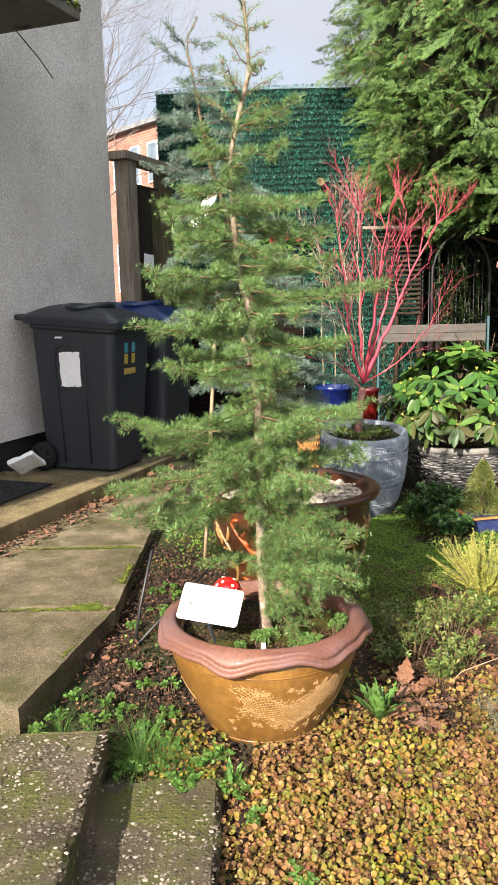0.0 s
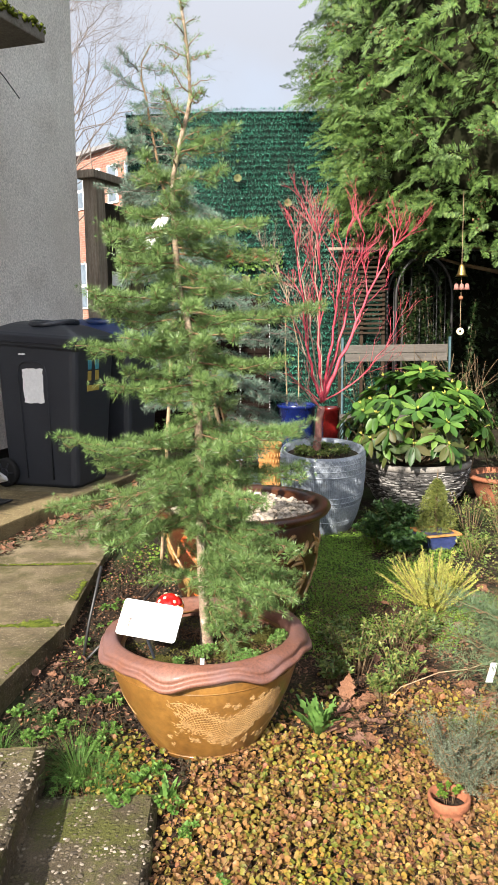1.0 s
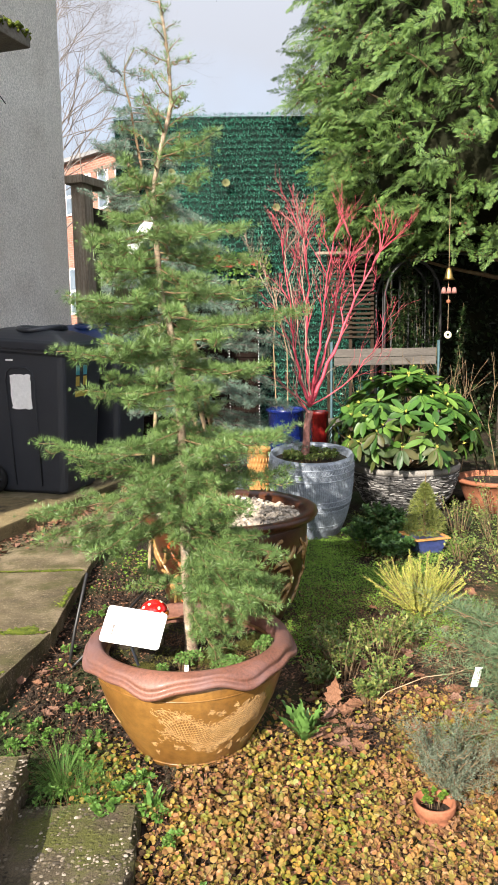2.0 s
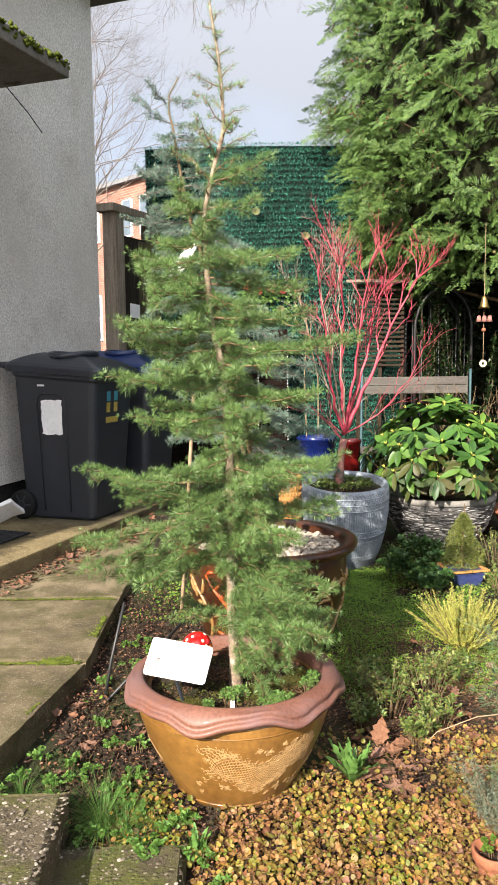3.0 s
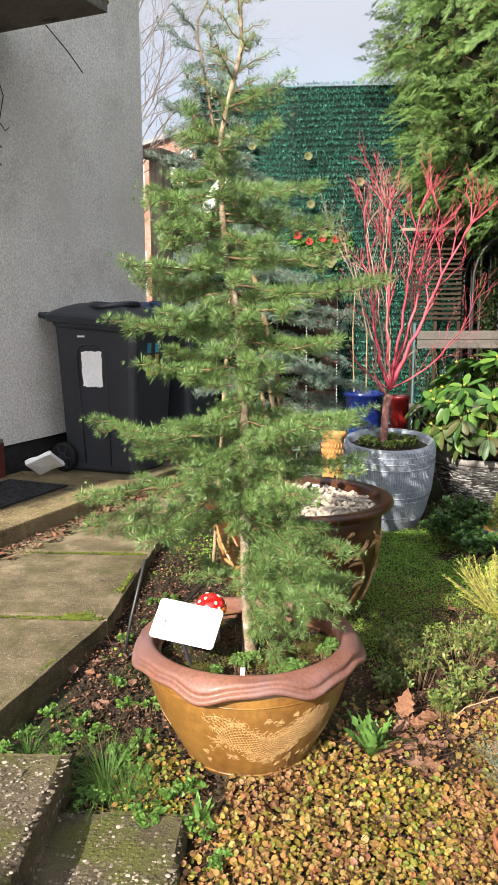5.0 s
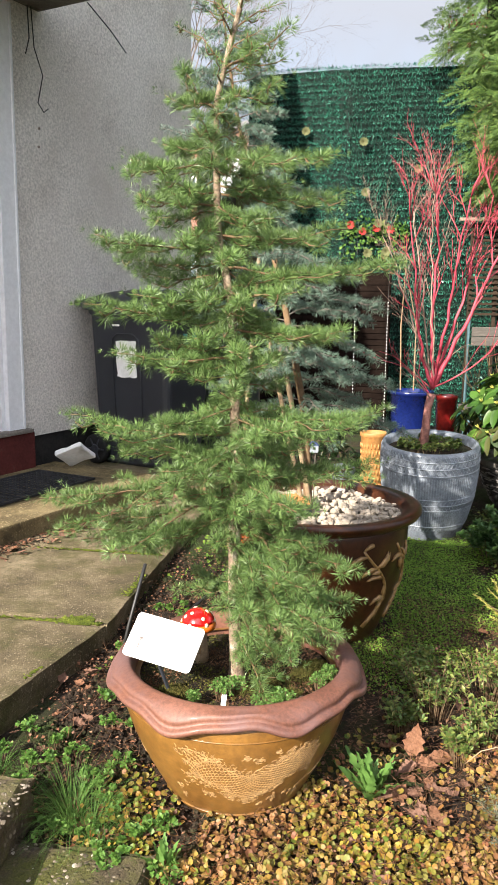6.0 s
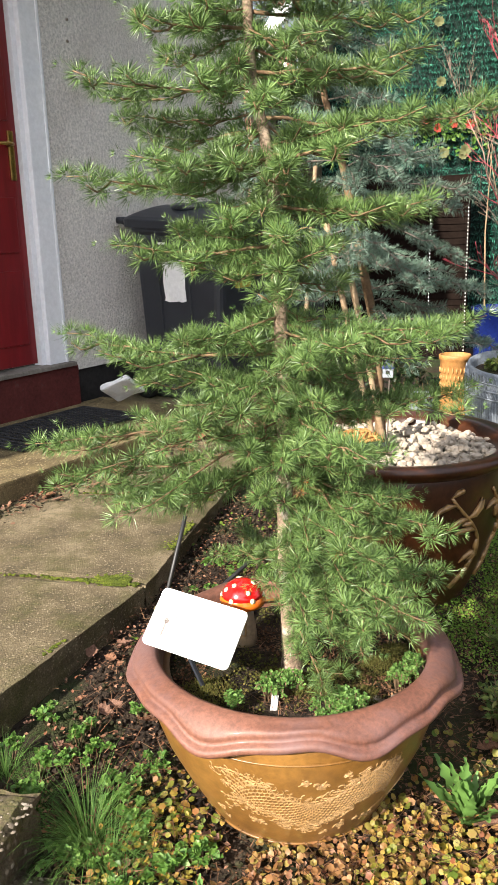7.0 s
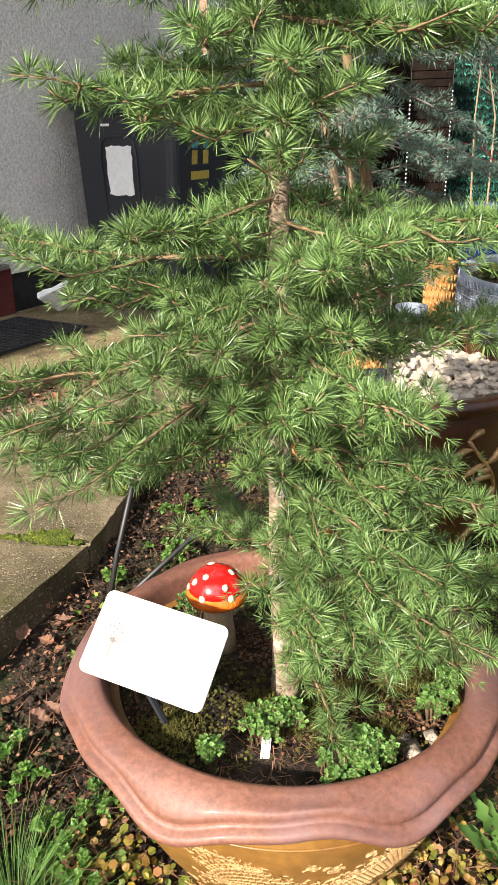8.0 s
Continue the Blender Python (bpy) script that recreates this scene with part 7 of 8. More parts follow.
def make_moss_lawn():
    x, y = scatter(90000, 0.28, 1.5, 2.95, 4.9)
    f = fieldn(x, y, 3.0, 9)
    k = f + rng.normal(0, 0.1, len(x)) > np.interp(x, [0.3, 0.85, 1.2, 1.5], [-0.5, -0.35, 0.05, 0.3])
    x, y = x[k], y[k]
    n = len(x)
    z = ground_z(x, y) + rng.uniform(0.005, 0.03, n) + 0.02 * np.clip(fieldn(x, y, 5, 2), 0, 1)
    nrm = unit(np.stack([rng.normal(0, 0.5, n), rng.normal(-0.2, 0.5, n), np.ones(n)], -1))
    g = Geo()
    add_polys(g, discs(np.stack([x, y, z], -1), nrm, rng.uniform(0.002, 0.0045, n), 4))
    ground_stuff("moss_lawn", g, "mossgreen", "soft bright green mossy lawn", "lawn")
    x, y = scatter(5200, -0.58, 0.5, 2.9, 4.6, lambda x, y: ((x < -0.2) & (fieldn(x, y, 5, 7) > 0.12)) | (y > 3.9))
    n = len(x)
    g = Geo()
    add_polys(g, discs(np.stack([x, y, ground_z(x, y) + rng.uniform(0.005, 0.03, n)], -1), unit(np.stack([rng.normal(0, 0.5, n), rng.normal(0, 0.5, n), np.ones(n)], -1)), rng.uniform(0.004, 0.009, n), 5))
    ground_stuff("green_carpet", g, "mossleaf", "small green leaves creeping behind the pot", "ground cover")
    x, y = scatter(26000, 0.5, 2.3, 2.3, 5.2, lambda x, y: (x > 0.95) & (fieldn(x, y, 2.4, 12) > -0.2))
    n = len(x)
    g = Geo()
    add_polys(g, discs(np.stack([x, y, ground_z(x, y) + rng.uniform(0.005, 0.04, n)], -1), unit(np.stack([rng.normal(0, 0.5, n), rng.normal(0, 0.5, n), np.ones(n)], -1)), rng.uniform(0.003, 0.008, n), 5))
    ground_stuff("mixed_carpet", g, "shrub", "mixed small-leaved plants over the bed", "ground cover")


make_moss_lawn()


def make_grass():
    for x, y, n, L0 in ((-0.34, 2.2, 300, 0.23), (-0.27, 2.15, 150, 0.18), (-0.5, 2.28, 120, 0.13), (-0.62, 2.36, 110, 0.12), (-0.22, 2.1, 60, 0.12)):
        t = thing("grass_tuft", Matrix.Translation((x, y, float(ground_z(x, y)))), "tuft of long thin green grass", "grass")
        a, b = rng.uniform(0, 6.28, n), rng.uniform(0.05, 0.95, n)
        L = L0 * rng.uniform(0.45, 1.15, n)
        out = np.stack([np.cos(a), np.sin(a), np.zeros(n)], -1)
        s = np.stack([-np.sin(a), np.cos(a), np.zeros(n)], -1) * 0.0009
        p = out * 0.035 * rng.random((n, 1))
        # each blade arches over in four lengths
        for j in range(4):
            d = out * np.sin(b)[:, None] + np.array([0, 0, 1.0]) * np.cos(b)[:, None]
            q = p + d * (L / 4)[:, None]
            w0, w1 = 1 - 0.22 * j, 1 - 0.22 * (j + 1)
            g = Geo().cards(np.stack([p - s * w0, p + s * w0, q + s * w1, q - s * w1], 1)) if j == 0 else g.cards(np.stack([p - s * w0, p + s * w0, q + s * w1, q - s * w1], 1))
            p, b = q, b + rng.uniform(0.15, 0.6, n)
        tagged(part("blade_mass", g, M["grass"], t), kind="stuff")


make_grass()


def pot_surface():
    """Moss, seedlings and grit on the soil of the main pot."""
    host = bpy.data.objects["planter_pot"]
    rng2 = np.random.default_rng(4)
    n = 7000
    r = 0.255 * np.sqrt(rng2.random(n))
    a = rng2.uniform(0, 6.28, n)
    x, y = POT[0] + r * np.cos(a), POT[1] + r * np.sin(a)
    f = fieldn(x, y, 9, 5)
    for name, mat, keep, rad, lab in (("pot_moss", "potmoss", f > 0.12, (0.0014, 0.0035), "olive moss on the soil"), ("pot_litter", "litter", f < -0.05, (0.0012, 0.0035), "brown crumbs on the soil")):
        k = keep.sum()
        g = Geo()
        P = np.stack([x[keep], y[keep], 0.34 + 0.018 * (1 - r[keep] / 0.28) + rng2.uniform(-0.002, 0.012, k)], -1)
        add_polys(g, discs(P, unit(np.stack([rng2.normal(0, 0.6, k), rng2.normal(0, 0.6, k), np.ones(k)], -1)), rng2.uniform(*rad, k), 5))
        ob = tagged(part(name, g, M[mat], host, lab), kind="stuff")
        ob.matrix_parent_inverse = host.matrix_world.inverted()
    # brown needles and grassy threads over the moss
    n = 1500
    r = 0.258 * np.sqrt(rng2.random(n))
    a = rng2.uniform(0, 6.28, n)
    x, y = POT[0] + r * np.cos(a), POT[1] + r * np.sin(a)
    keep = fieldn(x, y, 7, 8) + 0.5 * (x - POT[0]) / 0.28 > 0.0
    x, y, r = x[keep], y[keep], r[keep]
    n = len(x)
    an = rng2.uniform(0, 6.28, n)
    p = np.stack([x, y, 0.342 + 0.018 * (1 - r / 0.28) + rng2.uniform(0, 0.012, n)], -1)
    d = np.stack([np.cos(an), np.sin(an), rng2.normal(0, 0.25, n)], -1) * rng2.uniform(0.012, 0.04, (n, 1))
    sd = np.stack([-np.sin(an), np.cos(an), np.zeros(n)], -1) * 0.0008
    ob = tagged(part("fallen_needles", Geo().tris(np.stack([p - sd, p + sd, p + d], 1)), M["deadleaf"], host, "brown fallen needles"), kind="stuff")
    ob.matrix_parent_inverse = host.matrix_world.inverted()
    # low cushions of moss made of short upright shoots
    P = []
    for cx, cy, cr, k in ((0.1, 2.34, 0.06, 900), (0.22, 2.44, 0.05, 600), (0.25, 2.5, 0.05, 600), (0.15, 2.4, 0.05, 600), (-0.1, 2.28, 0.06, 700), (0.02, 2.36, 0.04, 400), (0.2, 2.33, 0.04, 400)):
        q = rng2.normal(0, 0.45, (k, 2)) * cr
        hz = 0.345 + 0.022 * np.exp(-(q ** 2).sum(1) / cr ** 2)
        P.append(np.stack([cx + q[:, 0], cy + q[:, 1], hz], -1))
    P = np.concatenate(P)
    T = tufts(P, rng2.normal(0, 0.5, P.shape) + np.array([0, 0, 1.0]), 3, np.full(len(P), 0.009), 0.0016, 0.6)
    ob = tagged(part("moss_cushion", Geo().tris(T), M["potmoss"], host, "olive moss cushions"), kind="stuff")
    ob.matrix_parent_inverse = host.matrix_world.inverted()
    for x, y, sz in ((0.24, 2.31, 0.02), (0.265, 2.345, 0.014), (0.225, 2.335, 0.012)):
        g = Geo()
        blob(g, (0, 0, 0), (sz * 1.3, sz, sz * 0.5), 0.5)
        lump = part("soil_lump", g, M["bark"], host, m=Matrix.Translation((x, y, 0.35)), smooth=True)
        lump.matrix_parent_inverse = host.matrix_world.inverted()
    for x, y, r in ((0.03, 2.3, 0.03), (0.06, 2.325, 0.026), (0.15, 2.24, 0.034), (0.19, 2.26, 0.034), (0.17, 2.29, 0.026), (0.27, 2.39, 0.025), (0.29, 2.44, 0.018), (-0.03, 2.24, 0.015), (-0.14, 2.58, 0.03)):
        leafy_clump("seedling_clump", x, y, r * 1.25, 0.034, 760, 0.0045, 0.009, 0.85, "seedling", "clump of tiny bright green seedlings", "seedling", 34, 0.5, z=0.345)


pot_surface()


def step_pebbles():
    host = bpy.data.objects["garden_steps"]
    for x0, x1, y0, y1, z, n in ((-1.3, -0.42, 1.25, 2.15, 0.151, 5200), (-0.72, -0.09, 1.1, 2.08, 0.04, 3600)):
        g = Geo()
        for _ in range(n):
            s = rng.uniform(0.0015, 0.005) * rng.choice((0.6, 1, 1, 1.4))
            blob(g, (rng.uniform(x0, x1), rng.uniform(y0, y1), z - s * 0.1), (s * 1.3, s, s * 0.35), 0.15)
        tagged(part("pebbles", g, M["pebble"], host, "pebbles set in the concrete"), kind="stuff")
    host = bpy.data.objects["garden_path"]
    g = Geo()
    for _ in range(2600):
        kind = rng.random()
        if kind < 0.5:
            y = rng.uniform(2.4, 4.6)
            x = -0.59 - abs(rng.normal(0, 0.02)) + 0.2 * min(0.0, y - 3.17)
            if noise.noise((x * 2, y * 3.2, 3)) < 0.05:
                continue
        elif kind < 0.7:
            x, y = -0.6 - abs(rng.normal(0, 0.25)), rng.choice((3.155, 4.005)) + rng.normal(0, 0.006)
        else:
            # a cushion at the corner of the joint
            x, y = -0.64 - abs(rng.normal(0, 0.05)), 3.175 + rng.normal(0, 0.02)
        s = rng.uniform(0.003, 0.009)
        blob(g, (x, y, 0.143), (s, s, s * 0.45), 0.25)
    tagged(part("joint_moss", g, M["moss"], host, "green moss in the joints", smooth=True), kind="stuff")


step_pebbles()


def make_right_edge():
    # terracotta pot with blue juniper, and the pine that leans in
    p, top = simple_pot("terracotta_pot", 0.735, 2.01, 0.042, 0.054, 0.085, "terracotta", "small terracotta pot with mossy soil", segs=32)
    leafy_clump("pot_moss_tuft", 0.735, 2.01, 0.04, 0.04, 420, 0.006, 0.012, 0.7, "mossleaf", "bright green moss in the terracotta pot", "moss", 6, 0.4, z=top - 0.03)
    t = thing("blue_juniper", Matrix.Translation((0.8, 2.08, 0.04)), "spiky grey-green juniper sprigs", "shrub")
    for i in range(38):
        a = rng.uniform(0, 6.28)
        R = rng.uniform(0.05, 0.2)
        e = np.array([math.cos(a) * R, math.sin(a) * R * 0.8, rng.uniform(0.05, 0.24)])
        conifer_branch(t, np.array([0, 0, 0.02]), e, 0.003, M["juniper"], M["twig"], nlen=0.014, count=11, step=0.011, nwidth=0.0026, gap=0.034)
    t = thing("young_pine", Matrix.Translation((0.98, 2.2, 0.0)), "soft-needled young pine leaning over the bed", "shrub")
    part("trunk", Geo().tube([(0.25, 0.05, -0.03), (0.12, 0.0, 0.15), (0.04, -0.05, 0.35), (0.0, -0.1, 0.62)], [0.018, 0.015, 0.011, 0.006], 8), M["twig"], t, smooth=True)
    for i in range(34):
        a = rng.uniform(0, 6.28)
        f = i / 34
        b = np.array([0.14 - 0.14 * f, -0.08 * f, 0.12 + 0.48 * f])
        e = b + np.array([math.cos(a) * 0.24 - 0.06, math.sin(a) * 0.22, rng.uniform(-0.03, 0.14)])
        conifer_branch(t, b, e, 0.0035, M["pine"], M["twig"], nlen=0.06, count=16, step=0.02, nwidth=0.0016, gap=0.07, twig=0.3)
    tg = thing("plant_tag", Matrix.Translation((0.83, 2.12, 0.0)), "white plastic tag hanging in the pine", "tag")
    part("tag_strip", moved(box_bm(0.022, 0.002, 0.065, 0.0008), pose(0.05, 0, 0.38, 10, 8, 10)), M["paper"], tg)
    part("tag_string", Geo().tube([(0.05, 0, 0.41), (0.1, 0.02, 0.47)], 0.001, 4), M["twig"], tg)
    tw = thing("fallen_twig", Matrix(), "thin pale curved twig over the bed", "twig")
    pts = [(0.66, 2.49, 0.12), (0.7, 2.5, 0.155), (0.83, 2.5, 0.205), (0.93, 2.5, 0.215), (1.03, 2.5, 0.25), (1.15, 2.52, 0.3)]
    part("twig_stick", Geo().tube(pts, [0.0014, 0.0016, 0.0018, 0.0019, 0.002, 0.0022], 6), M["cane"], tw, smooth=True)


make_right_edge()


# ---- by the path and door ----
def edge_debris():
    n = 2600
    uu = rng.uniform(2.2, 5.0, n)
    nn = -2.655 + np.abs(rng.normal(0, 0.07, n))
    h = np.array([tuple(HOUSE @ Vector((a, b, 0.147))) for a, b in zip(nn, uu)])
    g = Geo()
    for q in h[:1700]:
        s = rng.uniform(0.002, 0.007)
        blob(g, q, (s, s, s * 0.5), 0.3)
    ground_stuff("path_dirt", g, "soil", "dark dirt swept along the platform foot", "dirt")
    L = rng.uniform(0.008, 0.03, 900)
    q = leaves(h[1700:] + np.array([0, 0, 0.006]), rand_dirs(900) * np.array([1, 1, 0.3]), np.array([0, 0, 1.0])[None] + rng.normal(0, 0.4, (900, 3)), L, L * 0.6, 0.25)
    ground_stuff("leaf_crumbs", Geo().cards(q), "deadleaf", "brown leaf crumbs along the platform foot", "litter")


edge_debris()
blown = random.Random(21)
for k in range(70):
    q = HOUSE @ Vector((blown.uniform(-2.66, -2.3) if k < 48 else blown.uniform(-2.62, -2.45), blown.uniform(4.6, 5.7) if k < 48 else blown.uniform(2.6, 4.6), 0.15))
    drop_leaf(q.x, q.y, 0.152, blown.uniform(0.035, 0.07), "brown dead leaf blown against the step", 30)


def by_the_path():
    b = thing("metal_stake", Matrix(), "bent black metal stake leaning by the path edge", "stake")
    part("upright_rod", Geo().tube([(-0.48, 2.98, 0.02), (-0.45, 3.02, 0.2), (-0.4, 3.07, 0.42)], 0.0065, 8), M["blackmetal"], b, smooth=True)
    part("side_rod", Geo().tube([(-0.47, 2.98, 0.05), (-0.34, 3.12, 0.15), (-0.18, 3.3, 0.27)], 0.0065, 8), M["blackmetal"], b, smooth=True)
    m = thing("door_mat", HOUSE @ Matrix.Translation((-3.2, 3.9, 0.246)), "black rubber ring door mat", "mat")
    g = Geo()
    for i in range(10):
        for j in range(19):
            x, y = -0.2 + i * 0.045, -0.42 + j * 0.045
            pts = [(x + 0.021 * math.cos(a), y + 0.021 * math.sin(a), 0.006) for a in np.linspace(0, 6.283, 9)]
            g.tube(pts, 0.004, 4, False)
    tagged(part("mat_grid", g, M["mat"], m), kind="stuff")
    g = Geo()
    for a, b2, c, d in ((-0.235, -0.455, -0.222, 0.425), (0.225, -0.455, 0.238, 0.425), (-0.222, -0.455, 0.225, -0.442), (-0.222, 0.412, 0.225, 0.425)):
        g.box((a, b2, 0), (c, d, 0.012))
    part("mat_edge", g, M["mat"], m)
    bag = thing("paper_bag", HOUSE @ Matrix.Translation((-3.47, 4.54, 0.25)), "crumpled white bag behind the bin wheel", "bag")
    bm = box_bm(0.2, 0.2, 0.035, 0.012, 2)
    bmesh.ops.subdivide_edges(bm, edges=bm.edges[:], cuts=3, use_grid_fill=True)
    for v in bm.verts:
        v.co.z += 0.012 * noise.noise(v.co * 14)
    part("bag_body", moved(bm, pose(0.16, 0.0, 0.085, -35, -22, 20)), M["paper"], bag)
    w = thing("loose_cable", HOUSE, "thin black cables hanging on the wall", "cable")
    for pts in ([(WALL_N + 0.03, 4.5, 3.19), (WALL_N + 0.04, 4.5, 2.95), (WALL_N + 0.035, 4.47, 2.85)], [(WALL_N + 0.03, 4.53, 3.19), (WALL_N + 0.05, 4.53, 2.9), (WALL_N + 0.05, 4.6, 2.75), (WALL_N + 0.04, 4.56, 2.58), (WALL_N + 0.05, 4.6, 2.53), (WALL_N + 0.05, 4.64, 2.56)],
                [(WALL_N + 0.3, 4.75, 3.19), (WALL_N + 0.32, 4.95, 3.08), (WALL_N + 0.33, 5.1, 2.98)]):
        part("cable", Geo().tube(pts, 0.004, 6), M["blackmetal"], w, smooth=True)
    for u, z in ((4.602, 2.436), (4.593, 2.322)):
        h = thing("wall_plug", HOUSE @ Matrix.Translation((WALL_N, u, z)), "old rusty screw plug set in the render", "screw")
        g = Geo().tube([(-0.01, 0, 0), (0.006, 0, 0)], 0.009, 8)
        part("plug", g, M["bark"], h, smooth=True)


by_the_path()
for dx, dy in ((-0.1, -0.08), (0.12, -0.1), (0.02, -0.15), (0.14, 0.06), (-0.14, 0.08), (0.05, 0.1), (-0.16, -0.03), (0.07, -0.02), (0.0, 0.17), (-0.05, -0.17)):
    leafy_clump("pot_underplanting", PATT[1] + dx, PATT[2] + dy, 0.075, 0.05, 230, 0.012, 0.025, 0.6, "shrub", "low green plants on the soil of the patterned pot", "plant", 8, 0.4, z=PATT[3] + PATT[4] - 0.05)


# ---- marks on the bins ----
def bin_marks():
    b = bin1
    for dx, w, h in ((-0.085, 0.05, 0.13), (0.02, 0.05, 0.13)):
        part("number_bar", moved(box_bm(0.002, w, h / 2, 0.0005), Matrix.Translation((0.8298, dx, 0.84)) @ pose(0, 0, 0, 0, 4, 0)), M["blueink"], b, "painted turquoise bar")
        part("number_bar", moved(box_bm(0.002, w, h / 2, 0.0005), Matrix.Translation((0.8244, dx, 0.765)) @ pose(0, 0, 0, 0, 4, 0)), M["yellowink"], b, "painted yellow bar")
    part("word_bar", moved(box_bm(0.002, 0.17, 0.04, 0.0005), Matrix.Translation((0.8183, -0.03, 0.68)) @ pose(0, 0, 0, 0, 4, 0)), M["yellowink"], b, "painted yellow bar")
    part("maker_bar", moved(box_bm(0.06, 0.002, 0.012, 0.0005), Matrix.Translation((0.4, -0.2845, 0.92)) @ pose(0, 0, 0, 3.0)), M["paper"], b, "small pale printed bar")


bin_marks()


# ---- flowers on the screen ----
def rosette(name, x, y, z, r, mat, label):
    t = thing(name, Matrix.Translation((x, y, z)) @ pose(0, 0, 0, 80), label, "artificial flower")
    for ring, k in ((1.0, 9), (0.75, 8), (0.5, 6), (0.3, 4)):
        a = np.arange(k) * 2 * math.pi / k + ring
        d = np.stack([np.cos(a), np.sin(a), np.full(k, 0.5 + (1 - ring))], -1)
        q = leaves(np.zeros((k, 3)), d, np.array([0, 0, 1.0])[None] * np.ones((k, 1)), np.full(k, r * ring), np.full(k, r * 0.95 * ring), 0.3)
        for i in range(k):
            part("petal", Geo().cards(q[i:i + 1]), M[mat], t)


def screen_y(x):
    return (7.75 + (0.06 - x) * 0.505 if x < 0.06 else 7.75 + (x - 0.06) * 0.152) - 0.07


for x, z, r, mt in ((0.114, 2.033, 0.045, "rose"), (0.221, 1.98, 0.042, "rose"), (0.34, 2.01, 0.045, "rose"), (0.462, 1.997, 0.045, "rose"), (0.27, 1.794, 0.05, "paleflower"), (0.434, 1.81, 0.055, "paleflower"), (0.355, 2.05, 0.05, "paleflower"), (0.417, 1.775, 0.045, "paleflower")):
    rosette("cloth_rose", x, screen_y(x), z, r, mt, "red cloth rose pinned to the screen" if mt == "rose" else "faded yellow cloth flower on the screen")
for x, z in ((0.681, 2.51), (0.205, 2.73), (-0.314, 2.86), (0.232, 2.31)):
    rosette("pale_rosette", x, screen_y(x), z, 0.048, "paleflower", "pale weathered rosette on the green screen")

ga = thing("leaf_garland", Matrix(), "green artificial leaf garland on the screen", "garland")
n = 420
xs = rng.uniform(0.02, 0.62, n)
P = np.stack([xs, np.array([screen_y(x) + 0.01 for x in xs]), 2.0 + rng.normal(0, 0.05, n) - 0.25 * (rng.random(n) < 0.3) * rng.random(n)], -1)
q = leaves(P, rand_dirs(n) + np.array([0, -0.7, 0]), rand_dirs(n) + np.array([0, -1, 0.3]), rng.uniform(0.03, 0.055, n), rng.uniform(0.015, 0.03, n), 0.2)
tagged(part("garland_leaves", Geo().cards(q), M["weed"], ga), kind="stuff")


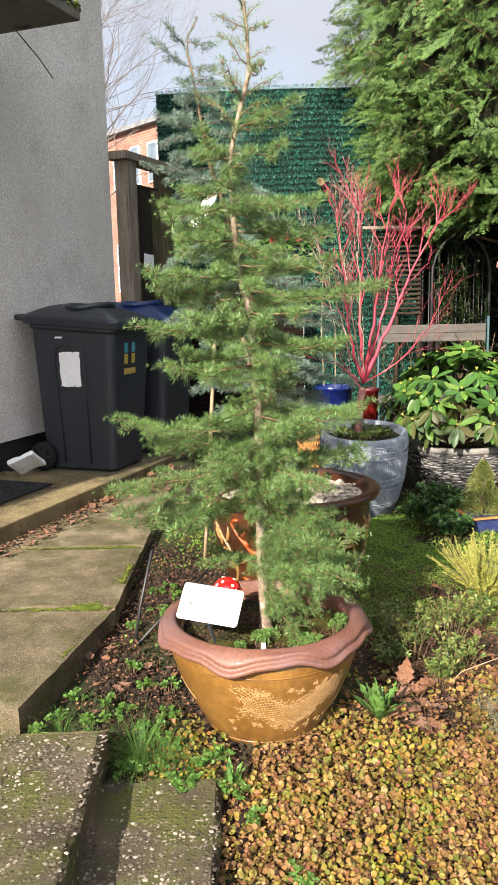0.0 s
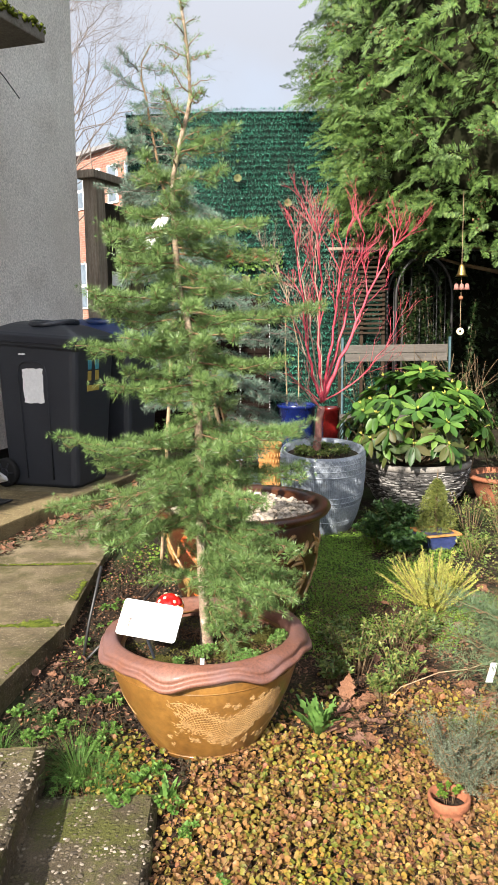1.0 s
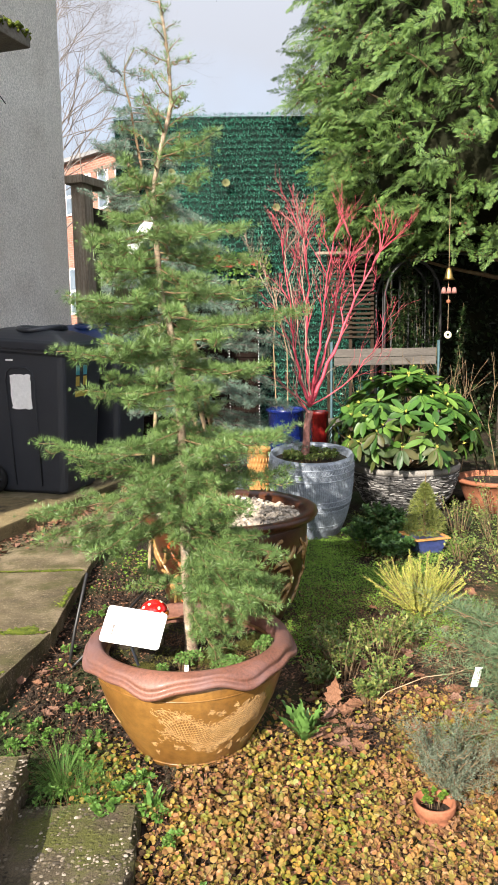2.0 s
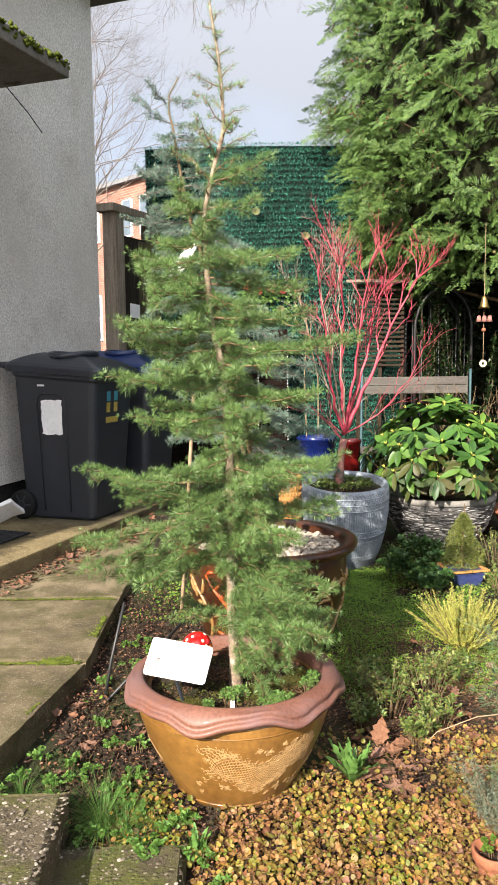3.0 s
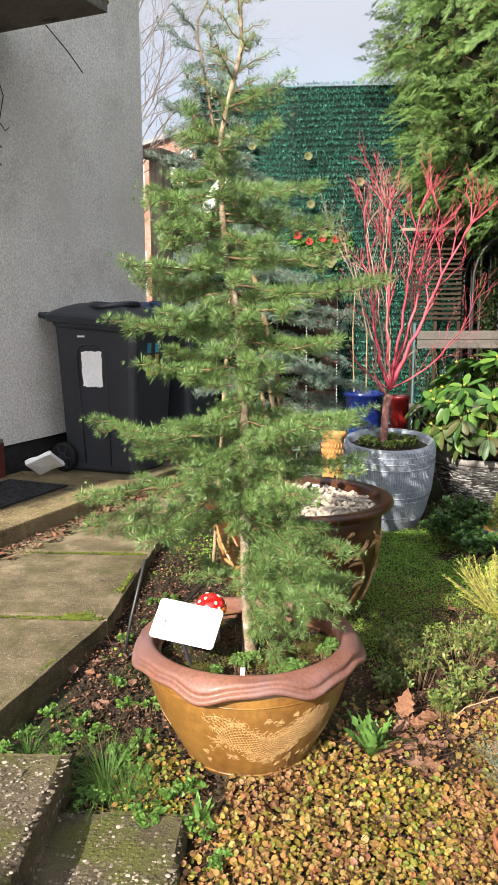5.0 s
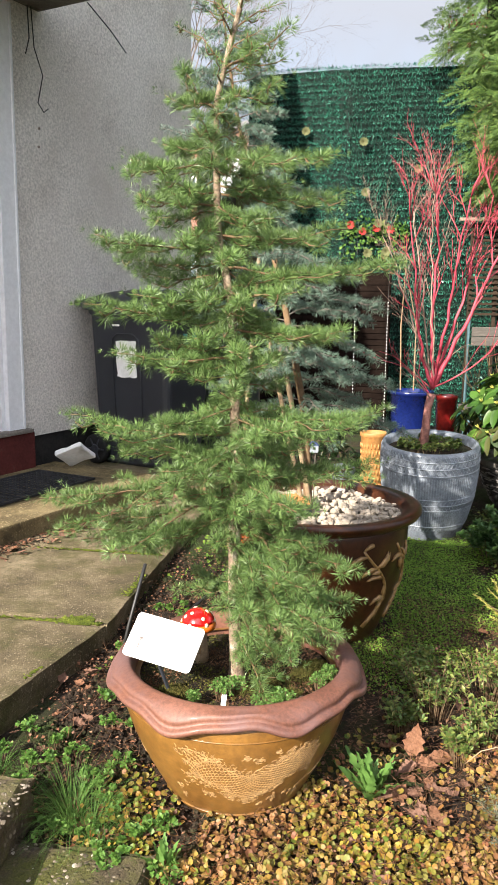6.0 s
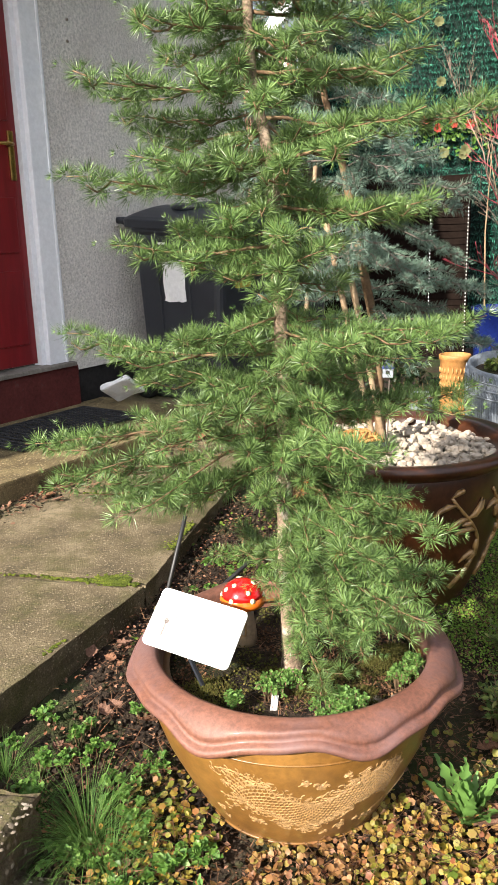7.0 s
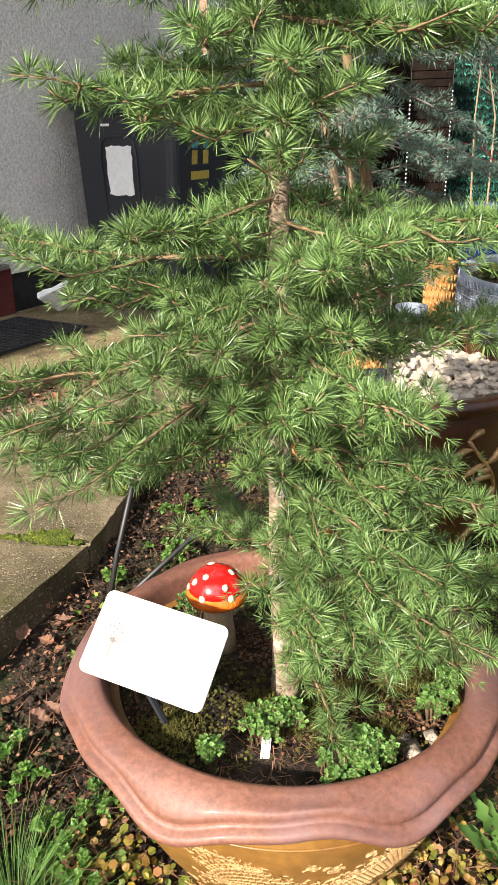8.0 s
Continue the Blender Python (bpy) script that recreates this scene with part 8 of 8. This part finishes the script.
# ---- far corner: panel, trellis, bench, arch, hedge ----
def make_corner():
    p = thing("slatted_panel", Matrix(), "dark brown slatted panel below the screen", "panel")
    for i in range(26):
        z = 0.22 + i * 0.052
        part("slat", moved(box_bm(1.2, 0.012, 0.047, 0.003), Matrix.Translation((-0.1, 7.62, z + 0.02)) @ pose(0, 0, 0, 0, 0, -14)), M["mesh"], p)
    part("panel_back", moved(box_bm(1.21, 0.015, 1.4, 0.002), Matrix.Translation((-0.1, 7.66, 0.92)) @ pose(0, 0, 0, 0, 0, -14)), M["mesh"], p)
    for x, y in ((0.2, 7.0), (0.46, 7.0)):
        c = thing("bead_chain", Matrix(), "hanging string of pale beads", "chain")
        for k in range(40):
            g = Geo()
            blob(g, (x, y, 0.35 + k * 0.026), (0.005, 0.005, 0.0065), 0.1)
            part("bead", g, M["signwhite"], c)
        part("cord", Geo().tube([(x, y, 0.2), (x, y, 2.0)], 0.0015, 4), M["blackmetal"], c)
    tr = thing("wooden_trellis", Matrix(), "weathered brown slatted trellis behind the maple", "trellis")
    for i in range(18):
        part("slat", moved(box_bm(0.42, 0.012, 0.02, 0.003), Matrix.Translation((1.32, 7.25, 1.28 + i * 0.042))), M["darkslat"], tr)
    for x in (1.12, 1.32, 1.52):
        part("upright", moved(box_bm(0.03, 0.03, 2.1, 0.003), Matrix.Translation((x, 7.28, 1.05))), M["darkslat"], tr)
    part("top_bar", moved(box_bm(0.5, 0.03, 0.025, 0.003), Matrix.Translation((1.25, 7.2, 2.03))), M["wood"], tr, "pale weathered top bar")
    b = thing("garden_bench", Matrix(), "silvered wooden bench with teal metal frame", "bench")
    for k in range(2):
        part("board", moved(box_bm(0.86, 0.02, 0.068, 0.004), Matrix.Translation((1.51, 6.62, 1.085 + k * 0.071))), M["palewood"], b)
    for k in range(4):
        part("seat_board", moved(box_bm(1.0, 0.08, 0.022, 0.004), Matrix.Translation((1.51, 6.3 + k * 0.09, 0.6))), M["palewood"], b)
    for x in (1.06, 1.97):
        part("leg", Geo().tube([(x, 6.28, 0.2), (x, 6.28, 0.6), (x, 6.64, 0.6), (x, 6.66, 1.25)], 0.013, 8), M["teal"], b, "teal painted metal leg", smooth=True)
        part("leg", Geo().tube([(x, 6.64, 0.2), (x, 6.64, 0.6)], 0.018, 8), M["teal"], b, "teal painted metal leg", smooth=True)
    a = thing("metal_arch", Matrix(), "dark metal garden arch with thin bars", "arch")
    for y in (7.1, 7.5):
        pts = [(1.6, y, 0.2), (1.6, y, 1.6)] + [(1.85 + 0.25 * math.cos(math.pi - q), y, 1.6 + 0.35 * math.sin(q)) for q in np.linspace(0.2, 2.94, 10)] + [(2.1, y, 1.6), (2.1, y, 0.2)]
        part("hoop", Geo().tube(pts, 0.014, 8), M["blackmetal"], a, smooth=True)
        for x in np.linspace(1.66, 2.04, 6):
            part("bar", Geo().tube([(x, y, 0.2), (x, y, 1.85)], 0.006, 6), M["blackmetal"], a, smooth=True)
    part("cross_bar", Geo().tube([(1.2, 7.1, 2.0), (2.5, 7.1, 2.0)], 0.01, 6), M["blackmetal"], a)
    c = thing("wind_chime", Matrix.Translation((1.69, 5.38, -0.06)), "brass bell wind chime on a string", "wind chime")
    part("cord", Geo().tube([(0, 0, 1.38), (0, 0, 2.3)], 0.0016, 5), M["cane"], c)
    part("bell", lathe([(0.006, 1.82), (0.016, 1.812), (0.021, 1.79), (0.029, 1.755), (0.041, 1.738), (0.035, 1.738)], 24), M["brass"], c, "brass bell", smooth=True)
    for dx in (-0.036, 0.0, 0.036):
        part("small_bell", lathe([(0.005, 1.69), (0.012, 1.686), (0.015, 1.665), (0.02, 1.648), (0.016, 1.65)], 16), M["redbase"], c, "small copper bell", m=Matrix.Translation((1.685 + dx, 5.38 - 0.01, -0.06)), smooth=True).matrix_parent_inverse = Matrix.Translation((-1.685, -5.38, 0.06))
    g = Geo()
    blob(g, (0, 0, 1.595), (0.017, 0.017, 0.017), 0.02)
    part("bead", g, M["terracotta"], c, smooth=True)
    ring = [(0.017 * math.cos(q), -0.004, 1.37 + 0.017 * math.sin(q)) for q in np.linspace(0, 6.283, 25)]
    part("disc", Geo().tube(ring, 0.009, 8, False), M["cream"], c, "pale ring disc", smooth=True)
    h = thing("boundary_hedge", Matrix(), "dark shaded ivy hedge closing the garden", "hedge", kind="structure")
    # near-black blocks stand for the shaded depth behind the hedge leaves
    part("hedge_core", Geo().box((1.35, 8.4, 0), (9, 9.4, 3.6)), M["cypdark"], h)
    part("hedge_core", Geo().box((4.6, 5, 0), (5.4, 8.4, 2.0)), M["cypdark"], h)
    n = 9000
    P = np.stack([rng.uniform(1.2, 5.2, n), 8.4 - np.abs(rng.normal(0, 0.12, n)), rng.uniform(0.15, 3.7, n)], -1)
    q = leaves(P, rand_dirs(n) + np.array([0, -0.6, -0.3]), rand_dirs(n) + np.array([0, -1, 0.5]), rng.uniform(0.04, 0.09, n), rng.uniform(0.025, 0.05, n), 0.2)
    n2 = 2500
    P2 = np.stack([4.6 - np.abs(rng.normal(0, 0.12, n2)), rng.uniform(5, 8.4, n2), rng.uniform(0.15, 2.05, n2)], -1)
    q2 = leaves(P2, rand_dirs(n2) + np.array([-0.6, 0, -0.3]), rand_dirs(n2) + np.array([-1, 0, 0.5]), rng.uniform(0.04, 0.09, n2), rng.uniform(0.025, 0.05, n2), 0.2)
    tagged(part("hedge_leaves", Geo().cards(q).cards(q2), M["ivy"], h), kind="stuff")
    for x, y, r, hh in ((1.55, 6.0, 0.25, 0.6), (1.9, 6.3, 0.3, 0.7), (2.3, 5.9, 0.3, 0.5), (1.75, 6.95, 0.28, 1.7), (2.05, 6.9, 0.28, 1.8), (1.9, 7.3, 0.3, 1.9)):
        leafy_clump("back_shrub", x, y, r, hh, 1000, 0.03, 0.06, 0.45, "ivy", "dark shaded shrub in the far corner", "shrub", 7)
    for i in range(14):
        x, y = rng.uniform(1.1, 2.2), rng.uniform(5.7, 6.2)
        s = thing("bare_stalk", Matrix(), "thin dry bare stalk behind the rhododendron", "stalk", "dry stalks")
        forked_part("stalk", M["twig"], s, np.array([x, y, 0.2]), np.array([rng.normal(0, 0.25), rng.normal(0, 0.2), 1.0]), 0.45, 0.005, 2, 0.45)
    for i in range(2):
        x = 0.56 + i * 0.09
        s = thing("dry_stem", Matrix(), "thin upright bare stem in the cobalt pot", "stem", "stems in the cobalt pot")
        part("stick", Geo().tube([(x, 6.15, 0.75), (x + rng.normal(0, 0.03), 6.15, 1.2), (x + rng.normal(0, 0.06), 6.15, 1.7)], [0.005, 0.004, 0.002], 5), M["cane"], s)


make_corner()


# ---- bare trees beyond ----
def bare_tree(x, y, h, label):
    """A birch-like crown: leaning limbs from one trunk, forking into fine twigs."""
    t = thing("bare_tree", Matrix(), label, "tree")
    b = np.array([x, y, 0.2])
    tr = [b, b + np.array([0.1, 0, h * 0.25]), b + np.array([0.0, 0.1, h * 0.5]), b + np.array([0.1, 0, h])]
    part("trunk", Geo().tube(tr, [0.13, 0.1, 0.07, 0.012], 8), M["greytwig"], t, smooth=True)
    for i in range(36):
        f = 0.3 + 0.6 * i / 36
        p = b + np.array([0.05, 0.05, h * f])
        a = i * 2.4
        side = np.array([math.cos(a), math.sin(a) * 0.6, 0.95])
        if i % 2:
            side = np.array([rng.uniform(0.5, 1.1), rng.normal(0, 0.3), 1.0])
        g = Geo()
        fork(g, p, unit(side), h * 0.17 * (1.35 - f), 0.024 * (1.2 - f), 6, 0.6, 0.66, 0.1)
        part("bough", g, M["greytwig"], t, smooth=True)


bare_tree(-3.9, 17.5, 9.5, "bare grey winter tree beyond the gate")
ov = thing("overhanging_branch", Matrix(), "bare twigs of a high overhanging branch", "branch")
for i in range(16):
    g = Geo()
    x = -0.7 + 0.115 * i
    fork(g, np.array([x, 8.9, 5.62 + 0.12 * math.sin(i * 1.7)]), unit(np.array([rng.normal(0, 0.9), rng.normal(0, 0.3), -0.8])), 0.3, 0.0055, 4, 0.7, 0.72, -0.25)
    part("hanging_twig", g, M["greytwig"], ov, smooth=True)
part("bough", Geo().tube([(-4.5, 9.2, 6.6), (-2.0, 9.0, 6.0), (0.0, 8.9, 5.68), (1.2, 8.9, 5.6)], [0.05, 0.035, 0.02, 0.008], 8), M["greytwig"], ov, smooth=True)
